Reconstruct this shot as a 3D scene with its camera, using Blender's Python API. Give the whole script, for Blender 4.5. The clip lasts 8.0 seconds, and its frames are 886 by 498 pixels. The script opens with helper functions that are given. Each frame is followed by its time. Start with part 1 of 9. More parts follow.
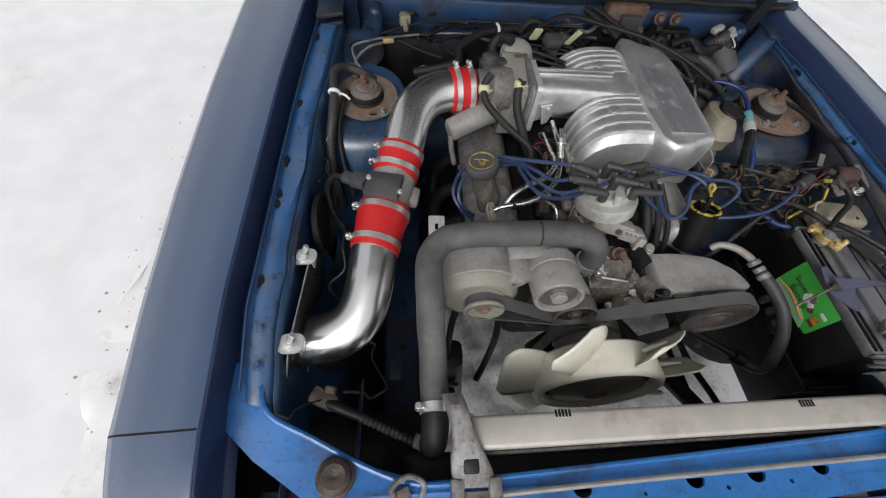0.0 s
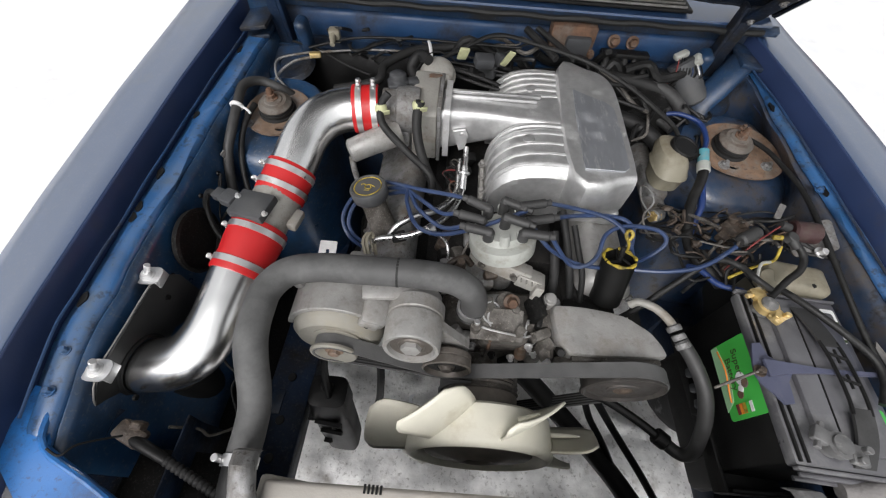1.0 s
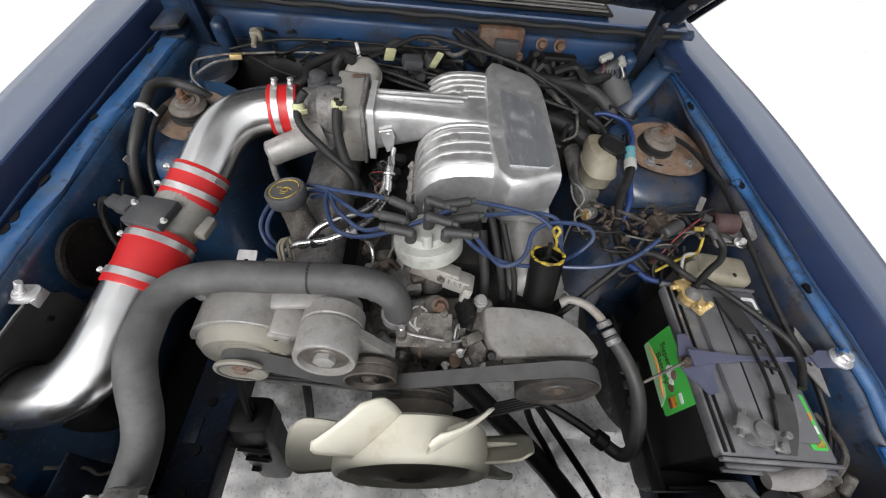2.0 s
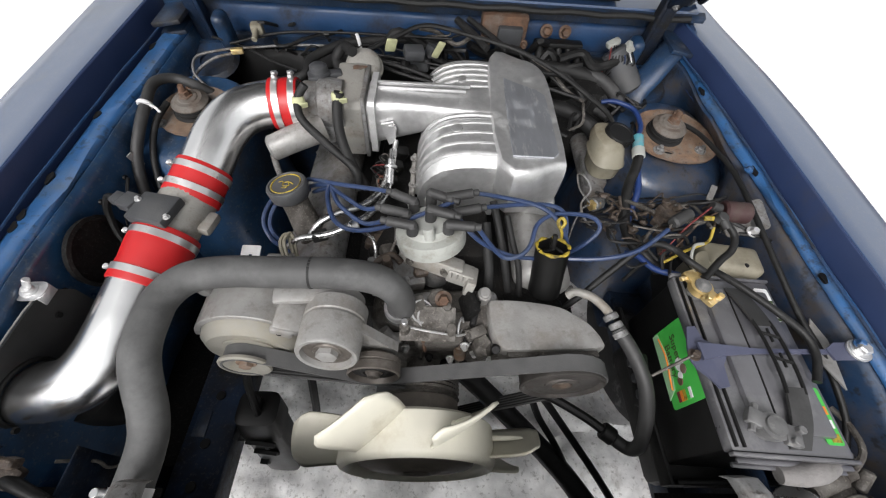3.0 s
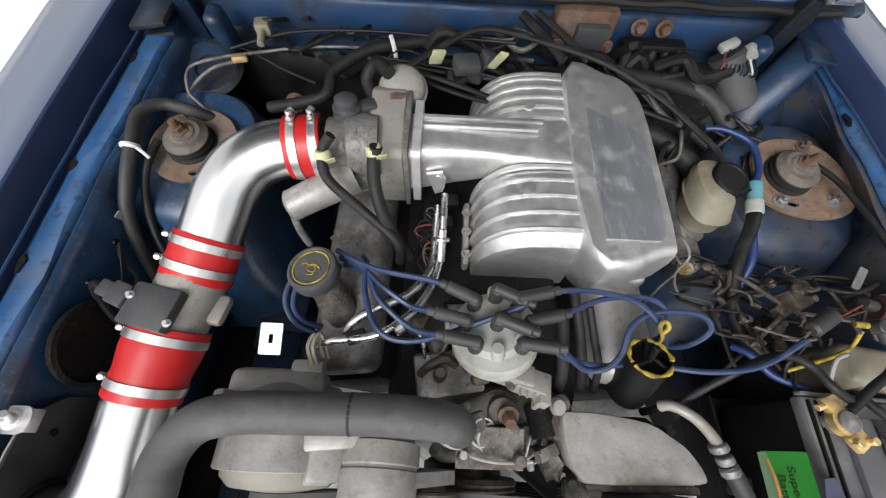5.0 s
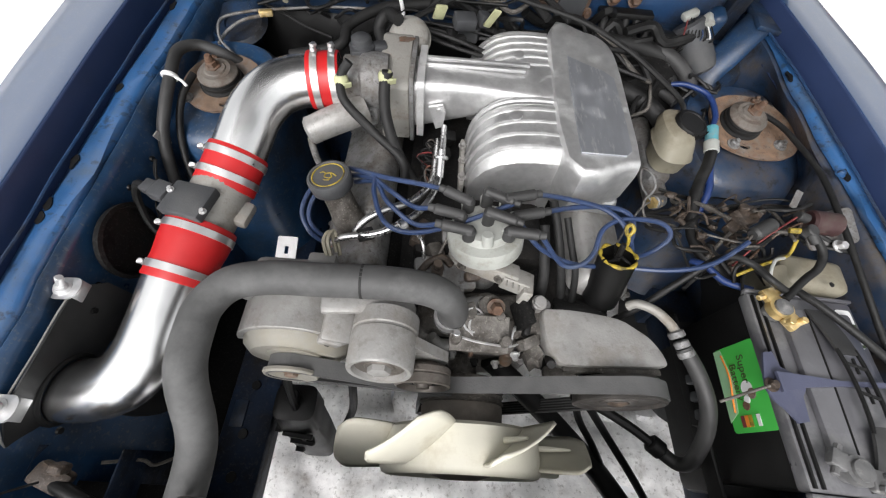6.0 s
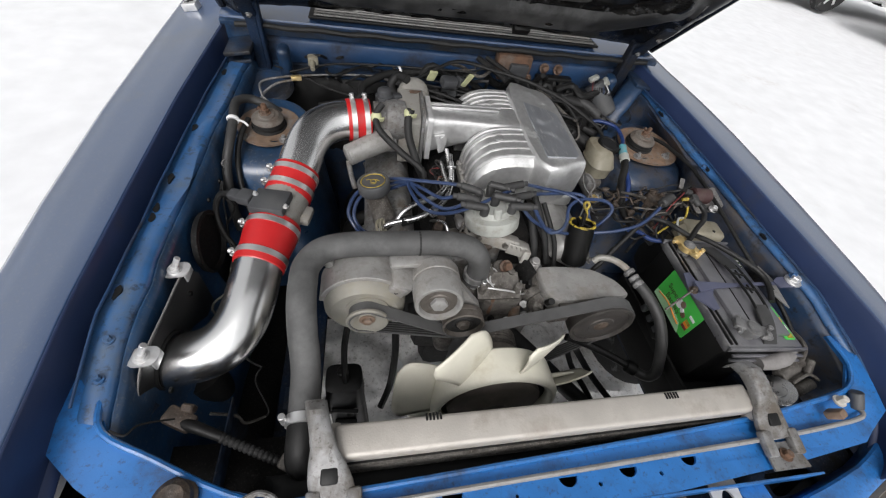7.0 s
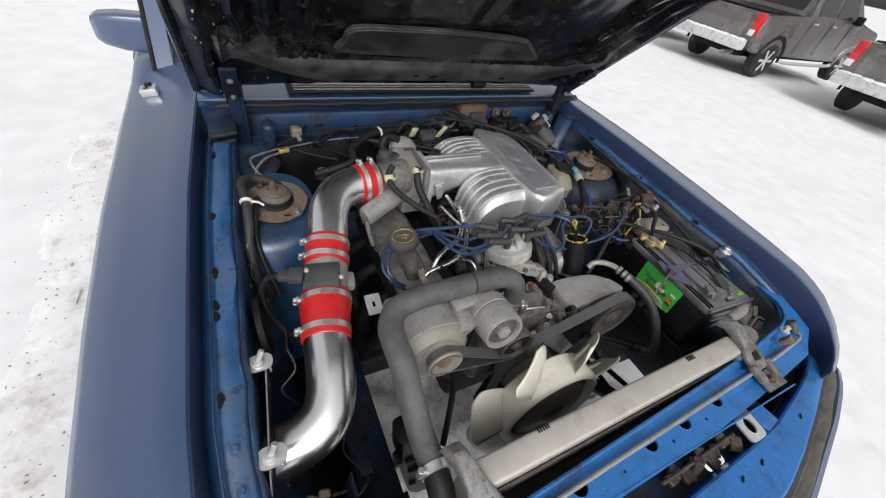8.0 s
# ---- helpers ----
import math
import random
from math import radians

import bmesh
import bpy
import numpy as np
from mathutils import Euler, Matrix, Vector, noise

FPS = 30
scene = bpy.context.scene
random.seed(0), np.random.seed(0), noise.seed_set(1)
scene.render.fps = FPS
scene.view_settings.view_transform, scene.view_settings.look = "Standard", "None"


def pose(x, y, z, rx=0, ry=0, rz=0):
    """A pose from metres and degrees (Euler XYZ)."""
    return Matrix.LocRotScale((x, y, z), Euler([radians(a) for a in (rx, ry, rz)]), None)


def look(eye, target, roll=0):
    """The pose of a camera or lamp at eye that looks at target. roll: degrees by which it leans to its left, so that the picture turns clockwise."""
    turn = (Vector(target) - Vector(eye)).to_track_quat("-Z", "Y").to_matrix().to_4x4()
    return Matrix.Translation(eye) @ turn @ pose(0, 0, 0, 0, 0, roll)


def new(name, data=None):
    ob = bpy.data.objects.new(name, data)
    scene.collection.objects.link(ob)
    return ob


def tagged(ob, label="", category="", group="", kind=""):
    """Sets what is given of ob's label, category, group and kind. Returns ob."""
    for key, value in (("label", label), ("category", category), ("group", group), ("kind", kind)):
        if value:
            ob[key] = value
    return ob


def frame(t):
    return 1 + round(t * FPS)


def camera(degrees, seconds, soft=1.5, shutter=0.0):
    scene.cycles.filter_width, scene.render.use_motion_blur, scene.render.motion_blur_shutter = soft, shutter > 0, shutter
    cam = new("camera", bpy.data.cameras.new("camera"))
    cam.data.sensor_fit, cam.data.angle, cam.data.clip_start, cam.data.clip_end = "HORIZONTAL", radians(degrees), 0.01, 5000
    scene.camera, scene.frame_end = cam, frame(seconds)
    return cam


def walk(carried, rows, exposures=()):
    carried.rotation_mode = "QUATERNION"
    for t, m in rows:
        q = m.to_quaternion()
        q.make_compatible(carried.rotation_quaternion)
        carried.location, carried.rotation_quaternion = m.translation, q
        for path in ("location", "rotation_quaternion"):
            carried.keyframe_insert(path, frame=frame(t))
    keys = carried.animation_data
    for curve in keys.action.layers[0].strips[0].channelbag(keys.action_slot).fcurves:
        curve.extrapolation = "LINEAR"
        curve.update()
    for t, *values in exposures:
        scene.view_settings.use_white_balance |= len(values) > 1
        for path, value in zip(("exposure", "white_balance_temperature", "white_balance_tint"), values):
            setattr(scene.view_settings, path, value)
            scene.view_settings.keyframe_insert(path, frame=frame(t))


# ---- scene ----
SKY, SUN = 0.115, 0.7
cam = camera(99.2, 8.0, 1.2)
PATH = [
    (0, (-0.442, 0.014, 1.466), (-0.266, 1.079, -0.217), 7.9),
    (0.5, (-0.195, 0.057, 1.455), (-0.149, 1.138, -0.227), 10.1),
    (1, (-0.101, 0.098, 1.439), (-0.118, 1.226, -0.212), 4.2),
    (1.5, (-0.033, 0.103, 1.409), (0.103, 1.3, -0.187), 8.6),
    (3, (0.005, 0.108, 1.394), (0.09, 1.276, -0.228), 5.5),
    (3.5, (0.011, 0.136, 1.375), (0.075, 1.244, -0.289), 4.9),
    (4, (-0.025, 0.252, 1.357), (-0.009, 1.276, -0.361), 1.2),
    (4.2, (-0.051, 0.338, 1.377), (-0.097, 1.368, -0.336), -1.5),
    (5.3, (-0.082, 0.409, 1.391), (-0.044, 1.3, -0.398), 5.9),
    (5.5, (-0.074, 0.356, 1.383), (-0.051, 1.275, -0.394), 5.6),
    (6, (-0.081, 0.202, 1.384), (-0.024, 1.195, -0.351), 6.9),
    (6.5, (-0.192, 0.038, 1.406), (0.119, 1.213, -0.182), 11.7),
    (7, (-0.28, -0.085, 1.444), (0.09, 1.197, -0.046), 11.9),
    (7.5, (-0.449, -0.064, 1.471), (0.105, 1.254, 0.072), 10.9),
    (8, (-0.595, -0.039, 1.494), (0.228, 1.215, 0.17), 12.3),
]
walk(cam, [(t, look(eye, target, roll)) for t, eye, target, roll in PATH], [(0.0, 0.26), (0.5, 0.50), (1.0, 0.66), (1.5, 0.66), (3.5, 0.84), (4.5, 0.79), (5.5, 0.92), (6.0, 0.98), (6.5, 0.65), (7.0, 0.51), (8.0, 0.43)])

from mathutils.geometry import tessellate_polygon

# ---- sky and light: an overcast winter day ----
world = bpy.data.worlds.new("overcast")
scene.world = world
world.use_nodes = True
wn, wl = world.node_tree.nodes, world.node_tree.links
sky = wn.new("ShaderNodeTexSky")
sky.sky_type = "NISHITA"
sky.sun_disc = False
sky.sun_elevation = radians(42)
sky.sun_rotation = radians(200)
sky.dust_density = 4.0
grey = wn.new("ShaderNodeHueSaturation")
grey.inputs["Saturation"].default_value = 0.05
wl.new(sky.outputs[0], grey.inputs["Color"])
wl.new(grey.outputs[0], wn["Background"].inputs["Color"])
wn["Background"].inputs["Strength"].default_value = SKY
sun_data = bpy.data.lights.new("sun", "SUN")
sun_data.energy = SUN
sun_data.angle = radians(25)
sun_data.color = (1.0, 0.94, 0.95)
sun = new("sun", sun_data)
sun.matrix_world = look((-1.9, -4.2, 6.0), (0, 0.5, 0.6))


# ---- materials ----
def rgb(c):
    return (c, c, c, 1) if isinstance(c, (int, float)) else (*c, 1)


def mat(name, color, rough=0.5, metal=0.0, var=0.2, scale=40.0, dirt=None, amount=0.4, dirt_scale=9.0,
        bump=0.15, bump_scale=300.0, coat=0.0, stretch=(1, 1, 1), island=0.0, spec=0.5, rough_var=0.15, dirt_rough=0.8, coat_rough=0.12, coat_ior=1.5, speck=None, speck_amount=0.5, speck_scale=260.0, edge_gloss=False):
    m = bpy.data.materials.new(name)
    m.use_nodes = True
    n, l = m.node_tree.nodes, m.node_tree.links
    b = n["Principled BSDF"]
    co = n.new("ShaderNodeTexCoord")
    mp = n.new("ShaderNodeMapping")
    mp.inputs["Scale"].default_value = stretch
    l.new(co.outputs["Object"], mp.inputs["Vector"])
    fine = n.new("ShaderNodeTexNoise")
    fine.inputs["Scale"].default_value = scale
    fine.inputs["Detail"].default_value = 5
    l.new(mp.outputs[0], fine.inputs["Vector"])
    r = n.new("ShaderNodeMapRange")
    r.inputs["From Min"].default_value, r.inputs["From Max"].default_value = 0.3, 0.7
    r.inputs["To Min"].default_value, r.inputs["To Max"].default_value = 1 - var, 1 + var
    l.new(fine.outputs["Fac"], r.inputs["Value"])
    base = n.new("ShaderNodeVectorMath")
    base.operation = "SCALE"
    base.inputs[0].default_value = rgb(color)[:3]
    l.new(r.outputs[0], base.inputs["Scale"])
    out = base.outputs[0]
    rough_in = n.new("ShaderNodeMapRange")
    rough_in.inputs["To Min"].default_value, rough_in.inputs["To Max"].default_value = max(0.03, rough - rough_var), min(1, rough + rough_var)
    l.new(fine.outputs["Fac"], rough_in.inputs["Value"])
    rout = rough_in.outputs[0]
    if dirt is not None:
        big = n.new("ShaderNodeTexNoise")
        big.inputs["Scale"].default_value = dirt_scale
        big.inputs["Detail"].default_value = 9
        big.inputs["Roughness"].default_value = 0.68
        l.new(co.outputs["Object"], big.inputs["Vector"])
        ramp = n.new("ShaderNodeValToRGB")
        ramp.color_ramp.elements[0].position = 0.68 - 0.4 * amount
        ramp.color_ramp.elements[1].position = 0.88 - 0.4 * amount
        l.new(big.outputs["Fac"], ramp.inputs["Fac"])
        mix = n.new("ShaderNodeMix")
        mix.data_type = "RGBA"
        l.new(ramp.outputs[0], mix.inputs[0])
        l.new(out, mix.inputs[6])
        mix.inputs[7].default_value = rgb(dirt)
        out = mix.outputs[2]
        mr = n.new("ShaderNodeMix")
        l.new(ramp.outputs[0], mr.inputs[0])
        l.new(rout, mr.inputs[2])
        mr.inputs[3].default_value = dirt_rough
        rout = mr.outputs[0]
        if metal > 0:
            mm = n.new("ShaderNodeMix")
            l.new(ramp.outputs[0], mm.inputs[0])
            mm.inputs[2].default_value, mm.inputs[3].default_value = metal, metal * 0.25
            l.new(mm.outputs[0], b.inputs["Metallic"])
    if metal and dirt is None:
        b.inputs["Metallic"].default_value = metal
    if speck is not None:
        dots = n.new("ShaderNodeTexNoise")
        dots.inputs["Scale"].default_value = speck_scale
        dots.inputs["Detail"].default_value = 3
        dots.inputs["Roughness"].default_value = 0.7
        l.new(mp.outputs[0], dots.inputs["Vector"])
        dr = n.new("ShaderNodeMapRange")
        dr.inputs["From Min"].default_value, dr.inputs["From Max"].default_value = 0.56, 0.68
        dr.inputs["To Max"].default_value = speck_amount
        l.new(dots.outputs["Fac"], dr.inputs["Value"])
        md = n.new("ShaderNodeMix")
        md.data_type = "RGBA"
        l.new(dr.outputs[0], md.inputs[0])
        l.new(out, md.inputs[6])
        md.inputs[7].default_value = rgb(speck)
        out = md.outputs[2]
    l.new(out, b.inputs["Base Color"])
    l.new(rout, b.inputs["Roughness"])
    b.inputs["Specular IOR Level"].default_value = spec
    b.inputs["Coat Weight"].default_value = coat
    b.inputs["Coat Roughness"].default_value = coat_rough
    b.inputs["Coat IOR"].default_value = coat_ior
    if edge_gloss:
        facing = n.new("ShaderNodeLayerWeight")
        facing.inputs["Blend"].default_value = 0.5
        gloss = n.new("ShaderNodeMapRange")
        gloss.inputs["From Min"].default_value, gloss.inputs["From Max"].default_value = 0.1, 0.5
        gloss.inputs["To Min"].default_value, gloss.inputs["To Max"].default_value = coat * 0.25, coat
        l.new(facing.outputs["Facing"], gloss.inputs["Value"])
        l.new(gloss.outputs[0], b.inputs["Coat Weight"])
    if bump:
        bn = n.new("ShaderNodeTexNoise")
        bn.inputs["Scale"].default_value = bump_scale
        bn.inputs["Detail"].default_value = 4
        l.new(mp.outputs[0], bn.inputs["Vector"])
        bp = n.new("ShaderNodeBump")
        bp.inputs["Strength"].default_value = bump
        bp.inputs["Distance"].default_value = 0.002
        l.new(bn.outputs["Fac"], bp.inputs["Height"])
        l.new(bp.outputs[0], b.inputs["Normal"])
    return m


BLUE = (0.027, 0.062, 0.148)
M = dict(
    bumper=mat("weathered_rubber_strip", (0.13, 0.12, 0.105), 0.7, 0, 0.25, 18, dirt=(0.05, 0.047, 0.042), amount=0.5, dirt_scale=9, bump=0.5, bump_scale=60, stretch=(1, 6, 3)),
    fender=mat("fender_paint", BLUE, 0.42, 0, 0.05, 6, dirt=(0.05, 0.074, 0.125), amount=0.3, dirt_scale=5, bump=0.05, bump_scale=500, coat=1.0, coat_rough=0.2, coat_ior=2.7, spec=0.5, dirt_rough=0.45, speck=(0.12, 0.14, 0.18), speck_amount=0.2, speck_scale=160, edge_gloss=True),
    # Fender blue darkened and left uncoated so the flange reads as shaded.
    flange=mat("shaded_flange_paint", (0.021, 0.037, 0.098), 0.46, 0, 0.12, 12, dirt=(0.045, 0.052, 0.082), amount=0.32, dirt_scale=9, bump=0.1, bump_scale=200, spec=0.5),
    bay=mat("bay_paint", (0.025, 0.098, 0.248), 0.38, 0, 0.22, 20, dirt=(0.075, 0.11, 0.16), amount=0.46, dirt_scale=8, bump=0.15, coat=0.8, coat_rough=0.25, coat_ior=1.7, speck=(0.012, 0.018, 0.03), speck_amount=0.72, speck_scale=55, dirt_rough=0.6),
    # Random grime over a base blue darkened for the shade under the hood.
    bay_dim_grime=mat("grimy_dimmed_bay_paint", (0.011, 0.036, 0.086), 0.36, 0, 0.3, 18, dirt=(0.016, 0.016, 0.018), amount=0.6, dirt_scale=7, bump=0.25, bump_scale=90, dirt_rough=0.5, speck=(0.08, 0.08, 0.08), speck_amount=0.5, speck_scale=170),
    bay_wing=mat("inner_wing_paint", (0.015, 0.052, 0.122), 0.34, 0, 0.35, 18, dirt=(0.020, 0.027, 0.038), amount=0.52, dirt_scale=6, bump=0.3, bump_scale=60, dirt_rough=0.45, coat=0.55, coat_rough=0.26, coat_ior=1.6, speck=(0.11, 0.12, 0.13), speck_amount=0.5, speck_scale=110),
    sheet=mat("dark_glossy_sheet", 0.07, 0.34, 0.6, 0.2, 15, dirt=0.05, amount=0.4, dirt_scale=8, bump=0.1, dirt_rough=0.4),
    bay_mid=mat("dull_bay_paint", (0.015, 0.052, 0.135), 0.46, 0, 0.25, 18, dirt=(0.018, 0.022, 0.034), amount=0.62, dirt_scale=9, bump=0.2, bump_scale=150),
    # Bay blue taken near black: the deep bay's shade is put into the colour.
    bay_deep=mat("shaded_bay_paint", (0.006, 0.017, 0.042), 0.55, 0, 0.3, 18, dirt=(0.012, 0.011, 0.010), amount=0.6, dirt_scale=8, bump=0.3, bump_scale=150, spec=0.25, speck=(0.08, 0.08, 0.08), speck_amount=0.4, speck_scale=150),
    bay_dusty=mat("dusty_bay_paint", (0.017, 0.043, 0.096), 0.40, 0, 0.35, 18, dirt=(0.062, 0.052, 0.044), amount=0.62, dirt_scale=9, bump=0.5, bump_scale=110, speck=(0.012, 0.011, 0.010), speck_amount=0.8, speck_scale=38, dirt_rough=0.6, coat=0.6, coat_rough=0.25),
    tandust=mat("tan_dust_on_steel", (0.14, 0.125, 0.11), 0.7, 0.1, 0.2, 30, dirt=(0.085, 0.06, 0.045), amount=0.48, dirt_scale=34, bump=0.4, bump_scale=150),
    castmid=mat("stained_pale_casting", (0.34, 0.33, 0.305), 0.5, 0.3, 0.12, 22, dirt=(0.21, 0.18, 0.145), amount=0.48, dirt_scale=11, bump=0.3, bump_scale=200, speck=(0.12, 0.1, 0.08), speck_amount=0.35, speck_scale=60),
    clutch=mat("dusty_clutch", (0.15, 0.132, 0.114), 0.55, 0.15, 0.2, 25, dirt=(0.23, 0.205, 0.178), amount=0.48, dirt_scale=18, bump=0.25),
    pulleydark=mat("dark_dusty_pulley", (0.05, 0.046, 0.043), 0.45, 0.2, 0.2, 30, dirt=(0.095, 0.085, 0.076), amount=0.5, dirt_scale=20, bump=0.2),
    oilbrown=mat("oily_brown_grime", (0.05, 0.038, 0.030), 0.5, 0.1, 0.4, 60, dirt=(0.13, 0.095, 0.07), amount=0.5, dirt_scale=50, bump=0.6, bump_scale=160, speck=(0.2, 0.17, 0.14), speck_amount=0.4, speck_scale=240),
    maroon=mat("maroon_plastic", (0.045, 0.018, 0.018), 0.55, 0, 0.2, 30, dirt=(0.07, 0.055, 0.047), amount=0.5, dirt_scale=30, bump=0.2),
    dirtysnow=mat("dirty_snow", (0.84, 0.84, 0.85), 0.8, 0, 0.05, 9, dirt=(0.52, 0.47, 0.43), amount=0.38, dirt_scale=6, bump=0.8, bump_scale=30),
    slush=mat("trodden_slush", (0.84, 0.83, 0.82), 0.6, 0, 0.16, 26, dirt=(0.46, 0.43, 0.40), amount=0.36, dirt_scale=11, bump=1.0, bump_scale=45, dirt_rough=0.5, speck=(0.25, 0.23, 0.21), speck_amount=0.55, speck_scale=70),
    soil=mat("brown_soil", (0.36, 0.32, 0.29), 0.9, 0, 0.4, 30, bump=0),
    grimy=mat("grimy_casting", (0.125, 0.117, 0.106), 0.55, 0.3, 0.35, 45, dirt=(0.045, 0.038, 0.032), amount=0.6, dirt_scale=22, bump=0.6, bump_scale=160, speck=(0.26, 0.24, 0.21), speck_amount=0.6, speck_scale=200),
    steel=mat("dark_worn_steel", (0.15, 0.135, 0.12), 0.42, 0.5, 0.2, 40, dirt=(0.06, 0.048, 0.04), amount=0.5, dirt_scale=24, bump=0.2),
    dusty=mat("dusty_tan_metal", (0.26, 0.25, 0.22), 0.6, 0.25, 0.12, 30, dirt=(0.27, 0.25, 0.2), amount=0.45, dirt_scale=12, bump=0.3),
    rail=mat("rail_paint", (0.02, 0.15, 0.44), 0.38, 0, 0.14, 14, dirt=(0.025, 0.06, 0.14), amount=0.42, dirt_scale=13, bump=0.1, coat=0.3, dirt_rough=0.5, speck=(0.03, 0.05, 0.09), speck_amount=0.6, speck_scale=110),
    pad=mat("oily_insulation", 0.005, 0.5, 0, 0.4, 20, dirt=0.011, amount=0.4, dirt_scale=9, bump=0.7, bump_scale=40, spec=0.25),
    black=mat("black_plastic", 0.008, 0.5, 0, 0.3, 30, dirt=0.02, amount=0.35, bump=0.2, spec=0.3),
    hood_pad=mat("dusty_hood_pad", 0.022, 0.45, 0, 0.3, 14, dirt=0.085, amount=0.55, dirt_scale=7, bump=0.5, bump_scale=60, dirt_rough=0.6),
    hood=mat("hood_underside", 0.004, 0.22, 0, 0.3, 12, dirt=0.07, amount=0.36, dirt_scale=4.5, bump=0.35, bump_scale=18, dirt_rough=0.5, speck=0.12, speck_amount=0.3, speck_scale=45),
    dark=mat("oily_iron", 0.007, 0.6, 0, 0.4, 30, dirt=(0.016, 0.014, 0.012), amount=0.5, bump=0.5, bump_scale=120, spec=0.25, speck=(0.09, 0.085, 0.08), speck_amount=0.35, speck_scale=220),
    rubber=mat("dusty_rubber", 0.014, 0.6, 0, 0.25, 25, dirt=0.033, amount=0.4, dirt_scale=14, bump=0.2, spec=0.35),
    hose=mat("grey_hose", 0.07, 0.62, 0, 0.16, 30, dirt=0.12, amount=0.5, dirt_scale=12, bump=0.2, bump_scale=120),
    loom=mat("black_loom", 0.01, 0.5, 0, 0.3, 50, dirt=0.03, amount=0.4, dirt_scale=30, bump=0.2, spec=0.35),
    belt=mat("worn_belt", 0.085, 0.6, 0, 0.15, 40, dirt=0.08, amount=0.4, dirt_scale=20, bump=0.2),
    polish=mat("polished_aluminium", 0.95, 0.26, 1.0, 0.02, 12, bump=0, rough_var=0.02),
    cast=mat("cast_aluminium", 0.64, 0.45, 0.5, 0.1, 40, dirt=(0.36, 0.35, 0.33), amount=0.35, dirt_scale=18, bump=0.35, bump_scale=350),
    castdirty=mat("dirty_cast_aluminium", 0.235, 0.5, 0.4, 0.25, 40, dirt=(0.105, 0.09, 0.073), amount=0.58, dirt_scale=16, bump=0.5, bump_scale=200, speck=(0.055, 0.047, 0.038), speck_amount=0.7, speck_scale=110),
    castgrey=mat("grey_bracket_metal", (0.325, 0.32, 0.31), 0.48, 0.35, 0.12, 30, dirt=(0.22, 0.205, 0.185), amount=0.48, dirt_scale=12, bump=0.25, bump_scale=240, speck=(0.15, 0.14, 0.125), speck_amount=0.4, speck_scale=50),
    plenum=mat("brushed_plenum", 0.62, 0.42, 0.79, 0.1, 60, dirt=(0.42, 0.43, 0.42), amount=0.38, dirt_scale=22, bump=0.2, bump_scale=200, dirt_rough=0.5),
    scratched=mat("scratched_plate", (0.50, 0.52, 0.56), 0.42, 0.8, 0.1, 18, dirt=(0.45, 0.46, 0.48), amount=0.36, dirt_scale=20, bump=0.2, bump_scale=90, dirt_rough=0.5, speck=(0.8, 0.8, 0.8), speck_amount=0.6, speck_scale=34, stretch=(3.0, 0.7, 1.0)),
    red=mat("red_silicone", (0.5, 0.014, 0.016), 0.42, 0, 0.08, 20, dirt=(0.45, 0.03, 0.03), amount=0.3, bump=0.08),
    band=mat("stainless_band", 0.74, 0.34, 0.9, 0.1, 40, dirt=(0.40, 0.36, 0.31), amount=0.36, dirt_scale=26, bump=0.1, bump_scale=200, dirt_rough=0.45),
    chrome=mat("bright_metal", 0.6, 0.27, 1.0, 0.08, 50, dirt=(0.3, 0.28, 0.25), amount=0.25, dirt_scale=60, bump=0.1),
    zinc=mat("zinc_bolt", 0.7, 0.4, 0.7, 0.1, 60, dirt=(0.5, 0.45, 0.36), amount=0.3, bump=0.2),
    rust=mat("rusty_steel", (0.115, 0.064, 0.04), 0.85, 0.1, 0.35, 60, dirt=(0.15, 0.125, 0.105), amount=0.52, dirt_scale=25, bump=0.6, bump_scale=180),
    rustplate=mat("rusty_plate", (0.185, 0.118, 0.078), 0.8, 0.05, 0.3, 40, dirt=(0.17, 0.15, 0.13), amount=0.5, dirt_scale=26, bump=0.5, speck=(0.07, 0.048, 0.036), speck_amount=0.7, speck_scale=130),
    tanplate=mat("rust_stained_plate", (0.17, 0.115, 0.08), 0.75, 0.1, 0.25, 40, dirt=(0.18, 0.17, 0.16), amount=0.5, dirt_scale=22, bump=0.5),
    cream=mat("cream_plastic", (0.24, 0.222, 0.17), 0.5, 0, 0.1, 20, dirt=(0.17, 0.145, 0.10), amount=0.48, dirt_scale=13, bump=0.08),
    fan=mat("nylon_fan", (0.68, 0.66, 0.56), 0.5, 0, 0.06, 20, dirt=(0.5, 0.46, 0.36), amount=0.35, dirt_scale=10, bump=0.05),
    cap_grey=mat("distributor_grey", (0.37, 0.38, 0.355), 0.45, 0, 0.1, 20, dirt=(0.24, 0.235, 0.2), amount=0.45, dirt_scale=22, bump=0.1),
    grey=mat("grey_plastic", (0.052, 0.054, 0.058), 0.5, 0, 0.15, 30, dirt=0.09, amount=0.4, bump=0.2),
    boot=mat("grey_boot", 0.033, 0.55, 0, 0.12, 30, dirt=0.075, amount=0.4, bump=0.1),
    wire=mat("blue_wire", (0.024, 0.043, 0.105), 0.36, 0, 0.2, 40, dirt=(0.06, 0.08, 0.125), amount=0.34, dirt_scale=16, bump=0),
    bluehose=mat("blue_tube", (0.013, 0.034, 0.13), 0.4, 0, 0.1, 30, bump=0),
    teal=mat("teal_connector", (0.08, 0.28, 0.33), 0.5, 0, 0.2, 30, dirt=(0.2, 0.25, 0.25), amount=0.45, dirt_scale=60, bump=0),
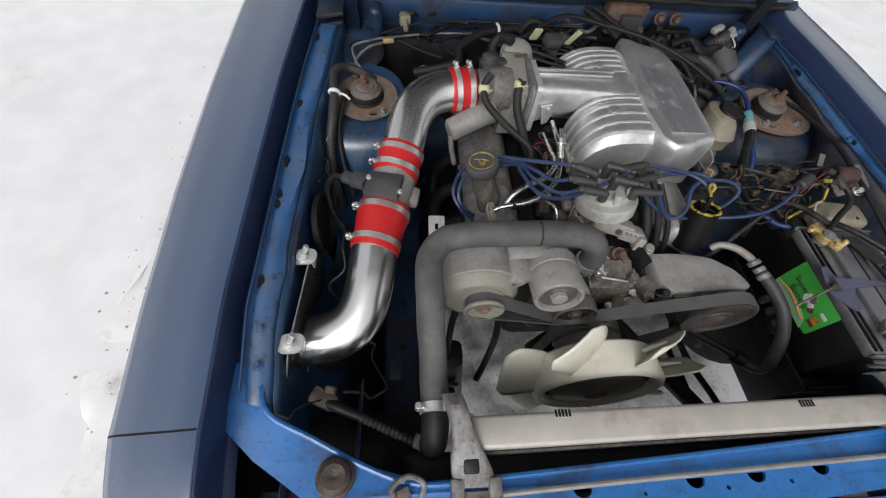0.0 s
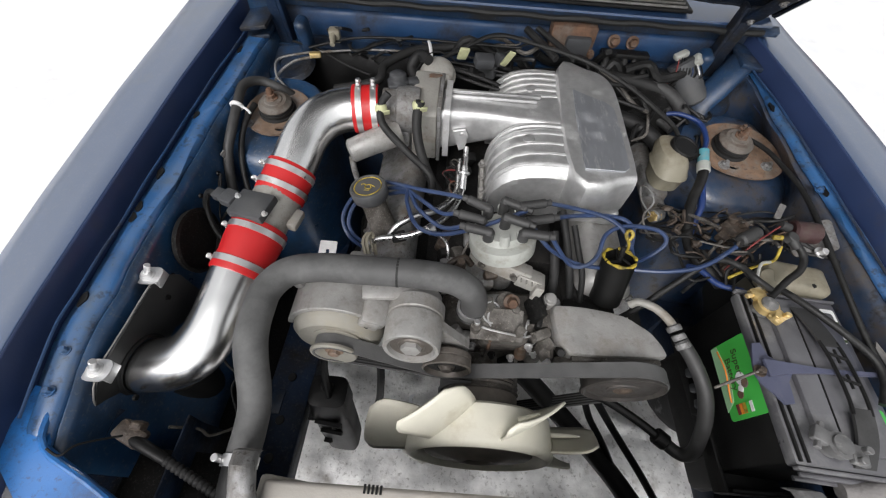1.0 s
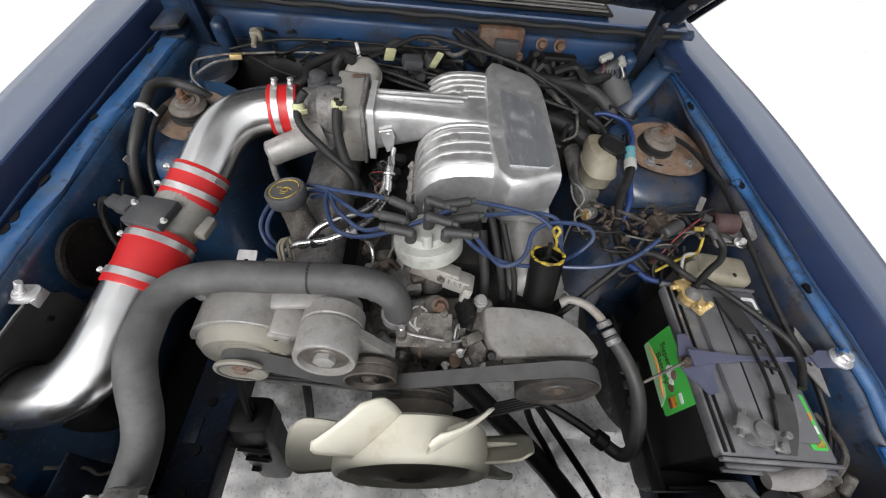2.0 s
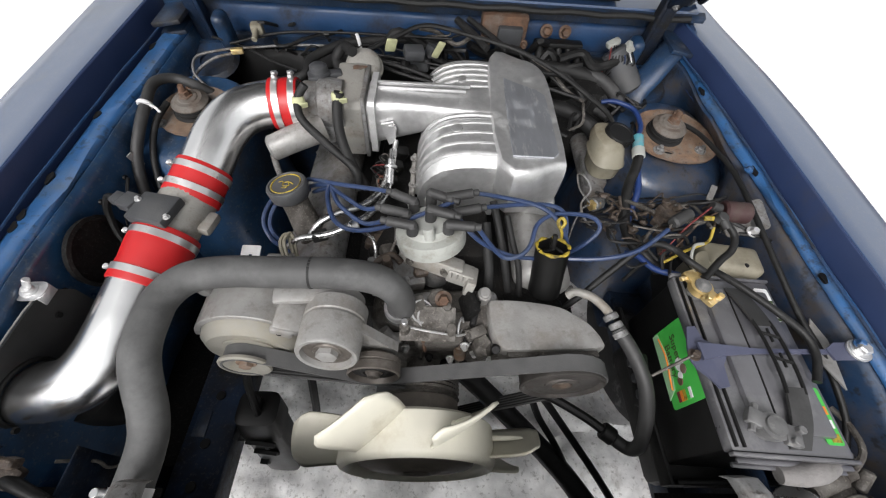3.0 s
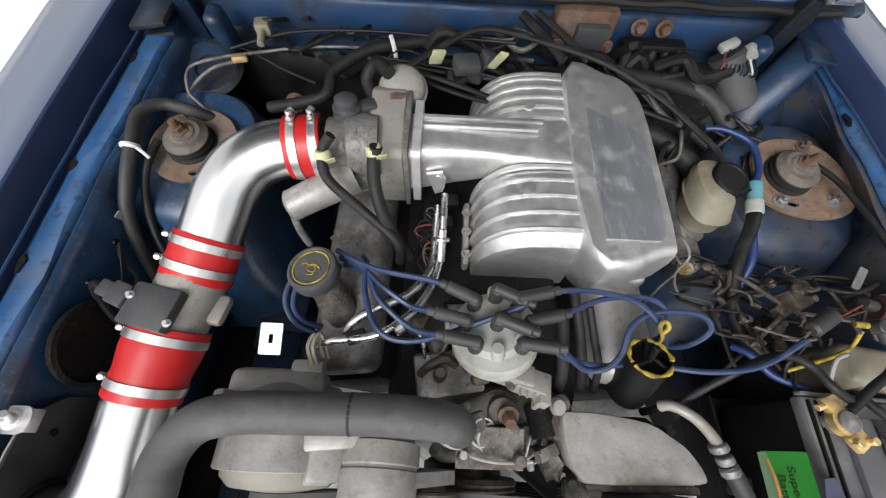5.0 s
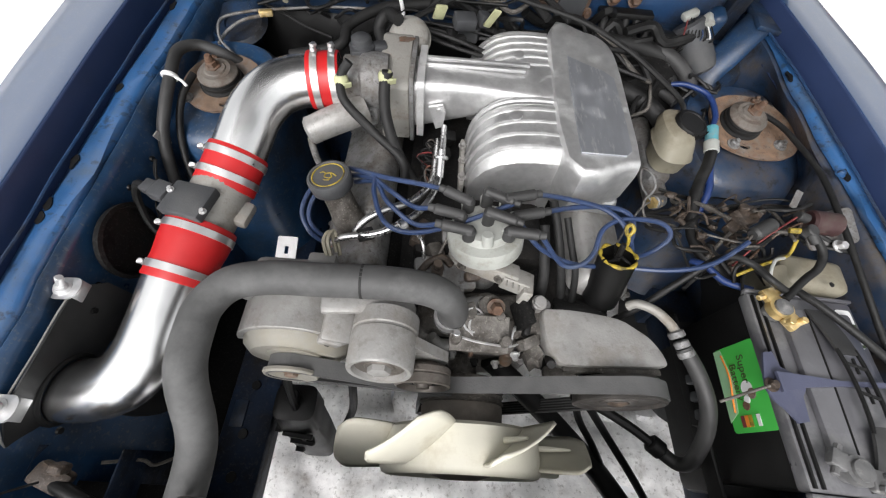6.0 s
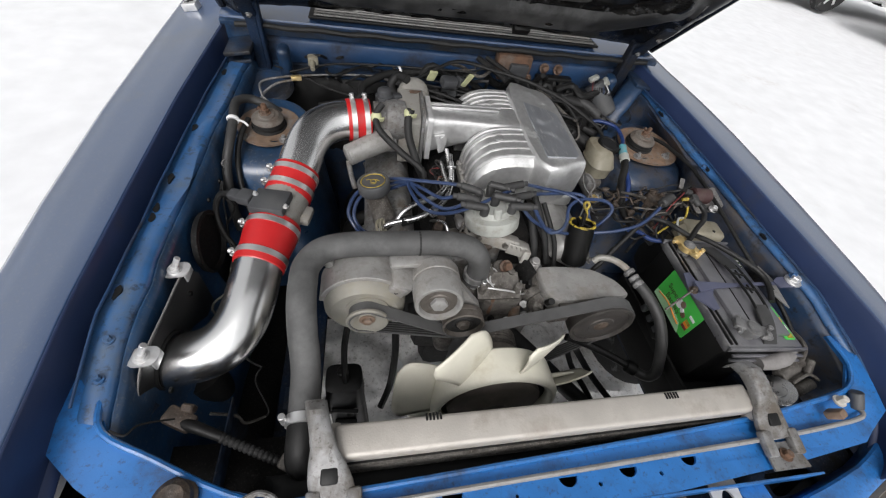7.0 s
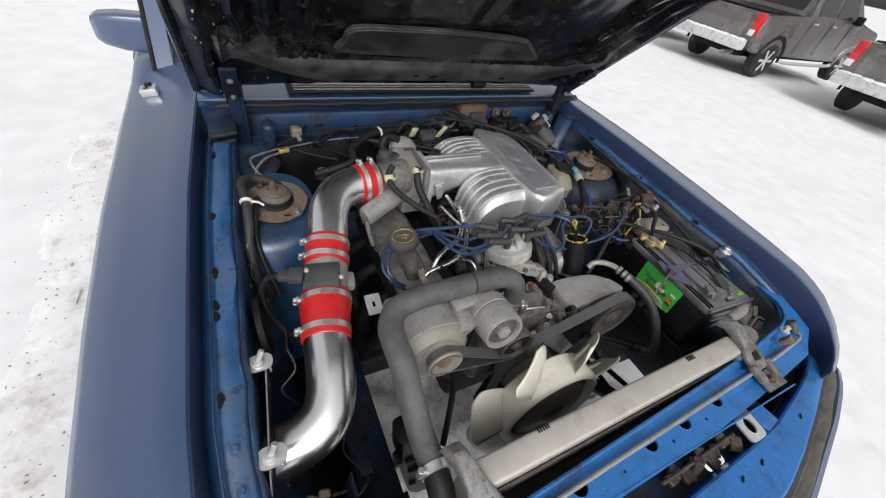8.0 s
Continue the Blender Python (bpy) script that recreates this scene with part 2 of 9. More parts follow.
    yellow=mat("yellow_plastic", (0.42, 0.31, 0.03), 0.5, 0, 0.25, 40, dirt=(0.07, 0.055, 0.025), amount=0.55, dirt_scale=55, bump=0.1),
    paleyellow=mat("pale_yellow_tape", (0.5, 0.51, 0.3), 0.6, 0, 0.1, 40, dirt=(0.35, 0.34, 0.2), amount=0.4, bump=0.1),
    brass=mat("brass_clamp", (0.75, 0.56, 0.25), 0.4, 0.75, 0.15, 60, dirt=(0.6, 0.5, 0.33), amount=0.4, dirt_scale=50, bump=0.3),
    crust=mat("pale_crust", (0.22, 0.21, 0.205), 0.9, 0, 0.2, 60, dirt=(0.12, 0.115, 0.11), amount=0.5, dirt_scale=30, bump=0.6, bump_scale=200),
    lead=mat("lead_clamp", 0.19, 0.5, 0.5, 0.2, 60, dirt=(0.36, 0.35, 0.33), amount=0.4, dirt_scale=50, bump=0.3),
    batt=mat("battery_case", 0.006, 0.45, 0, 0.3, 20, bump=0.1, spec=0.3),
    batlid=mat("battery_lid", (0.105, 0.104, 0.114), 0.36, 0, 0.25, 12, dirt=0.21, amount=0.46, dirt_scale=9, bump=0.2, bump_scale=80, coat=0.9, coat_rough=0.25, coat_ior=1.9),
    strap=mat("blue_grey_hold_down", (0.085, 0.092, 0.145), 0.5, 0.1, 0.12, 20, dirt=(0.14, 0.14, 0.19), amount=0.4, bump=0.1),
    green=mat("green_label", (0.07, 0.5, 0.08), 0.4, 0, 0.08, 15, bump=0),
    palegreen=mat("pale_green_label", (0.36, 0.62, 0.36), 0.4, 0, 0.08, 15, bump=0),
    white=mat("white_print", 0.75, 0.5, 0, 0.05, 30, bump=0),
    ink=mat("dark_print", (0.06, 0.09, 0.03), 0.5, 0, 0.1, 30, bump=0),
    orange=mat("orange_print", (0.7, 0.22, 0.03), 0.5, 0, 0.1, 30, bump=0),
    redwire=mat("red_wire", (0.19, 0.03, 0.03), 0.45, 0, 0.2, 60, dirt=(0.06, 0.04, 0.035), amount=0.4, dirt_scale=60, bump=0),
    pinkwire=mat("copper_wire", (0.2, 0.085, 0.055), 0.5, 0, 0.2, 60, dirt=(0.05, 0.04, 0.035), amount=0.45, dirt_scale=60, bump=0),
    radiator=mat("radiator_tank", (0.5, 0.47, 0.43), 0.5, 0.25, 0.08, 25, dirt=(0.36, 0.32, 0.28), amount=0.4, dirt_scale=12, bump=0.2),
    core=mat("radiator_core", 0.12, 0.5, 0.6, 0.2, 50, dirt=(0.1, 0.08, 0.06), amount=0.4, bump=0.3),
    snow=mat("packed_snow", (0.85, 0.86, 0.875), 0.75, 0, 0.05, 5, dirt=(0.66, 0.64, 0.62), amount=0.16, dirt_scale=1.6, bump=0.5, bump_scale=7),
    truck=mat("dirty_truck_paint", (0.14, 0.13, 0.125), 0.3, 0.3, 0.1, 3, dirt=(0.27, 0.26, 0.25), amount=0.42, dirt_scale=1.8, bump=0, coat=0.9, coat_rough=0.15),
    glass=mat("truck_glass", 0.03, 0.06, 0, 0.05, 5, bump=0, rough_var=0.02),
    taillight=mat("tail_light_red", (0.55, 0.015, 0.02), 0.2, 0, 0.1, 20, bump=0, coat=0.6),
    tyre=mat("tyre", 0.02, 0.8, 0, 0.2, 20, dirt=0.3, amount=0.25, dirt_scale=8, bump=0.4, bump_scale=60),
    alloy=mat("alloy_rim", 0.7, 0.4, 0.4, 0.1, 20, dirt=0.3, amount=0.4, bump=0),
)


# ---- mesh helpers ----
def smooth_path(ctrl, sub=6, closed=False):
    p = [Vector(c) for c in ctrl]
    if len(p) < 3:
        return p
    out, n = [], len(p)
    for i in range(n if closed else n - 1):
        a, b, c, d = (p[(i + k) % n] if closed else p[min(max(i + k, 0), n - 1)] for k in (-1, 0, 1, 2))
        for s in range(sub):
            t = s / sub
            out.append(0.5 * (2 * b + (c - a) * t + (2 * a - 5 * b + 4 * c - d) * t * t + (3 * b - a - 3 * c + d) * t**3))
    if not closed:
        out.append(p[-1])
    return out


def grid(bm, rows, wrap=False, ends=False):
    vs = [[bm.verts.new(p) for p in row] for row in rows]
    for a, b in zip(vs, vs[1:]):
        n = len(a)
        for i in range(n if wrap else n - 1):
            j = (i + 1) % n
            bm.faces.new((a[i], a[j], b[j], b[i]))
    if ends and wrap:
        bm.faces.new(vs[0][::-1])
        bm.faces.new(vs[-1])
    return bm


def tube(bm, ctrl, r, seg=10, sub=6, flat=1.0, closed=False):
    """A round or flattened tube along a smooth path; r is one radius or one for each control point."""
    path = smooth_path(ctrl, sub, closed)
    n = len(path)
    rs = [r] * n if isinstance(r, (int, float)) else [float(v) for v in np.interp(np.linspace(0, len(r) - 1, n), range(len(r)), r)]
    up, rows = None, []
    for i, p in enumerate(path):
        t = path[(i + 1) % n if closed else min(i + 1, n - 1)] - path[(i - 1) % n if closed else max(i - 1, 0)]
        t.normalize()
        if up is None:
            up = Vector((0, 0, 1)) if abs(t.z) < 0.9 else Vector((0, 1, 0))
        side = t.cross(up).normalized()
        up = side.cross(t).normalized()
        rows.append([p + rs[i] * (math.cos(a) * side + flat * math.sin(a) * up) for a in (2 * math.pi * k / seg for k in range(seg))])
    if closed:
        rows.append(rows[0])
        vs = [[bm.verts.new(p) for p in row] for row in rows[:-1]]
        for i in range(n):
            a, b = vs[i], vs[(i + 1) % n]
            for k in range(seg):
                bm.faces.new((a[k], a[(k + 1) % seg], b[(k + 1) % seg], b[k]))
        return bm
    return grid(bm, rows, True, True)


def lathe(bm, at, axis, profile, seg=28):
    """profile: (distance along the axis, radius) pairs; closed at both ends."""
    at, axis = Vector(at), Vector(axis).normalized()
    q = axis.to_track_quat("Z", "Y")
    rows = [[at + q @ Vector((max(r, 1e-4) * math.cos(a), max(r, 1e-4) * math.sin(a), d)) for a in (2 * math.pi * k / seg for k in range(seg))] for d, r in profile]
    return grid(bm, rows, True, True)


def rod(bm, a, b, r, seg=16, edge=None):
    a, b = Vector(a), Vector(b)
    d = (b - a).length
    e = min(r * 0.15, d * 0.2) if edge is None else edge
    return lathe(bm, a, b - a, [(0, r - e), (e, r), (d - e, r), (d, r - e)], seg)


def box(bm, at, size, turn=(0, 0, 0), bevel=0.004, seg=2, taper=None):
    t = bmesh.new()
    bmesh.ops.create_cube(t, size=1)
    for v in t.verts:
        v.co = Vector(v.co) * Vector(size)
        if taper and v.co.z > 0:
            v.co.x *= taper[0]
            v.co.y *= taper[1]
    if bevel:
        bmesh.ops.bevel(t, geom=t.edges[:], offset=min(bevel, min(size) * 0.45), segments=seg, affect="EDGES", profile=0.5)
    t.transform(pose(*at, *turn))
    me = bpy.data.meshes.new("temp")
    t.to_mesh(me)
    t.free()
    bm.from_mesh(me)
    bpy.data.meshes.remove(me)
    return bm


def prism(bm, outline, at, u, v, thick, holes=()):
    """A plate: an outline in the plane of u and v through at, with holes, thickened along u x v."""
    at, u, v = Vector(at), Vector(u).normalized(), Vector(v).normalized()
    n = u.cross(v).normalized()
    loops = [list(outline), *[list(h) for h in holes]]
    flat = [[Vector((x, y, 0)) for x, y in loop] for loop in loops]
    points = [p for loop in flat for p in loop]
    lo = [bm.verts.new(at + u * p.x + v * p.y) for p in points]
    hi = [bm.verts.new(at + u * p.x + v * p.y + n * thick) for p in points]
    for a, b, c in tessellate_polygon(flat):
        for vs in ((lo[a], lo[c], lo[b]), (hi[a], hi[b], hi[c])):
            try:
                bm.faces.new(vs)
            except ValueError:
                pass
    k = 0
    for loop in loops:
        m = len(loop)
        for i in range(m):
            a, b = k + i, k + (i + 1) % m
            bm.faces.new((lo[a], lo[b], hi[b], hi[a]))
        k += m
    return bm


def disc(x, y, r, n=16, ry=None, turn=0.0):
    ry = ry or r
    return [(x + r * math.cos(a + turn), y + ry * math.sin(a + turn)) for a in (2 * math.pi * k / n for k in range(n))]


def rounded(x0, y0, x1, y1, r, n=4):
    out = []
    for cx, cy, s in ((x1 - r, y1 - r, 0), (x0 + r, y1 - r, 1), (x0 + r, y0 + r, 2), (x1 - r, y0 + r, 3)):
        out += [(cx + r * math.cos((s + k / n) * math.pi / 2), cy + r * math.sin((s + k / n) * math.pi / 2)) for k in range(n + 1)]
    return out


def lump(bm, at, size, rough=0.35, seed=0, sub=2):
    t = bmesh.new()
    bmesh.ops.create_icosphere(t, subdivisions=sub, radius=1)
    for v in t.verts:
        d = 1 + rough * noise.noise(v.co * 1.7 + Vector((seed * 3.1, 0, 0)))
        v.co = Vector(at) + Vector(v.co) * d * Vector(size)
    me = bpy.data.meshes.new("temp")
    t.to_mesh(me)
    t.free()
    bm.from_mesh(me)
    bpy.data.meshes.remove(me)
    return bm


def thing(name, at, label, category, group="", kind=""):
    ob = new(name)
    ob.empty_display_size = 0.05
    ob.location = at
    return tagged(ob, label, category, group, kind)


def mesh_of(name, bm, material, angle=38):
    bmesh.ops.recalc_face_normals(bm, faces=bm.faces[:])
    me = bpy.data.meshes.new(name)
    bm.to_mesh(me)
    bm.free()
    me.materials.append(M[material])
    me.polygons.foreach_set("use_smooth", [True] * len(me.polygons))
    me.set_sharp_from_angle(angle=radians(angle))
    return me


def part(name, bm, material, parent, label="", angle=38):
    ob = new(name, mesh_of(name, bm, material, angle))
    ob.parent = parent
    if parent.type == "EMPTY":
        ob.matrix_parent_inverse = Matrix.Translation(-parent.location)
    return tagged(ob, label) if label else ob


def single(name, bm, material, label, category, group="", kind="", angle=38):
    return tagged(new(name, mesh_of(name, bm, material, angle)), label, category, group, kind)


B = bmesh.new


def solid(ob, t, offset=-1):
    m = ob.modifiers.new("thick", "SOLIDIFY")
    m.thickness, m.offset = t, offset
    return ob


def shell(bm, x, z, r0, r1, y0, y1, a0, a1, n=20):
    """A curved cover: part of a ring about an axis along y, from angle a0 to a1 in degrees."""
    rows = []
    for a in np.radians(np.linspace(a0, a1, n)):
        c, d = math.cos(a), math.sin(a)
        e = 0.15 * (r1 - r0)
        rows.append([(x + r * c, y, z + r * d) for r, y in ((r0, y0), (r1 - e, y0), (r1, y0 + e), (r1, y1 - e), (r1 - e, y1), (r0, y1))])
    return grid(bm, rows, True, True)


def hexbolt(bm, at, axis, r, h):
    at, axis = Vector(at), Vector(axis).normalized()
    lathe(bm, at, axis, [(0, r * 1.5), (h * 0.25, r * 1.5)], 18)
    lathe(bm, at + axis * h * 0.25, axis, [(0, r), (h * 0.8, r), (h, r * 0.8)], 6)
    return bm

# ---- ground ----
def ground_z(x, y):
    far = max(0.0, x - 1.4)
    return -0.04 * far


bm = B()
xs = sorted({*np.linspace(-8, 18, 105).round(3), -400, -120, -40, -16, 26, 50, 120, 400})
ys = sorted({*np.linspace(-5, 14, 77).round(3), -400, -120, -40, -14, 24, 60, 140, 400})


def snow_height(x, y):
    h = ground_z(min(x, 30), y)
    if -9 < x < 19 and -6 < y < 15:
        h += 0.035 * noise.noise((x * 1.3, y * 0.7, 0)) + 0.02 * noise.noise((x * 4, y * 3, 4)) - 0.02
        h += 0.03 * math.exp(-(((x + 1.5) / 0.25) ** 2)) * (0.5 + noise.noise((x * 6, y * 2.5, 9)))
    return h


grid(bm, [[(x, y, snow_height(x, y)) for x in xs] for y in ys])
single("ground", bm, "snow", "trampled white snow covering a flat yard", "snow", kind="structure")
bm = B()
grid(bm, [[(x + 0.10 * noise.noise((y * 3, k, 0)), y, snow_height(x, y) + (0.014 if 0 < k < 8 else -0.03) - 0.06 * max(0.0, abs(y - 1.4) - 1.7) - 0.02 * abs(k - 4) / 4 + 0.02 * noise.noise((x * 14, y * 11, 3))) for k, x in enumerate(np.linspace(-1.66, -1.0, 9))] for y in np.linspace(-1.1, 3.9, 100)])
single("dirty_snow", bm, "dirtysnow", "dirty trodden snow along the side of the car", "snow", kind="structure")
bm = B()
grid(bm, [[(x + 0.05 * noise.noise((x * 5, y * 5, 1)), y + 0.05 * noise.noise((x * 5, y * 5, 8)), snow_height(x, y) + 0.016 - 0.10 * max(0.0, abs(x) - 0.72) - 0.12 * max(0.0, -y + 0.02) - 0.1 * max(0.0, y - 1.0) + 0.022 * noise.noise((x * 9, y * 9, 2)) + 0.012 * noise.noise((x * 26, y * 26, 5))) for x in np.linspace(-0.95, 0.95, 80)] for y in np.linspace(-0.18, 1.25, 60)])
single("slush", bm, "slush", "grey dirt-stained slush under the front of the car", "slush", kind="structure")
rs = random.Random(3)
bm = B()
for k in range(340):
    y = rs.uniform(0.2, 3.1)
    x = rs.gauss(-1.42 - 0.02 * y, 0.11) if k % 3 else rs.uniform(-0.6, 0.5)
    if k % 3 == 0:
        y = rs.uniform(0.0, 0.5)
    r = rs.uniform(0.002, 0.0055) * (1.4 if rs.random() < 0.12 else 1)
    lump(bm, (x, y, snow_height(x, y) + (0.012 if x < -0.9 else 0.002)), (r, r * rs.uniform(0.5, 1.2), r * 0.5), 0.5, k, 1)
single("soil_crumbs", bm, "soil", "dark soil crumbs scattered on the snow", "soil", kind="stuff")


# ---- the car's painted shell ----
car = thing("car", (0, 1.0, 0.3), "dark blue two-door car with its hood raised on snow", "car")


def zf(y, side=-1):
    return 0.838 + 0.10 * y if side < 0 else 0.843 + 0.108 * y


L_FENDER = [(-0.14, 0.718, 0.815), (-0.05, 0.727, 0.862), (0.1, 0.741, 0.898), (0.3, 0.750, 0.914), (0.55, 0.745, 0.923), (0.85, 0.737, 0.923), (1.2, 0.714, 0.910), (1.46, 0.692, 0.898)]
R_FENDER = [(-0.065, 0.71, 0.745), (-0.045, 0.745, 0.795), (-0.02, 0.772, 0.83), (0.03, 0.80, 0.868), (0.1, 0.808, 0.892), (0.3, 0.788, 0.907), (0.55, 0.756, 0.897), (0.85, 0.722, 0.872), (1.0, 0.699, 0.849), (1.13, 0.672, 0.821), (1.2, 0.657, 0.804), (1.46, 0.625, 0.76)]


def fender_at(table, y):
    t = np.array(table)
    return float(np.interp(y, t[:, 0], t[:, 1])), float(np.interp(y, t[:, 0], t[:, 2]))


def fender(side, table):
    rows, flange_rows = [], []
    for y in [*np.linspace(-0.14 if side < 0 else -0.06, 0.1, 9), *np.linspace(0.14, 1.46, 30), 1.6, 1.75]:
        xi, xo = fender_at(table, y)
        z = zf(y, side) - (0.055 * max(0.0, (0.06 - y) / 0.2) ** 1.7 if side < 0 else 0.075 * max(0.0, (0.2 - y) / 0.22) ** 1.7)
        w = xo - xi
        arch = 1 - max(0.0, 1 - ((y - 0.62) / 0.36) ** 2) ** 0.5 if abs(y - 0.62) < 0.36 else 1.0
        drop = (0.042 if side < 0 else 0.022) * min(1.0, w / 0.17)
        sec = [(xi - 0.022, z - 0.088), (xi - 0.006, z - 0.08), (xi - 0.002, z - 0.04), (xi, z - 0.004), (xi + 0.0015, z - 0.001), (xi + 0.005, z), (xi + w * 0.3, z - drop * 0.3), (xi + w * 0.65, z - drop * 0.66),
               (xo - 0.02, z - drop * 0.9), (xo - 0.006, z - drop - 0.006), (xo, z - drop - 0.02), (xo + 0.008, z - 0.13), (xo + 0.012, z - 0.25), (xo + 0.01, z - 0.25 - 0.17 * arch), (xo - 0.005, z - 0.25 - 0.31 * arch)]
        x_in = [(side * x, y, zz) for x, zz in sec[:5]]
        flange_rows.append(x_in)
        sec = sec[4:]
        rows.append([(side * (x + (0.045 * max(0.0, (0.1 - y) / 0.12) * max(0.0, 1 + min(0.0, y) / 0.07) if zz < z - 0.1 else 0)), y, zz) for x, zz in sec])
    skin = solid(part("fender", grid(B(), rows), "fender", car, "blue fender with a dull flat top"), 0.003)
    if side < 0:
        # gap between the fender and its front extension
        k = min(range(len(rows)), key=lambda i: abs(rows[i][0][1] - 0.1))
        part("panel_gap", grid(B(), [[(x, y + dy, z + 0.0008) for x, y, z in rows[k][1:6]] for dy in (-0.0016, 0.0016)]), "batt", skin)
    return solid(part("fender_flange", grid(B(), flange_rows), "flange", skin, "inner flange in a shaded copy of the fender blue"), 0.002)


fender(-1, L_FENDER)
fender(1, R_FENDER)


def zl(y, side=-1):
    return (0.80 + 0.085 * y if side < 0 else 0.785 + 0.118 * y) - 0.02 * max(0.0, (0.3 - y) / 0.15) - 0.05 * max(0.0, (0.2 - y) / 0.2) ** 2


def apron(side, table):
    rows = []
    for y in np.linspace(0.1, 1.19, 42):
        xi, _ = fender_at(table, y)
        z = zl(y, side)
        o = xi - (0.032 if side < 0 else np.interp(y, [0.1, 0.6, 0.9, 1.1], [0.008, 0.010, 0.016, 0.016]))
        wide = np.interp(y, [0.1, 0.4, 0.8, 1.1], [0.042, 0.040, 0.046, 0.05]) if side < 0 else np.interp(y, [0.1, 0.6, 0.82, 0.96, 1.08], [0.028, 0.028, 0.028, 0.022, 0.004])
        i = o - wide + 0.006 * noise.noise((y * 7, side * 3, 0)) + 0.003 * noise.noise((y * 23, side, 2))
        z += 0.003 * noise.noise((y * 9, side * 5, 7))
        back = 0.06 * float(np.interp(y, [0.7, 0.8, 1.02, 1.1], [0, 1, 1, 0])) if side > 0 else 0.0
        bulge = 0.012 * math.exp(-(((y - 0.62) / 0.05) ** 2))
        sec = [(xi - 0.004, z - 0.02), (o + 0.002, z - 0.012), (o, z), (o - 0.006, z + 0.003), (i + 0.01 - bulge, z + 0.001), (i, z - 0.008), (i - 0.006, z - (0.03 if side < 0 or y < 0.6 else max(0.013, 0.03 - 0.07 * (y - 0.6)))), (i - 0.014 + back, z - 0.14 + 0.9 * back), (i - 0.03 + back, z - 0.26), (i - 0.06, z - 0.33), (i - 0.08, 0.46)]
        rows.append([(side * x, y, zz) for x, zz in sec])
    return rows


for side, table in ((-1, L_FENDER), (1, R_FENDER)):
    rows = apron(side, table)
    top = part("apron_rail", grid(B(), [r[:6] for r in rows]), "bay", car, "bright blue inner fender ledge")
    solid(top, 0.003)
    wall_bm = B()
    ys_w = [r[0][1] for r in rows]
    holes = {(-1): (0.50, 0.60), 1: ()}[side]
    vs = [[wall_bm.verts.new(p) for p in r[5:]] for r in rows]
    for k, (a, b) in enumerate(zip(vs, vs[1:])):
        for i in range(len(a) - 1):
            if holes and holes[0] < ys_w[k] < holes[1] and i == 2:
                continue
            wall_bm.faces.new((a[i], a[i + 1], b[i + 1], b[i]))
    solid(part("apron", wall_bm, "bay_wing" if side < 0 else "bay_dusty", car, "grimy blue inner wing" if side < 0 else "dust-covered blue inner wing"), 0.003)
    # slots and bolts along the ledge
    for y in ((0.345, 0.514, 0.54, 0.625, 0.8, 1.05) if side < 0 else (0.47, 0.72, 0.97)):
        xi, _ = fender_at(table, y)
        bm = B()
        prism(bm, [(0.0055 * (1 + 0.3 * math.sin(3 * a + 40 * y)) * math.cos(a), 0.013 * (1 + 0.2 * math.sin(2 * a + 17 * y)) * math.sin(a)) for a in np.linspace(0, 2 * math.pi, 15)[:-1]], (side * (xi - 0.0365), y, zl(y, side) + 0.001), (1, 0, 0), (0, 1, 0.1), 0.004)
        part("slot", bm, "batt", top)
    for y in ((0.2, 0.26) if side < 0 else (0.35, 0.72)):
        xi, _ = fender_at(table, y)
        part("bolt", hexbolt(B(), (side * (xi - 0.05), y, zl(y, side) + 0.003), (0, 0, 1), 0.006, 0.008), "bay", top)
    # crimped seam strip between ledge and fender
    bm = B()
    tube(bm, [(side * (fender_at(table, y)[0] - 0.027), y, zl(y, side) + 0.012 + 0.004 * noise.noise((y * 9, side, 0))) for y in np.linspace(0.16, 1.15, 22)], 0.0025, 6, 2)
    part("seam", bm, "bay_mid", top)

# round opening in the inner wing behind the filter
bm = B()
lathe(bm, (-0.6435, 0.535, 0.752), (1, 0, 0.08), [(0, 0.001), (0, 0.068), (0.012, 0.071), (0.014, 0.064), (0.004, 0.06), (0.003, 0.001)], 30)
part("wing_opening", bm, "dark", car, "round dark hole in the inner wing")
for y, z in ((0.62, 0.80), (0.44, 0.76), (0.40, 0.745), (0.70, 0.79), (0.22, 0.70)):
    part("hole", lathe(B(), (-0.648 + 0.08 * (0.8 - z), y, z), (1, 0, 0.1), [(0, 0.006), (0.004, 0.005)], 12), "batt", car)


# strut towers
def tower(side, cx, cy):
    bm = B()
    rows = []
    for k, (z, rx, ry, dx) in enumerate([(0.40, 0.2, 0.24, 0.02), (0.6, 0.175, 0.2, 0.02), (0.74, 0.15, 0.165, 0.012), (0.792, 0.135, 0.145, 0.006), (0.808, 0.12, 0.13, 0.0), (0.813, 0.09, 0.1, 0.0), (0.812, 0.03, 0.03, 0.0)]):
        rows.append([(cx + side * dx + rx * math.copysign(abs(math.cos(a)) ** 0.75, math.cos(a)), cy + ry * math.copysign(abs(math.sin(a)) ** 0.75, math.sin(a)), z + 0.03 * (math.sin(a) * ry / 0.15) * (z > 0.7)) for a in (2 * math.pi * i / 36 for i in range(36))])
    grid(bm, rows, True, True)
    return part("strut_tower", bm, "bay_wing" if side < 0 else "bay_dusty", car, "grimy blue strut tower")


tower(-1, -0.575, 0.90)
tower(1, 0.60, 0.89)

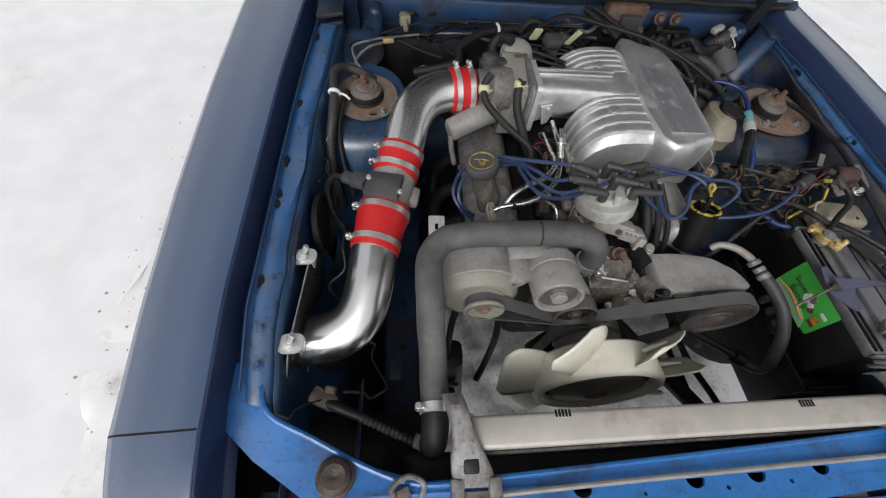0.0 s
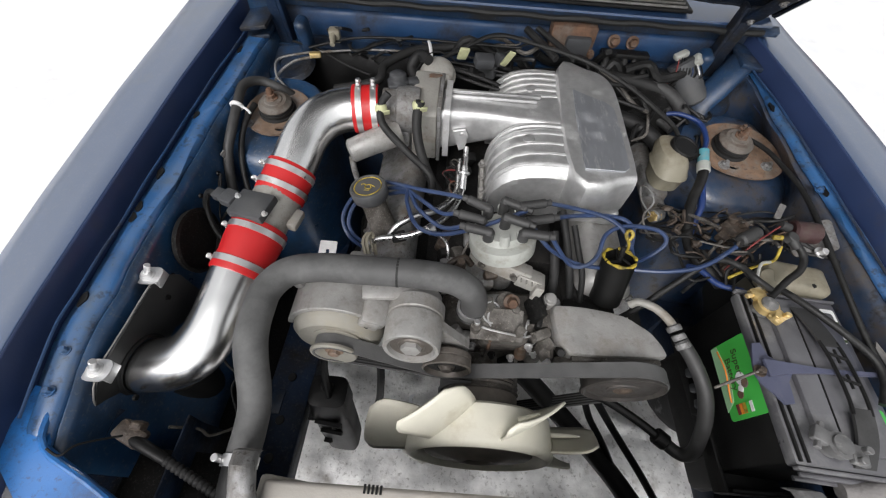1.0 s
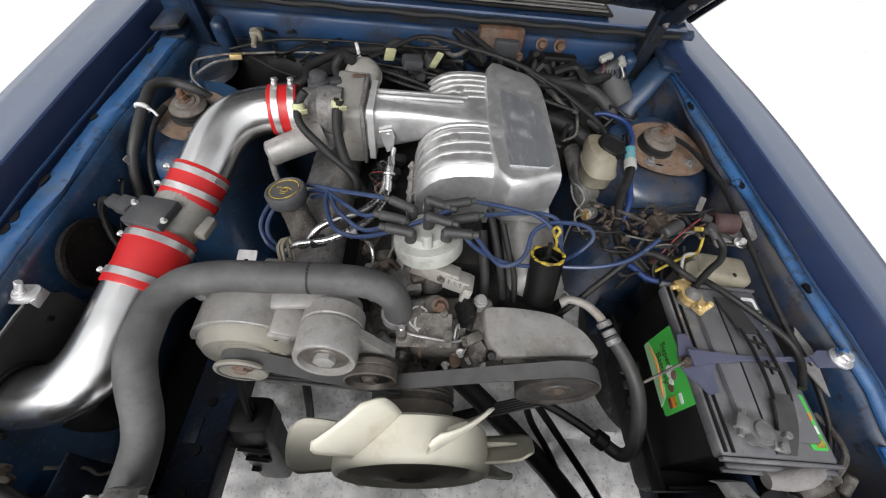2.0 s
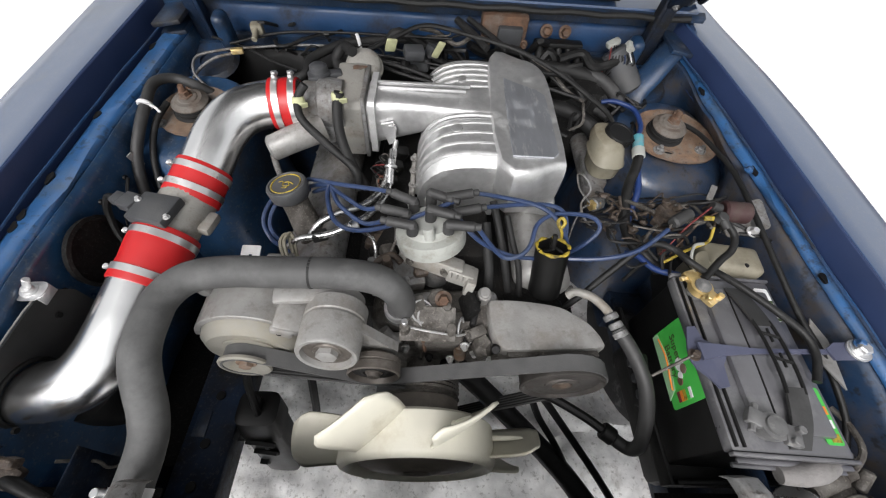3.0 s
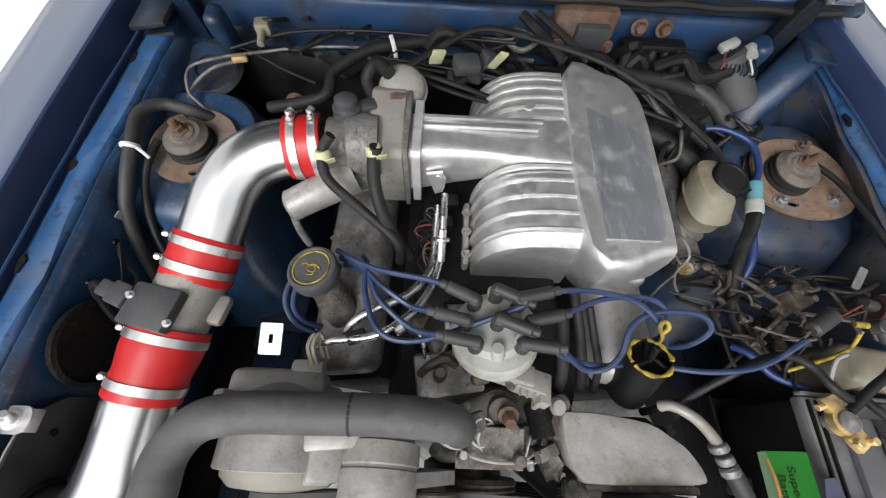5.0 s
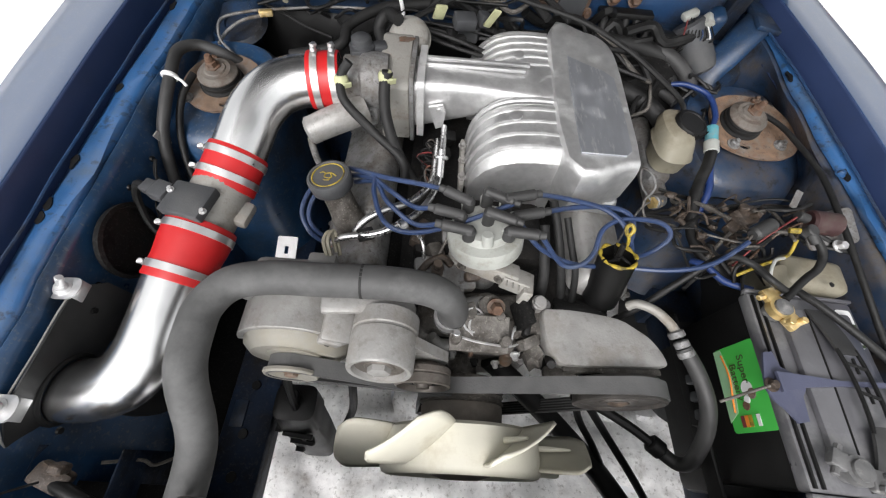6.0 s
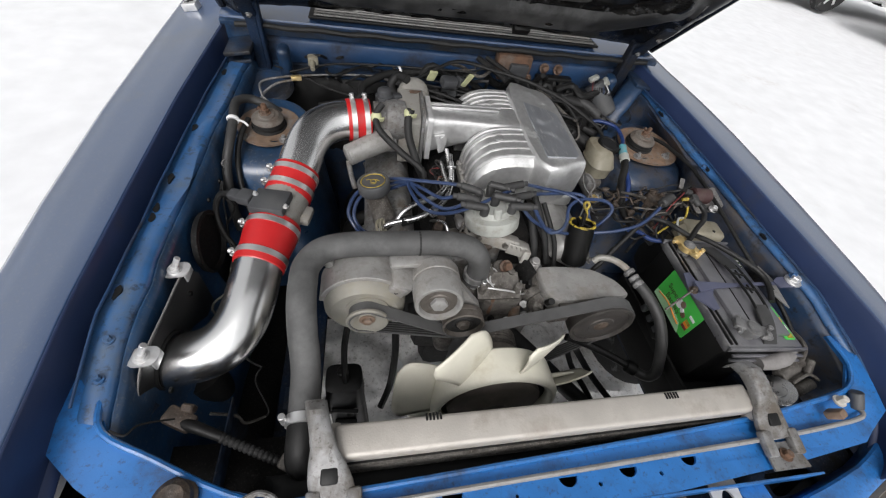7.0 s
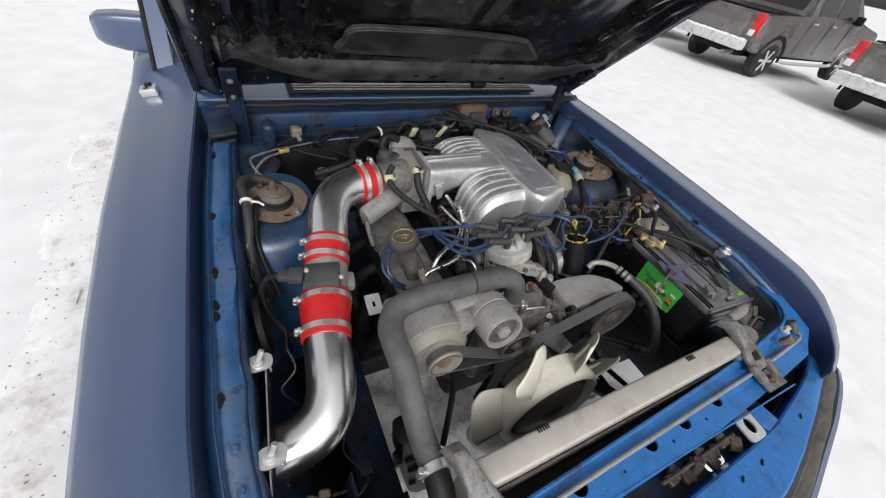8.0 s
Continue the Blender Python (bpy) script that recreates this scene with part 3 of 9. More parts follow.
# firewall and cowl
bm = B()
prof = [(1.06, 0.30), (1.10, 0.55), (1.17, 0.72), (1.185, 0.845), (1.15, 0.852), (1.148, 0.862), (1.188, 0.868), (1.196, 0.95), (1.196, 0.972), (1.16, 0.978), (1.158, 0.99), (1.175, 0.998)]
grid(bm, [[(x, y + 0.012 * noise.noise((x * 4, z * 6, 1)) * (z < 0.84), z) for y, z in prof] for x in np.linspace(-0.70, 0.70, 60)])
solid(part("firewall", bm, "bay_dim_grime", car, "grimy blue firewall darkened for the shade under the hood"), 0.004)
bm = B()
grid(bm, [[(x, y + 0.014 * noise.noise((x * 7, z * 9, 4)) + 0.006 * noise.noise((x * 21, z * 21, 8)), z) for y, z in ((1.10, 0.46), (1.125, 0.60), (1.135, 0.70), (1.14, 0.78), (1.146, 0.835), (1.155, 0.85), (1.172, 0.852))] for x in np.linspace(-0.56, 0.57, 70)])
solid(part("firewall_pad", bm, "pad", car, "black oily insulation pad on the firewall"), 0.006)
bm = B()
grid(bm, [[(x, 1.1945 - 0.006 * (0 < i < 3), z) for i, z in enumerate((0.872, 0.882, 0.935, 0.948))] for x in np.linspace(-0.60, 0.62, 12)])
solid(part("cowl_face", bm, "bay_mid", car, "blue panel below the cowl"), 0.003)
bm = B()
grid(bm, [[(x, y, z) for y, z in ((1.165, 0.985), (1.17, 1.0), (1.20, 1.006), (1.30, 1.012), (1.42, 1.03))] for x in np.linspace(-0.70, 0.68, 20)])
cowl = solid(part("cowl_panel", bm, "fender", car, "blue cowl panel under the windscreen"), 0.004)
bm = B()
box(bm, (0.005, 1.235, 1.014), (0.93, 0.12, 0.008), bevel=0.003)
part("cowl_grille", bm, "black", cowl, "black slatted cowl grille")
for k in range(6):
    bm = B()
    box(bm, (0.005, 1.184 + k * 0.021, 1.021), (0.90, 0.006, 0.005), (20, 0, 0), 0.0015, 1)
    part("slat", bm, "castgrey", cowl)
bm = B()
tube(bm, [(x, 1.158, 0.985 + 0.002 * math.sin(x * 40)) for x in np.linspace(-0.66, 0.66, 30)], 0.008, 8, 2)
part("weatherstrip", bm, "rubber", car, "dusty rubber cowl seal")

# radiator support: a pressed blue rail across the nose
front = [(-0.765, 0.21), (-0.765, 0.16), (-0.737, 0.107), (-0.688, 0.062), (-0.606, 0.006), (-0.5, -0.03), (-0.2, -0.045), (0.2, -0.038), (0.5, -0.018), (0.68, 0.0), (0.775, 0.05), (0.785, 0.21)]
back = [(0.742, 0.21), (0.735, 0.145), (0.70, 0.1), (0.6, 0.083), (0.45, 0.068), (0.2, 0.052), (-0.1, 0.036), (-0.3, 0.026), (-0.42, 0.022), (-0.505, 0.047), (-0.60, 0.094), (-0.67, 0.13), (-0.688, 0.18), (-0.694, 0.21)]


def d_hole(x, y, r):
    return [(x + r * math.cos(a), y + r * math.sin(a) * 0.9) for a in np.linspace(math.pi, 2 * math.pi, 9)]


holes = [d_hole(-0.156, 0.002, 0.017), d_hole(0.045, 0.006, 0.017), d_hole(0.16, 0.009, 0.017), d_hole(0.286, 0.014, 0.016), disc(0.22, -0.006, 0.004, 8), disc(0.10, -0.01, 0.004, 8), disc(-0.05, -0.012, 0.003, 8)]


def lift(v):
    k = min(1.0, max(0.0, (abs(v.co.x) - 0.48) / 0.22))
    v.co.z += 0.045 * k * k * (3 - 2 * k) * min(1.0, max(0.25, (v.co.y + 0.02) / 0.16)) - 0.004


bm = B()
prism(bm, front + back, (0, 0, 0.742), (1, 0, 0), (0, 1, 0), 0.006, holes)
bmesh.ops.subdivide_edges(bm, edges=[e for e in bm.edges if e.calc_length() > 0.08], cuts=2)
for v in bm.verts:
    lift(v)
support = part("radiator_support", bm, "rail", car, "bright blue radiator support rail with punched holes")
bm = B()
lip = [(x, y - 0.004, 0.752) for x, y in back[::-1]]
tube(bm, lip, 0.005, 8, 4)
for v in bm.verts:
    lift(v)
part("rolled_lip", bm, "rail", support)
bm = B()
grid(bm, [[(x, y + 0.0, 0.748), (x, y + 0.004, 0.70), (x, y + 0.012, 0.62)] for x, y in back[4:10]])
for v in bm.verts:
    v.co.y -= 0.006
solid(part("support_wall", bm, "bay_dim_grime", support), 0.003)
bm = B()
box(bm, (0.1, -0.038, 0.715), (0.9, 0.004, 0.06), bevel=0.001)
part("support_face", bm, "rail", support)
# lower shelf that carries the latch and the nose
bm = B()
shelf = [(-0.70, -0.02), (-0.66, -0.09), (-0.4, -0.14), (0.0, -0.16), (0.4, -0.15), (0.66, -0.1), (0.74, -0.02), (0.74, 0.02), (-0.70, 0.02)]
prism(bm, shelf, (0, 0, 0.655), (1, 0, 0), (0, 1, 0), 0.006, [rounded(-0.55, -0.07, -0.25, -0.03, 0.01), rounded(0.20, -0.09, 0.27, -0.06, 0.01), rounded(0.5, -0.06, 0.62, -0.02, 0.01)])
part("nose_shelf", bm, "bay_deep", car, "blue lower nose panel darkened for the shaded gap")
bm = B()
rows = []
for x in np.linspace(-0.885, 0.885, 41):
    y = float(np.interp(abs(x), [0.0, 0.2, 0.36, 0.64, 0.78, 0.86, 0.885], [-0.258, -0.246, -0.226, -0.152, -0.105, -0.06, 0.0]))
    rows.append([(x, y + 0.03, 0.672), (x, y + 0.012, 0.688), (x, y, 0.684), (x, y - 0.008, 0.664), (x, y - 0.012, 0.60), (x, y - 0.03, 0.54), (x, y - 0.03, 0.42), (x, y, 0.36)])
grid(bm, rows)
solid(part("bumper_cover", bm, "fender", car, "slate blue painted front bumper cover"), 0.004)
HX = [0.0, 0.107, 0.32, 0.444, 0.60, 0.70, 0.77, 0.83, 0.865]
H_IN = [-0.105, -0.10, -0.092, -0.082, -0.052, -0.028, 0.0, 0.035, 0.06]
H_OUT = [-0.215, -0.21, -0.182, -0.152, -0.106, -0.072, -0.05, -0.02, 0.03]
for lo, hi in ((-0.865, -0.02), (-0.015, 0.865)):
    bm = B()
    rows = []
    for x in np.linspace(lo, hi, 26):
        yi, yo = float(np.interp(abs(x), HX, H_IN)), float(np.interp(abs(x), HX, H_OUT))
        rows.append([(x, yi + 0.004, 0.672), (x, yi, 0.70), (x, yi - 0.004, 0.7035), (x, (yi + yo) / 2, 0.7045), (x, yo + 0.006, 0.7025), (x, yo, 0.697), (x, yo - 0.002, 0.66)])
    grid(bm, rows)
    header = solid(part("header_panel", bm, "rail", car, "blue nose panel"), 0.003)
    for x in (0.22, 0.30, 0.52) if hi > 0 else ():
        y = float(np.interp(x, HX, H_IN)) - 0.03
        part("clip_slot", box(B(), (x, y, 0.7065), (0.016, 0.004, 0.003), (0, 0, 30), 0.0008, 1), "batt", header)
bm = B()
rows = []
for x in np.linspace(-0.872, 0.872, 50):
    yo = float(np.interp(abs(x), HX, H_OUT)) - 0.002
    w = 0.040 + 0.004 * noise.noise((x * 9, 0, 3))
    rows.append([(x, yo, 0.66), (x, yo - 0.002, 0.688 + 0.002 * noise.noise((x * 30, 1, 0))), (x, yo - 0.010, 0.692), (x, yo - 0.014, 0.686), (x, yo - w * 0.6, 0.690), (x, yo - w * 0.85, 0.690 + 0.002 * noise.noise((x * 26, 5, 0))), (x, yo - w, 0.683), (x, yo - w - 0.001, 0.655)])
grid(bm, rows)
solid(part("bumper_strip", bm, "bumper", car, "weathered grey rubber strip along the bumper"), 0.003)
# Black sheets added as dark filler for the void between rail and fender.
for side in (-1, 1):
    bm = B()
    grid(bm, [[(side * x, y, z) for x, z in ((0.43, 0.61), (0.60, 0.60), (0.70, 0.61), (0.78, 0.64))] for y in (-0.13, -0.05, 0.04, 0.15)])
    solid(part("void_filler", bm, "dark", car, "black sheet added to darken the void beside the rail"), 0.004)
# headlight buckets below the corners
for side in (-1, 1):
    bm = B()
    box(bm, (side * 0.62, -0.075, 0.60), (0.24, 0.09, 0.10), (0, 0, side * 18), 0.02)
    part("headlight_bucket", bm, "batt", car)
# mounting pads on the corner
bm = B()
lathe(bm, (-0.56, 0.035, 0.752), (0, 0, 1), [(0, 0.031), (0.004, 0.031), (0.006, 0.027), (0.016, 0.025), (0.021, 0.018), (0.020, 0.008), (0.017, 0.001)], 24)
part("bump_stop", bm, "oilbrown", car, "round dark rubber bump stop")
bm = B()
tube(bm, [(-0.46, -0.005, 0.755), (-0.47, 0.015, 0.768), (-0.445, 0.03, 0.77), (-0.42, 0.02, 0.762), (-0.425, 0.0, 0.757)], 0.0045, 8, 5)
box(bm, (-0.455, 0.004, 0.757), (0.03, 0.02, 0.010), (0, 0, 20), 0.003)
part("hook", bm, "castdirty", car)

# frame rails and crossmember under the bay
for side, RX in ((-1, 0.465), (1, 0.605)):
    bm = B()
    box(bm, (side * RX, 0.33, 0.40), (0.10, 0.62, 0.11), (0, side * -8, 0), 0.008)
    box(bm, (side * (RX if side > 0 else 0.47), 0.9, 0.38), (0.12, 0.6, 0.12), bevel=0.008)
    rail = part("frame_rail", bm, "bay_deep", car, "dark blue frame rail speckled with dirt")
    for y in (0.16, 0.24, 0.34, 0.47):
        part("hole", lathe(B(), (side * (RX - 0.005), y, 0.455), (0, 0, 1), [(0, 0.011), (0.003, 0.01)], 10), "batt", rail)
    bm = B()
    box(bm, (side * (RX + 0.015), 0.28, 0.457), (0.03, 0.055, 0.006), bevel=0.002)
    part("pad", bm, "bay_dim_grime", rail)
bm = B()
box(bm, (0, 0.72, 0.22), (0.80, 0.14, 0.12), bevel=0.02)
part("crossmember", bm, "dark", car)
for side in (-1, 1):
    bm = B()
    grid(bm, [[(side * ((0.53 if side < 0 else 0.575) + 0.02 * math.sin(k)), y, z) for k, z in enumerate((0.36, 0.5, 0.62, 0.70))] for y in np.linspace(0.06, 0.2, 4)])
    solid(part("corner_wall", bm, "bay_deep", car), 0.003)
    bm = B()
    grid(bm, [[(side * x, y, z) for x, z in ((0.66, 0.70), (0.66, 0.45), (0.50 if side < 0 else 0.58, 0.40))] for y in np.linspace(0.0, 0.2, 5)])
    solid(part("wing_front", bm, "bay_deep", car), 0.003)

for side, x1 in ((-1, 0.47), (1, 0.60)):
    bm = B()
    grid(bm, [[(side * x, y, z) for x, z in ((0.80, 0.42), (0.66, 0.36), (x1, 0.35))] for y in np.linspace(0.02, 1.1, 6)])
    solid(part("splash_panel", bm, "dark", car, "black splash panel under the bay"), 0.003)
# Unseen dark sheet added to stop snow light reaching the engine's gaps.
bm = B()
grid(bm, [[(x, y, 0.17 + 0.02 * math.cos(x * 6)) for x in np.linspace(-0.55, 0.55, 8)] for y in np.linspace(0.68, 1.5, 8)])
solid(part("underbody", bm, "dark", car, "dark sheet added under the engine to block light from below"), 0.003)

# ---- hood, raised at 45 degrees, seen from below ----
HINGE, UP = Vector((0, 1.215, 1.008)), Vector((0, -0.7071, 0.7071))
OUT = Vector((0, -0.7071, -0.7071))


def hood_point(x, s, d):
    s = s + 0.05 * (1 - (min(abs(x), 0.7) / 0.7) ** 4) * max(0.0, 1 - s / 0.5)
    return Vector((x, 0, 0)) + HINGE + UP * s + OUT * d


def hood_half(s):
    return 0.70 - 0.008 * s + 0.0


bm = B()
cols = np.linspace(-1, 1, 121)
rows = []
for s in np.linspace(0.0, 1.18, 84):
    row = []
    for c in cols:
        x = c * hood_half(s)
        ax = abs(x)
        side = min(1.0, max(0.0, (ax - 0.36) / 0.22))
        mid_band = 0.115 + 0.13 * side ** 1.5
        d = 0.026 * max(0.0, 1 - (abs(s - mid_band) / 0.062) ** 4) * (ax < 0.62)
        d += 0.024 * math.exp(-(((ax - 0.645) / 0.03) ** 2))
        # lengthwise pressed ridges of the frame on both sides
        for c0, w0, h0 in ((0.44, 0.022, 0.026), (0.505, 0.014, 0.016), (0.57, 0.016, 0.020)):
            d += h0 * math.exp(-(((ax - c0 - 0.06 * (s - 0.3)) / w0) ** 2)) * min(1.0, max(0.0, (s - 0.24) / 0.08))
        d += 0.028 * math.exp(-(((s - 0.66) / 0.05) ** 2)) * (ax < 0.6)
        d += 0.012 * math.exp(-(((ax - 0.03) / 0.012) ** 2)) * min(1.0, max(0.0, (s - 0.36) / 0.05))
        d += 0.004 * noise.noise((x * 11, s * 11, 2)) + 0.002 * noise.noise((x * 31, s * 31, 5))
        d *= min(1.0, (hood_half(s) - ax) / 0.03)
        row.append(hood_point(x, s, d))
    rows.append(row)
grid(bm, rows)
hood = solid(part("hood", bm, "hood", car, "raised hood with a black pressed underside"), 0.018, 1)
for side in (-1, 1):
    bm = B()
    tube(bm, [hood_point(side * hood_half(s) * 0.998, s, -0.004) for s in np.linspace(0, 1.18, 10)], 0.012, 8, 3)
    part("hood_edge", bm, "hood", hood)
# dusty pressed band along the rear of the frame
bm = B()
rows = []
for x in np.linspace(-0.60, 0.60, 70):
    side = min(1.0, max(0.0, (abs(x) - 0.36) / 0.22))
    m0 = 0.115 + 0.13 * side ** 1.5
    rows.append([hood_point(x, m0 + t * (0.058 - 0.012 * side), 0.0285 - 0.020 * abs(t) ** 5 + 0.0025 * noise.noise((x * 16, t * 2, 4))) for t in np.linspace(-1, 1, 11)])
grid(bm, rows)
part("rear_frame", bm, "hood_pad", hood, "dusty grey pressed frame at the rear of the hood")
# soft pad in the middle, framed by a raised welt
pad = [(-0.346, 0.232), (-0.2, 0.222), (0.0, 0.216), (0.2, 0.216), (0.298, 0.222), (0.285, 0.25), (0.235, 0.30), (0.18, 0.335), (0.0, 0.352), (-0.2, 0.352), (-0.325, 0.342), (-0.34, 0.29)]
bm = B()
rows = []
for f, h in ((1.0, 0.0), (0.985, 0.010), (0.95, 0.015), (0.85, 0.013), (0.5, 0.010), (0.02, 0.010)):
    rows.append([hood_point(-0.03 + (p.x + 0.03) * (1 - (1 - f) * 0.5), 0.285 + (p.y - 0.285) * f, h + 0.003) for p in smooth_path([(*q, 0) for q in pad], 3, True)])
grid(bm, rows, True, True)
part("hood_pad", bm, "hood_pad", hood, "dusty dark pad on the hood's underside")
bm = B()
tube(bm, [hood_point(x, s, 0.012) for x, s in pad], 0.0035, 6, 3, closed=True)
part("pad_welt", bm, "hood_pad", hood)
rc = random.Random(12)
for k in range(16):
    x, s = rc.uniform(-0.66, -0.50), rc.uniform(0.05, 0.42)
    r = rc.uniform(0.0015, 0.004)
    part("paint_chip", lump(B(), hood_point(x, s, 0.012 + 0.024 * math.exp(-(((abs(x) - 0.645) / 0.03) ** 2))), (r * 0.55, r * 0.55, r * 0.9), 0.5, k, 1), "castgrey", hood)
# black block added in place of the dark notch in the rear edge
bm = B()
box(bm, tuple(hood_point(0.17, 0.05, 0.02)), (0.05, 0.03, 0.03), (45, 0, 0), 0.003)
part("notch_block", bm, "batt", hood)
for side in (-1, 1):
    bm = B()
    x = side * 0.60 - 0.01
    box(bm, (x, 1.15, 0.955), (0.03, 0.010, 0.20), (8, 0, side * 4), 0.004)
    box(bm, (x - side * 0.02, 1.158, 0.955), (0.012, 0.03, 0.20), (8, 0, 0), 0.004)
    box(bm, tuple(hood_point(x, 0.10, 0.045)), (0.04, 0.010, 0.20), (45, 0, 0), 0.004)
    hinge = part("hood_hinge", bm, "bay_deep", car, "dark steel hood hinge arm")
    for s in (0.05, 0.15):
        part("bolt", hexbolt(B(), hood_point(x, s, 0.050), OUT, 0.006, 0.006), "castdirty", hinge)
    bm = B()
    lathe(bm, (side * 0.585, 1.10, 0.835), (0, -0.3, 1), [(0, 0.07), (0.01, 0.06), (0.006, 0.03), (-0.02, 0.025)], 24)
    part("hinge_pocket", bm, "bay_dim_grime", car)
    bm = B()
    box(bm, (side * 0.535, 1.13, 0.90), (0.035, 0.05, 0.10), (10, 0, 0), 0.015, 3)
    part("hinge_base", bm, "bay_dim_grime", car)
# rounded brace from the cowl corner to the strut tower
for side in (1,):
    bm = B()
    for path, r in (([(0.645, 1.135, 0.930), (0.615, 1.105, 0.912), (0.585, 1.08, 0.875), (0.556, 1.06, 0.835), (0.55, 1.03, 0.79)], 0.034),):
        tube(bm, path, r, 16, 5, 0.45)
    part("corner_brace", bm, "bay_dim_grime", car, "grimy pressed brace below the cowl corner")
# folded corner gussets beside the cowl
for side in (-1, 1):
    bm = B()
    box(bm, (side * 0.655, 1.14, 0.932), (0.075, 0.10, 0.012), (4, side * 10, 0), 0.004)
    box(bm, (side * 0.66, 1.15, 0.90), (0.07, 0.08, 0.012), (6, side * 10, 0), 0.004)
    part("gusset", bm, "bay_dim_grime", car)

# ---- closed rear part of the body, behind the raised hood ----
def right_edge(y):
    return float(np.interp(y, [1.75, 2.5, 3.4, 4.35], [0.765, 0.90, 0.91, 0.86]))


def rear_body():
    zs = zf(1.75)

    def side_panel(side, y0, y1, n, arch_y=None):
        rows = []
        for y in np.linspace(y0, y1, n):
            w = right_edge(y) if side > 0 else float(np.interp(y, [1.75, 3.4, 4.35], [0.918, 0.915, 0.86]))
            z = zs + 0.02 * (y - 1.75)
            low = 0.6
            if arch_y and abs(y - arch_y) < 0.36:
                low = z - 0.34 - math.sqrt(0.36 ** 2 - (y - arch_y) ** 2) * 0.93
                low = min(0.6, max(0.27, low))
            rows.append([(side * x, y, zz) for x, zz in ((w - 0.20, z + 0.004), (w - 0.118, z - 0.016), (w - 0.018, z - 0.05), (w, z - 0.1), (w + 0.007, z - 0.26), (w - 0.005, z - max(low, 0.27)))])
        return grid(B(), rows)

    solid(part("door", side_panel(1, 1.757, 2.92, 12), "fender", car, "long blue door behind the fender"), 0.004)
    for side in (-1, 1):
        solid(part("rear_quarter_panel", side_panel(side, 2.93, 4.35, 28, 3.38), "fender", car, "blue rear quarter panel"), 0.004)
        bm = B()
        prism(bm, [(1.95, 0.99), (2.85, 1.0), (2.80, 1.27), (2.20, 1.27)], (side * 0.70, 0, 0), (0, 1, 0), (0, 0, 1), 0.006)
        for v in bm.verts:
            v.co.x -= side * 0.45 * (v.co.z - 0.99)
        part("side_window", bm, "glass", car, "dark side window")
        bm = B()
        tube(bm, [(side * 0.69, 1.47, 1.03), (side * 0.63, 1.82, 1.24), (side * 0.585, 2.05, 1.315), (side * 0.575, 2.75, 1.32), (side * 0.60, 3.2, 1.20), (side * 0.68, 3.62, 1.0)], 0.028, 10, 5)
        part("roof_rail", bm, "fender", car)
        for y in (0.62, 3.38):
            bm = B()
            x = side * ((0.87 if side < 0 else 0.845) if y < 1 else 0.87)
            lathe(bm, (x, y, 0.305), (-side, 0, 0), [(0.0, 0.20), (0.0, 0.27), (0.025, 0.305), (0.18, 0.305), (0.205, 0.27), (0.205, 0.15)], 32)
            wheel = part("wheel", bm, "tyre", car, "dark tyre on a dull rim")
            part("rim", lathe(B(), (x - side * 0.004, y, 0.305), (-side, 0, 0), [(0.0, 0.205), (0.006, 0.19), (0.03, 0.18), (0.035, 0.05), (0.01, 0.045), (0.008, 0.001)], 28), "alloy", wheel, "grey rim")
    bm = B()
    grid(bm, [[(c * hw, y, z - 0.03 * c * c) for c in np.linspace(-1, 1, 11)] for y, z, hw in ((1.98, 1.315, 0.57), (2.1, 1.345, 0.575), (2.4, 1.36, 0.575), (2.75, 1.345, 0.575), (2.9, 1.315, 0.57))])
    solid(part("roof", bm, "fender", car, "blue roof panel"), 0.004)
    bm = B()
    grid(bm, [[(c * hw, y, z - 0.03 * c * c) for c in np.linspace(-1, 1, 9)] for y, z, hw in ((2.905, 1.31, 0.56), (3.25, 1.17, 0.60), (3.6, 1.005, 0.66))])
    solid(part("rear_window", bm, "glass", car, "dark sloping rear window"), 0.005)
    bm = B()
    grid(bm, [[(c * hw, y, z - 0.01 * c * c) for c in np.linspace(-1, 1, 9)] for y, z, hw in ((3.605, 1.0, 0.70), (3.7, 1.0, 0.70), (4.25, 0.97, 0.68), (4.34, 0.94, 0.665), (4.36, 0.70, 0.66), (4.37, 0.45, 0.66))])
    solid(part("boot_lid", bm, "fender", car, "blue boot lid"), 0.004)
    bm = B()
    box(bm, (0, 4.36, 0.50), (1.7, 0.14, 0.2), (0, 0, 0), 0.05, 3)
    part("rear_bumper", bm, "fender", car)
    bm = B()
    grid(bm, [[(x, y, 0.98 - 0.12 * (1.95 < y < 3.5)) for x in (-0.70, -0.35, 0, 0.35, 0.70)] for y in (1.45, 1.7, 1.96, 2.7, 3.4, 3.61)])
    solid(part("cabin_trim", bm, "dark", car, "dark cabin interior"), 0.004)
    bm = B()
    grid(bm, [[(x, y, 0.27) for x in (-0.88, 0, 0.78 if y < 2 else 0.88)] for y in (1.2, 1.9, 2.9, 4.33)])
    solid(part("floor_pan", bm, "dark", car, "dark underbody"), 0.004)


# door edge, mirror, pillar and windscreen behind the hood
bm = B()
rows = []
for y in np.linspace(1.757, 2.92, 12):
    z = zf(1.75) + 0.02 * (y - 1.75)
    rows.append([(-0.72, y, z + 0.004), (-0.80, y, z - 0.016), (-0.90, y, z - 0.05), (-0.918, y, z - 0.1), (-0.925, y, z - 0.3), (-0.91, y, z - 0.6)])
grid(bm, rows)
solid(part("door", bm, "fender", car, "long blue door behind the fender"), 0.004)
bm = B()
prism(bm, [(-0.70, 0.0), (0.70, 0.0), (0.60, 0.55), (-0.60, 0.55)], (0, 1.43, 1.03), (1, 0, 0), (0, 0.75, 0.5), 0.005)
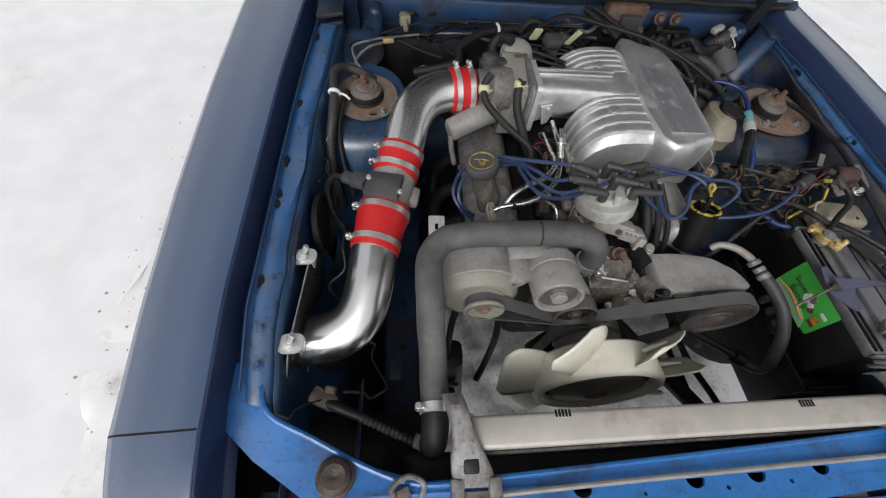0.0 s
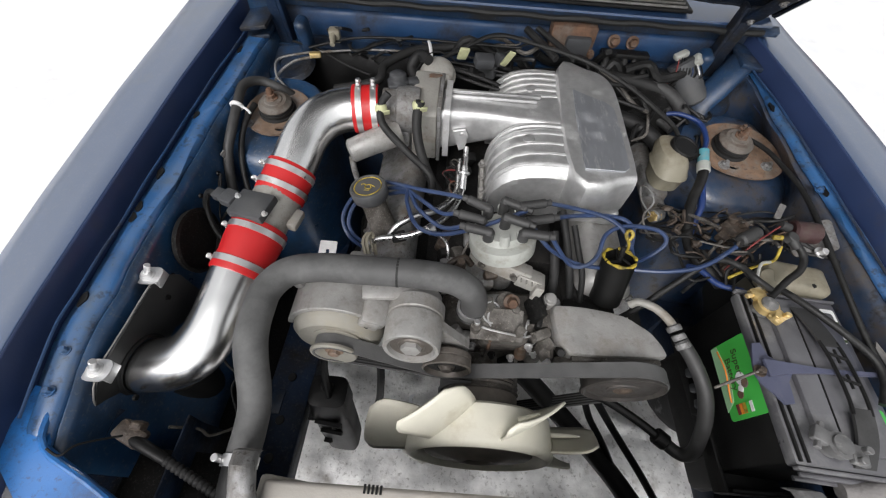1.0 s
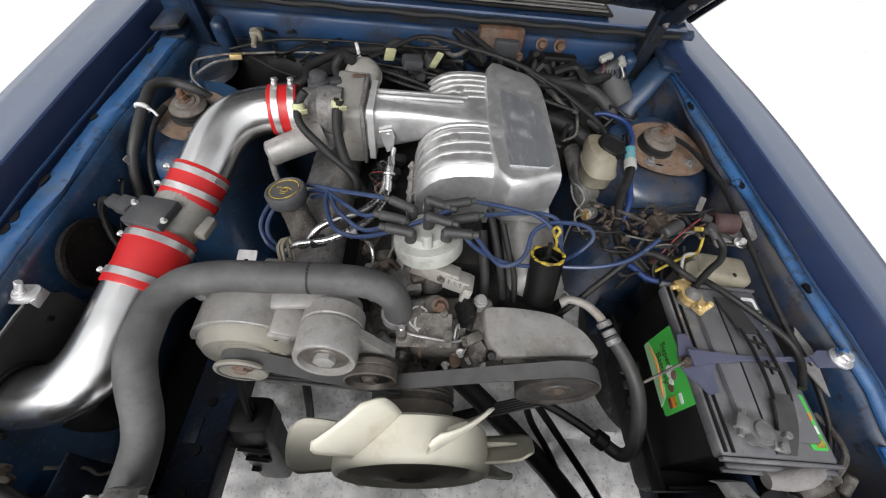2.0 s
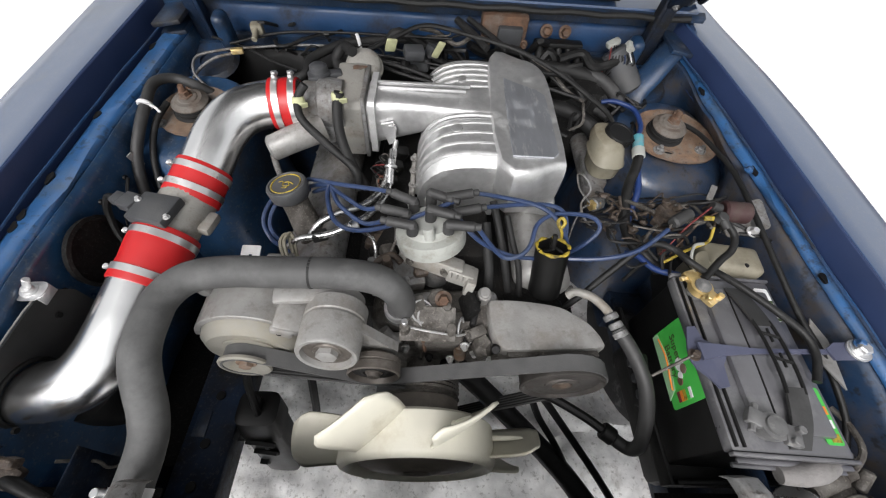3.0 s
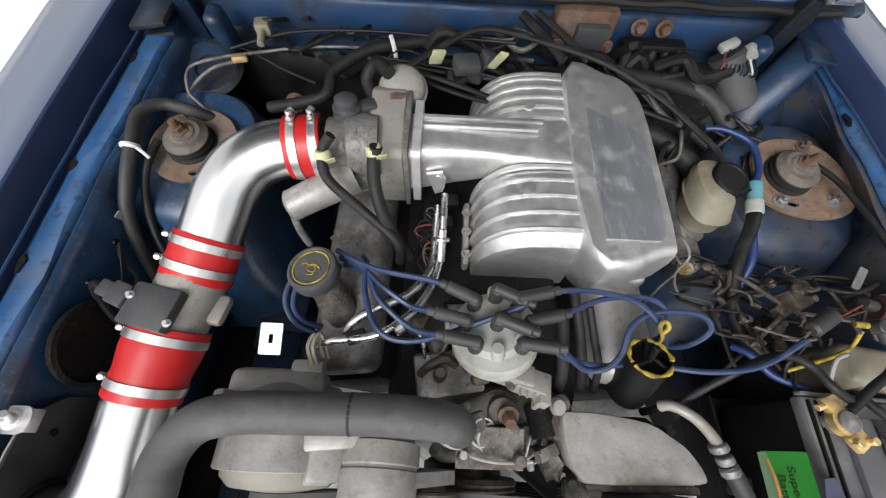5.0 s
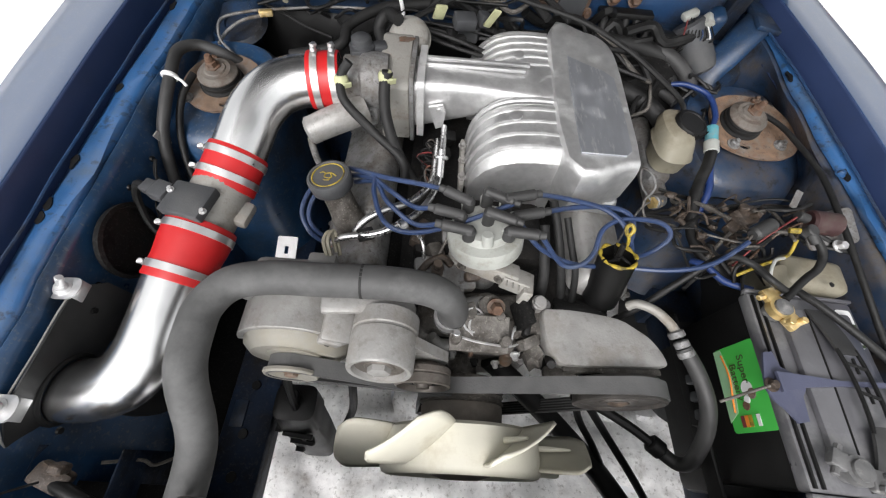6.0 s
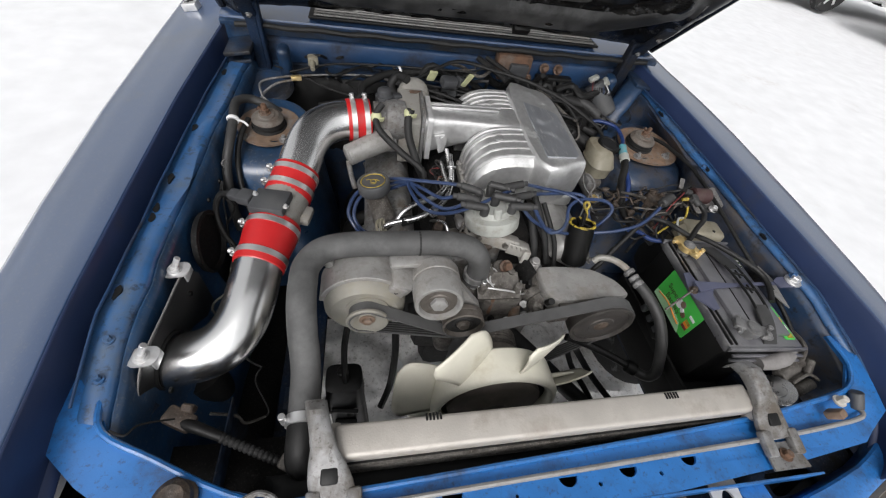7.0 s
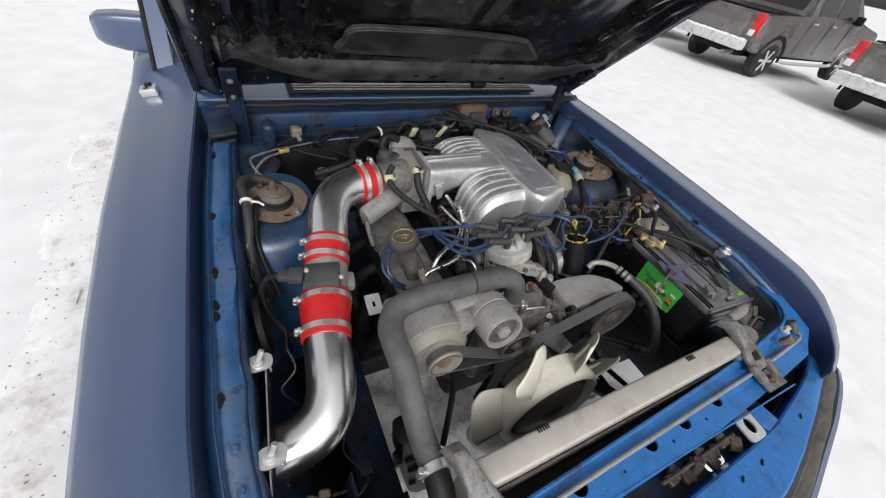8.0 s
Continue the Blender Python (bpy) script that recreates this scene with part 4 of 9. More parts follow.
part("windscreen", bm, "glass", car, "dark sloping windscreen")
mirror_bm = B()
rows = []
for x, y0, y1, z0, z1 in ((-0.826, 1.595, 1.66, 0.985, 1.085), (-0.832, 1.588, 1.67, 0.978, 1.092), (-0.90, 1.592, 1.68, 0.984, 1.092), (-0.95, 1.605, 1.685, 0.996, 1.085), (-0.968, 1.618, 1.685, 1.008, 1.075), (-0.974, 1.635, 1.675, 1.022, 1.06)):
    my, mz, hy, hz = (y0 + y1) / 2, (z0 + z1) / 2, (y1 - y0) / 2, (z1 - z0) / 2
    rows.append([(x, my + hy * math.copysign(abs(math.cos(a)) ** 0.35, math.cos(a)), mz + hz * math.copysign(abs(math.sin(a)) ** 0.35, math.sin(a))) for a in (2 * math.pi * k / 32 for k in range(32))])
grid(mirror_bm, rows, True, True)
door_mirror = part("door_mirror", mirror_bm, "fender", car, "blue boxy door mirror housing")
bm = B()
prism(bm, [(1.50, 0.955), (1.76, 0.965), (1.86, 1.30), (1.80, 1.30)], (-0.822, 0, 0), (0, 1, 0), (0, 0, 1), 0.05)
part("mirror_base", bm, "fender", door_mirror, "blue triangular mirror base")
bm = B()
tube(bm, [(-0.826, 1.497, 0.955), (-0.826, 1.66, 1.14), (-0.826, 1.80, 1.305)], 0.007, 8, 4)
part("edge_trim", bm, "rubber", door_mirror)
rear_body()
# washer jet box on the fender
JX, JY = -0.832, 1.345
JZ = zf(JY) - 0.028
jet = thing("washer_jet", (JX, JY, JZ), "small pale square nozzle block on the blue fender", "nozzle")
bm = B()
box(bm, (JX, JY, JZ + 0.011), (0.044, 0.038, 0.022), (5, -12, -6), 0.003)
part("block", bm, "zinc", jet)
bm = B()
box(bm, (JX, JY + 0.006, JZ + 0.025), (0.018, 0.014, 0.010), (7, -12, -6), 0.002)
part("nozzle", bm, "black", jet, "black nozzle")
bm = B()
box(bm, (JX - 0.006, JY - 0.012, JZ + 0.0232), (0.014, 0.005, 0.002), (5, -12, -14), 0.0005, 1)
part("slot", bm, "black", jet)


# ---- parked pickups on the far side of the yard ----
def pickup(at, heading, label):
    T = Matrix.Translation(at) @ Matrix.Rotation(heading, 4, "Z")
    root = thing("pickup_truck", at, label, "truck", "parked pickups")

    def put(name, bm, m, parent=None, lab="", angle=38):
        bm.transform(T)
        return part(name, bm, m, parent or root, lab, angle)

    # length along +x, rear bumper at x = 0
    prof = [(0.05, 0.66), (0.05, 1.2), (0.10, 1.32), (1.86, 1.35), (1.92, 1.86), (2.15, 2.0), (3.55, 2.02), (3.85, 1.9), (4.35, 1.38), (5.45, 1.26), (5.62, 1.05), (5.62, 0.55), (5.1, 0.46), (0.5, 0.52)]
    bm = B()
    half = lambda z: 0.99 if z < 1.37 else 0.99 - 0.32 * (z - 1.37)
    left = [bm.verts.new((x, half(z), z)) for x, z in prof]
    right = [bm.verts.new((x, -half(z), z)) for x, z in prof]
    bm.faces.new(left[::-1])
    bm.faces.new(right)
    for i in range(len(prof)):
        j = (i + 1) % len(prof)
        bm.faces.new((left[i], left[j], right[j], right[i]))
    bmesh.ops.bevel(bm, geom=bm.edges[:], offset=0.035, segments=2, affect="EDGES")
    body = put("body", bm, "truck")
    bm = B()
    box(bm, (0.98, 0, 1.355), (1.66, 1.66, 0.03), bevel=0.01)
    put("bed_cover", bm, "black", body)
    for side in (-1, 1):
        bm = B()
        box(bm, (0.10, side * 0.93, 1.10), (0.16, 0.17, 0.44), bevel=0.03)
        put("tail_light", bm, "taillight", root, "red tail light")
        bm = B()
        box(bm, (0.02, side * 0.93, 0.93), (0.03, 0.13, 0.12), bevel=0.01)
        put("reverse_lens", bm, "white", root)
        for x0, x1, top in ((2.10, 2.86, 1.9), (2.95, 3.64, 1.9)):
            bm = B()
            prism(bm, [(x0, 1.44), (x1 + (0.33 if x1 > 3.5 else 0), 1.44), (x1, top), (x0 + 0.03, top)], (0, side * 0.90, 0), (1, 0, 0), (0, 0, 1), 0.02)
            for v in bm.verts:
                v.co.y = side * (half(v.co.z) + 0.004 + (0.004 if abs(v.co.y) > 0.905 else 0))
            put("side_window", bm, "glass", body, "dark side window")
        bm = B()
        box(bm, (3.75, side * 1.1, 1.46), (0.1, 0.2, 0.2), bevel=0.04)
        box(bm, (3.75, side * 0.99, 1.41), (0.05, 0.12, 0.05), bevel=0.01)
        put("side_mirror", bm, "black", root)
        for x in (1.15, 4.72):
            bm = B()
            lathe(bm, (x, side * 0.99, 0.39), (0, -side, 0), [(0.0, 0.28), (0.0, 0.36), (0.03, 0.395), (0.22, 0.395), (0.25, 0.36), (0.25, 0.2)], 32)
            tyre = put("wheel", bm, "tyre", root, "dark tyre with an alloy rim")
            bm = B()
            lathe(bm, (x, side * 0.985, 0.39), (0, -side, 0), [(0.0, 0.29), (0.006, 0.27), (0.03, 0.255), (0.04, 0.05), (0.01, 0.045), (0.008, 0.001)], 32)
            put("rim", bm, "alloy", tyre, "grey alloy rim")
            for k in range(6):
                a = k * math.pi / 3
                bm = B()
                box(bm, (x + 0.13 * math.cos(a), side * 0.985, 0.39 + 0.13 * math.sin(a)), (0.25, 0.03, 0.06), (0, -math.degrees(a), 0), 0.01)
                put("spoke", bm, "alloy", tyre)
            bm = B()
            rows = [[(x + r * math.cos(a), side * w, 0.42 + r * math.sin(a)) for a in np.linspace(-0.1, math.pi + 0.1, 15)] for r, w in ((0.44, 0.985), (0.45, 1.012), (0.52, 1.012), (0.54, 0.985))]
            grid(bm, rows)
            put("wheel_arch", bm, "black" if x < 2 else "truck", root)
    bm = B()
    box(bm, (-0.04, 0, 0.66), (0.2, 1.95, 0.2), bevel=0.04)
    bumper = put("rear_bumper", bm, "alloy", root, "bright rear bumper")
    bm = B()
    for k in range(9):
        lump(bm, (-0.05, -0.85 + 0.21 * k, 0.77), (0.09, 0.14, 0.03), 0.4, k, 2)
    put("bumper_snow", bm, "snow", bumper, "snow lying on the bumper")
    # rear glass, door seams and handles
    bm = B()
    prism(bm, rounded(-0.70, 1.46, 0.70, 1.84, 0.06), (1.868, 0, 0), (0, 1, 0), (0, 0, 1), -0.012)
    for v in bm.verts:
        v.co.x += 0.06 * (v.co.z - 1.35) / 0.51
    put("rear_window", bm, "glass", body, "dark rear window")
    for side in (-1, 1):
        for x in (2.02, 2.90, 3.85):
            put("door_seam", box(B(), (x, side * 0.9915, 0.98), (0.014, 0.006, 0.74), bevel=0), "batt", body)
        for x in (2.20, 3.05):
            put("door_handle", box(B(), (x, side * 1.0, 1.26), (0.16, 0.03, 0.035), bevel=0.01), "alloy", body, "bright door handle")
        put("side_step", tube(B(), [(1.75, side * 0.98, 0.42), (2.0, side * 1.03, 0.38), (3.9, side * 1.03, 0.38), (4.1, side * 0.98, 0.42)], 0.04, 8, 3), "alloy", root, "bright side step")
    bm = B()
    rod(bm, (0.3, -0.6, 0.45), (-0.12, -0.62, 0.44), 0.045)
    put("exhaust_pipe", bm, "castdirty", root)
    bm = B()
    box(bm, (0.03, 0, 1.0), (0.05, 1.5, 0.54), bevel=0.02)
    put("tailgate", bm, "truck", root)
    bm = B()
    rod(bm, (1.15, -0.8, 0.39), (1.15, 0.8, 0.39), 0.06)
    box(bm, (2.8, 0, 0.42), (4.6, 1.2, 0.12), bevel=0.03)
    put("chassis", bm, "dark", root)
    return root


pickup((10.05, 6.56, ground_z(11.0, 6)), radians(-2.5), "dark grey crew pickup truck with snow on its bumper")
pickup((9.2, 9.9, ground_z(9.6, 9)), radians(-2.5), "dark grey pickup truck parked farther along the yard")
pickup((10.35, 2.82, ground_z(11.2, 3)), radians(-2.5), "dark pickup truck with a snow-covered rear bumper")

# ---- engine block and its fixed castings ----
engine = thing("engine", (0, 0.7, 0.3), "oily black V8 engine block under its manifold", "engine")
bm = B()
box(bm, (0.01, 0.76, 0.50), (0.34, 0.60, 0.38), bevel=0.03)
box(bm, (0.01, 0.72, 0.25), (0.26, 0.5, 0.2), bevel=0.04)
part("block", bm, "dark", engine)
for side in (-1, 1):
    bm = B()
    box(bm, (0.01 + side * 0.20, 0.77, 0.60), (0.17, 0.54, 0.16), (0, side * 38, 0), 0.02)
    part("cylinder_head", bm, "dark", engine)
    bm = B()
    box(bm, (0.01 + side * 0.245, 0.77, 0.705), (0.13, 0.52, 0.075), (0, side * 30, 0), 0.025, 3)
    for dy in (0.0, 0.022):
        rod(bm, (0.01 + side * (0.30 - dy), 0.52, 0.70 + 0.4 * dy), (0.01 + side * (0.30 - dy), 1.02, 0.70 + 0.4 * dy), 0.006, 8)
    cover = part("valve_cover", bm, "castgrey" if side > 0 else "castdirty", engine, "dusty ribbed valve cover")
    for y in (0.52, 0.64, 0.78, 0.92, 1.02):
        part("bolt", hexbolt(B(), (0.01 + side * 0.305, y, 0.685), (side * 0.5, 0, 0.8), 0.006, 0.012), "castdirty", cover)
    bm = B()
    for k in range(4):
        tube(bm, [(side * 0.27, 0.56 + 0.13 * k, 0.57), (side * 0.33, 0.56 + 0.13 * k, 0.54), (side * 0.36, 0.60 + 0.11 * k, 0.46), (side * 0.34, 0.70, 0.34)], 0.021, 10, 5)
    part("exhaust_header", bm, "dark", engine, "dark exhaust header tubes")
bm = B()
box(bm, (0.03, 0.455, 0.55), (0.26, 0.09, 0.34), bevel=0.025, seg=3)
box(bm, (0.035, 0.43, 0.665), (0.10, 0.08, 0.11), (12, 0, 0), 0.02, 3)
timing = part("timing_cover", bm, "grimy", engine, "stained aluminium timing cover and water pump")
for x, z in ((-0.03, 0.66), (0.10, 0.66), (0.0, 0.6), (0.08, 0.58), (0.04, 0.70), (-0.02, 0.71), (0.09, 0.72)):
    part("bolt", hexbolt(B(), (x, 0.40, z), (0, -1, 0.3), 0.005, 0.012), "grimy", timing)
bm = B()
lathe(bm, (0.03, 0.462, 0.70), (0.1, -0.2, 1), [(0, 0.034), (0.015, 0.034), (0.018, 0.026), (0.045, 0.024), (0.047, 0.018)], 24)
part("thermostat_neck", bm, "grimy", engine, "grey aluminium thermostat neck")
bm = B()
tube(bm, [(0.03, 0.47, 0.70), (-0.01, 0.45, 0.72), (-0.045, 0.43, 0.735)], 0.026, 14, 6)
part("outlet", bm, "cast", engine)
for at, size, turn, m in (((-0.02, 0.435, 0.758), (0.05, 0.03, 0.012), (20, 10, 20), "grimy"), ((0.01, 0.42, 0.735), (0.07, 0.04, 0.016), (25, -8, -6), "castdirty"), ((0.07, 0.425, 0.715), (0.06, 0.035, 0.014), (30, 12, 10), "grimy"),
                              ((-0.027, 0.448, 0.782), (0.012, 0.012, 0.075), (-12, -6, 0), "castdirty"), ((0.105, 0.405, 0.70), (0.035, 0.02, 0.05), (12, 0, 25), "grimy"), ((0.04, 0.40, 0.70), (0.03, 0.016, 0.045), (10, 0, -12), "grimy"), ((0.09, 0.445, 0.745), (0.016, 0.05, 0.045), (0, 20, 14), "dark")):
    bm = B()
    box(bm, at, size, turn, 0.003)
    part("small_bracket", bm, m, engine)
bm = B()
box(bm, (0.012, 0.418, 0.712), (0.098, 0.06, 0.05), (24, 0, 0), 0.005)
housing = part("thermostat_housing", bm, "grimy", engine, "stained aluminium thermostat housing")
for dz in (0.026, 0.034):
    bm = B()
    box(bm, (0.012, 0.418 - 0.4 * dz, 0.712 + 0.91 * dz), (0.104, 0.064, 0.004), (24, 0, 0), 0.001, 1)
    part("gasket_line", bm, "grimy" if dz > 0.03 else "dark", housing)
for x in (-0.03, 0.055):
    part("stud", rod(B(), (x, 0.395, 0.71), (x, 0.388, 0.765), 0.009, 12), "grimy", housing)
line_bm = tube(B(), [(-0.05, 0.41, 0.735), (-0.01, 0.39, 0.752), (0.04, 0.385, 0.745), (0.075, 0.392, 0.722), (0.10, 0.41, 0.71)], 0.0022, 6, 5)
part("heater_wire", line_bm, "zinc", engine, "thin bright wire")
part("copper_stub", rod(B(), (0.05, 0.44, 0.73), (0.047, 0.43, 0.765), 0.008, 12), "grimy", engine)
for at, ax, r in (((0.0, 0.425, 0.752), (0.4, -0.3, 0.85), 0.021), ((0.012, 0.418, 0.742), (0.4, -0.3, 0.85), 0.021), ((0.075, 0.41, 0.725), (0.9, -0.3, 0.2), 0.016)):
    qa = Vector(ax).to_track_quat("Z", "Y")
    bm = B()
    tube(bm, [Vector(at) + qa @ Vector((r * math.cos(a), r * math.sin(a), 0)) for a in np.linspace(0, 6.283, 17)[:-1]], 0.0022, 6, 1, closed=True)
    part("wire_clamp", bm, "zinc", engine, "bright wire hose clamp")
bm = B()
rod(bm, (0.121, 0.475, 0.69), (0.121, 0.467, 0.752), 0.014, 18)
rod(bm, (0.121, 0.467, 0.752), (0.121, 0.466, 0.760), 0.011, 18)
part("bracket_post", bm, "castgrey", engine, "grey cylindrical post")
# lower manifold with ribs, seen between plenum and distributor
bm = B()
box(bm, (0.01, 0.78, 0.72), (0.26, 0.46, 0.07), bevel=0.02)
part("lower_manifold", bm, "dark", engine, "stained lower intake manifold")
# stained castings and pipes in front of the lower manifold
for at, size, turn, m in (((-0.055, 0.515, 0.735), (0.11, 0.07, 0.06), (15, 0, 10), "castdirty"), ((-0.02, 0.545, 0.752), (0.06, 0.05, 0.05), (8, 0, -8), "castmid"), ((-0.035, 0.60, 0.755), (0.06, 0.05, 0.03), (6, 0, 4), "castdirty"), ((-0.075, 0.555, 0.752), (0.03, 0.035, 0.028), (0, 14, 25), "grimy"),
                          ((-0.032, 0.75, 0.785), (0.012, 0.13, 0.03), (0, 0, -1), "castmid"), ((-0.105, 0.60, 0.742), (0.03, 0.06, 0.03), (0, 10, -20), "oilbrown"), ((-0.005, 0.503, 0.765), (0.03, 0.02, 0.03), (18, 0, 14), "oilbrown")):
    part("manifold_casting", box(B(), at, size, turn, 0.007, 2), m, engine)
for x, y, z in ((-0.032, 0.705, 0.801), (-0.032, 0.75, 0.801), (-0.032, 0.79, 0.801), (-0.09, 0.53, 0.763), (-0.03, 0.57, 0.778)):
    part("bolt", hexbolt(B(), (x, y, z), (0, -0.1, 1), 0.006, 0.008), "castgrey", engine)
for pts, r, m in (([(-0.10, 0.505, 0.765), (-0.085, 0.515, 0.785), (-0.062, 0.525, 0.788), (-0.045, 0.52, 0.772)], 0.007, "oilbrown"), ([(-0.13, 0.60, 0.76), (-0.115, 0.575, 0.785), (-0.10, 0.555, 0.79), (-0.095, 0.53, 0.77)], 0.004, "chrome"), ([(-0.065, 0.62, 0.78), (-0.06, 0.59, 0.80), (-0.045, 0.565, 0.798), (-0.04, 0.545, 0.775)], 0.0032, "loom"), ([(-0.02, 0.62, 0.78), (-0.03, 0.585, 0.80), (-0.055, 0.56, 0.795), (-0.07, 0.53, 0.77)], 0.0028, "grimy")):
    part("small_pipe", tube(B(), pts, r, 10, 5), m, engine)
bm = B()
rod(bm, (-0.07, 0.505, 0.73), (-0.069, 0.502, 0.795), 0.011)
rod(bm, (-0.069, 0.502, 0.795), (-0.069, 0.501, 0.812), 0.008)
part("sensor", bm, "oilbrown", engine, "corroded temperature sensor")
bm = B()
lathe(bm, (0, 0.395, 0.57), (0, -1, 0), [(0, 0.03), (0.04, 0.03), (0.04, 0.08), (0.048, 0.084), (0.052, 0.08), (0.056, 0.084), (0.06, 0.08), (0.064, 0.084), (0.068, 0.08), (0.072, 0.084), (0.076, 0.08), (0.085, 0.084), (0.088, 0.075), (0.088, 0.05), (0.14, 0.048)], 40)
pulley = part("pump_pulley", bm, "grimy", engine, "ribbed water pump pulley")
part("pulley_skirt", lathe(B(), (0, 0.307, 0.57), (0, -1, 0), [(0, 0.06), (0, 0.079), (0.004, 0.081), (0.036, 0.079), (0.04, 0.074), (0.04, 0.04)], 40), "clutch", pulley, "smooth dusty brown pulley skirt")
# grime and fittings on the front of the block; two black boxes stand in for shaded voids
for at, size, turn, m in (((0.105, 0.415, 0.655), (0.06, 0.03, 0.07), (8, 0, 5), "batt"), ((-0.045, 0.425, 0.67), (0.05, 0.03, 0.05), (10, 0, -12), "dark"), ((0.058, 0.398, 0.675), (0.05, 0.004, 0.06), (14, 35, 0), "grimy")):
    bm = B()
    box(bm, at, size, turn, 0.003)
    part("void_or_fitting", bm, m, engine)
part("rust_streak_pipe", rod(B(), (0.004, 0.386, 0.715), (0.008, 0.392, 0.64), 0.0045, 10), "rust", engine)
part("plug_stub", rod(B(), (0.079, 0.40, 0.66), (0.083, 0.392, 0.61), 0.013, 14), "rustplate", engine)
part("elbow_stub", tube(B(), [(-0.072, 0.40, 0.72), (-0.058, 0.392, 0.705), (-0.04, 0.392, 0.70)], 0.011, 12, 4), "castgrey", engine, "pale bent hose stub")
for x, y, z, m in ((0.018, 0.386, 0.625, "batt"), (0.062, 0.388, 0.612, "zinc"), (0.112, 0.398, 0.62, "zinc"), (0.085, 0.386, 0.69, "zinc"), (-0.03, 0.388, 0.665, "castdirty"), (0.128, 0.40, 0.675, "rust")):
    part("bolt", hexbolt(B(), (x, y, z), (0, -1, 0.3), 0.006, 0.010), m, engine)
for k in range(8):
    a = Vector((0.07 + 0.012 * k, 0.40 + 0.006 * (k % 3), 0.70 - 0.008 * (k % 4)))
    part("thin_wire", tube(B(), [a, a + Vector((0.02, -0.012, -0.02)), a + Vector((0.035, 0.004, -0.015 - 0.006 * k % 0.02)), a + Vector((0.05, 0.015, -0.045))], 0.0017, 6, 4), ("zinc", "loom", "castdirty")[k % 3], engine)
bm = B()
lathe(bm, (0.0, 0.40, 0.36), (0, -1, 0), [(0, 0.04), (0.03, 0.09), (0.09, 0.09), (0.09, 0.05)], 36)
part("crank_pulley", bm, "dark", engine)

# ---- upper intake manifold ----
manifold = thing("intake_manifold", (0.1, 0.87, 0.75), "silver ribbed aluminium upper intake manifold", "manifold")


def runner_profile(z0, drop, x_right=0.15):
    """The shape of the runners across the engine: flat on top, rolling down on the left."""
    return [(x_right, z0), (0.10, z0 + 0.001), (0.06, z0 - 0.003), (0.03, z0 - 0.013), (0.008, z0 - 0.03), (-0.008, z0 - 0.052), (-0.018, z0 - 0.08), (-0.022, z0 - drop)]


def runner_block(y0, y1, z0, z1):
    bm = B()
    rows = []
    for k in range(41):
        t = k / 40
        y = y0 + (y1 - y0) * t
        # a rounded front and rear end
        e = min(t, 1 - t) * (y1 - y0)
        sag = 0.022 * max(0.0, 1 - e / 0.03) ** 2
        rows.append([(x, y, z - sag) for x, z in runner_profile(z0 + (z1 - z0) * t, 0.14)])
    grid(bm, rows)
    # close the two ends and the underside
    for row in (rows[0], rows[-1]):
        vs = [bm.verts.new(p) for p in row] + [bm.verts.new((row[0][0], row[0][1], row[-1][2]))]
        bm.faces.new(vs)
    return bm


part("front_runner_casting", runner_block(0.685, 0.83, 0.898, 0.908), "plenum", manifold)
part("rear_runner_casting", runner_block(0.925, 1.075, 0.905, 0.895), "plenum", manifold)


def rib(y, z0, w, x_right=0.145):
    bm = B()
    pts = [(x, y, z) for x, z in runner_profile(z0, 0.12, x_right)]
    tube(bm, pts, w, 8, 4, 1.0)
    return bm


for k, (y, z0) in enumerate(((0.706, 0.897), (0.735, 0.899), (0.765, 0.901), (0.795, 0.903), (0.822, 0.904), (0.935, 0.903), (0.962, 0.902), (0.99, 0.90), (1.018, 0.898), (1.045, 0.896), (1.066, 0.889))):
    part("rib", rib(y, z0 - 0.0005, 0.0056), "plenum", manifold)
# neck to the throttle, with its two raised bars
bm = B()
rows = []
for x, hy, z0, z1 in ((-0.145, 0.052, 0.80, 0.915), (-0.13, 0.052, 0.80, 0.917), (-0.06, 0.046, 0.82, 0.915), (0.0, 0.046, 0.84, 0.913), (0.06, 0.05, 0.85, 0.912), (0.16, 0.06, 0.85, 0.911)):
    cy, cz, hz = 0.878, (z0 + z1) / 2, (z1 - z0) / 2
    rows.append([(x, cy + hy * math.copysign(abs(math.cos(a)) ** 0.45, math.cos(a)), cz + hz * math.copysign(abs(math.sin(a)) ** 0.45, math.sin(a))) for a in (2 * math.pi * k / 32 for k in range(32))])
grid(bm, rows, True, True)
part("neck", bm, "plenum", manifold)
for y in (0.888, 0.906):
    bm = B()
    box(bm, (-0.02, y, 0.918), (0.20 if y < 0.9 else 0.22, 0.009, 0.008), bevel=0.003)
    part("bar", bm, "plenum", manifold)
bm = B()
prism(bm, rounded(0.815, 0.79, 0.945, 0.925, 0.012), (-0.132, 0, 0), (0, 1, 0), (0, 0, 1), 0.014)
part("flange", bm, "cast", manifold)
bm = B()
prism(bm, [(0.0, 0.0), (0.028, 0.004), (0.036, -0.012), (0.03, -0.05), (0.016, -0.055)], (-0.108, 0.826, 0.868), (1, 0, 0.1), (0, 0, 1), 0.006)
rod(bm, (-0.087, 0.826, 0.862), (-0.087, 0.818, 0.862), 0.006)
part("bracket_ear", bm, "plenum", manifold)
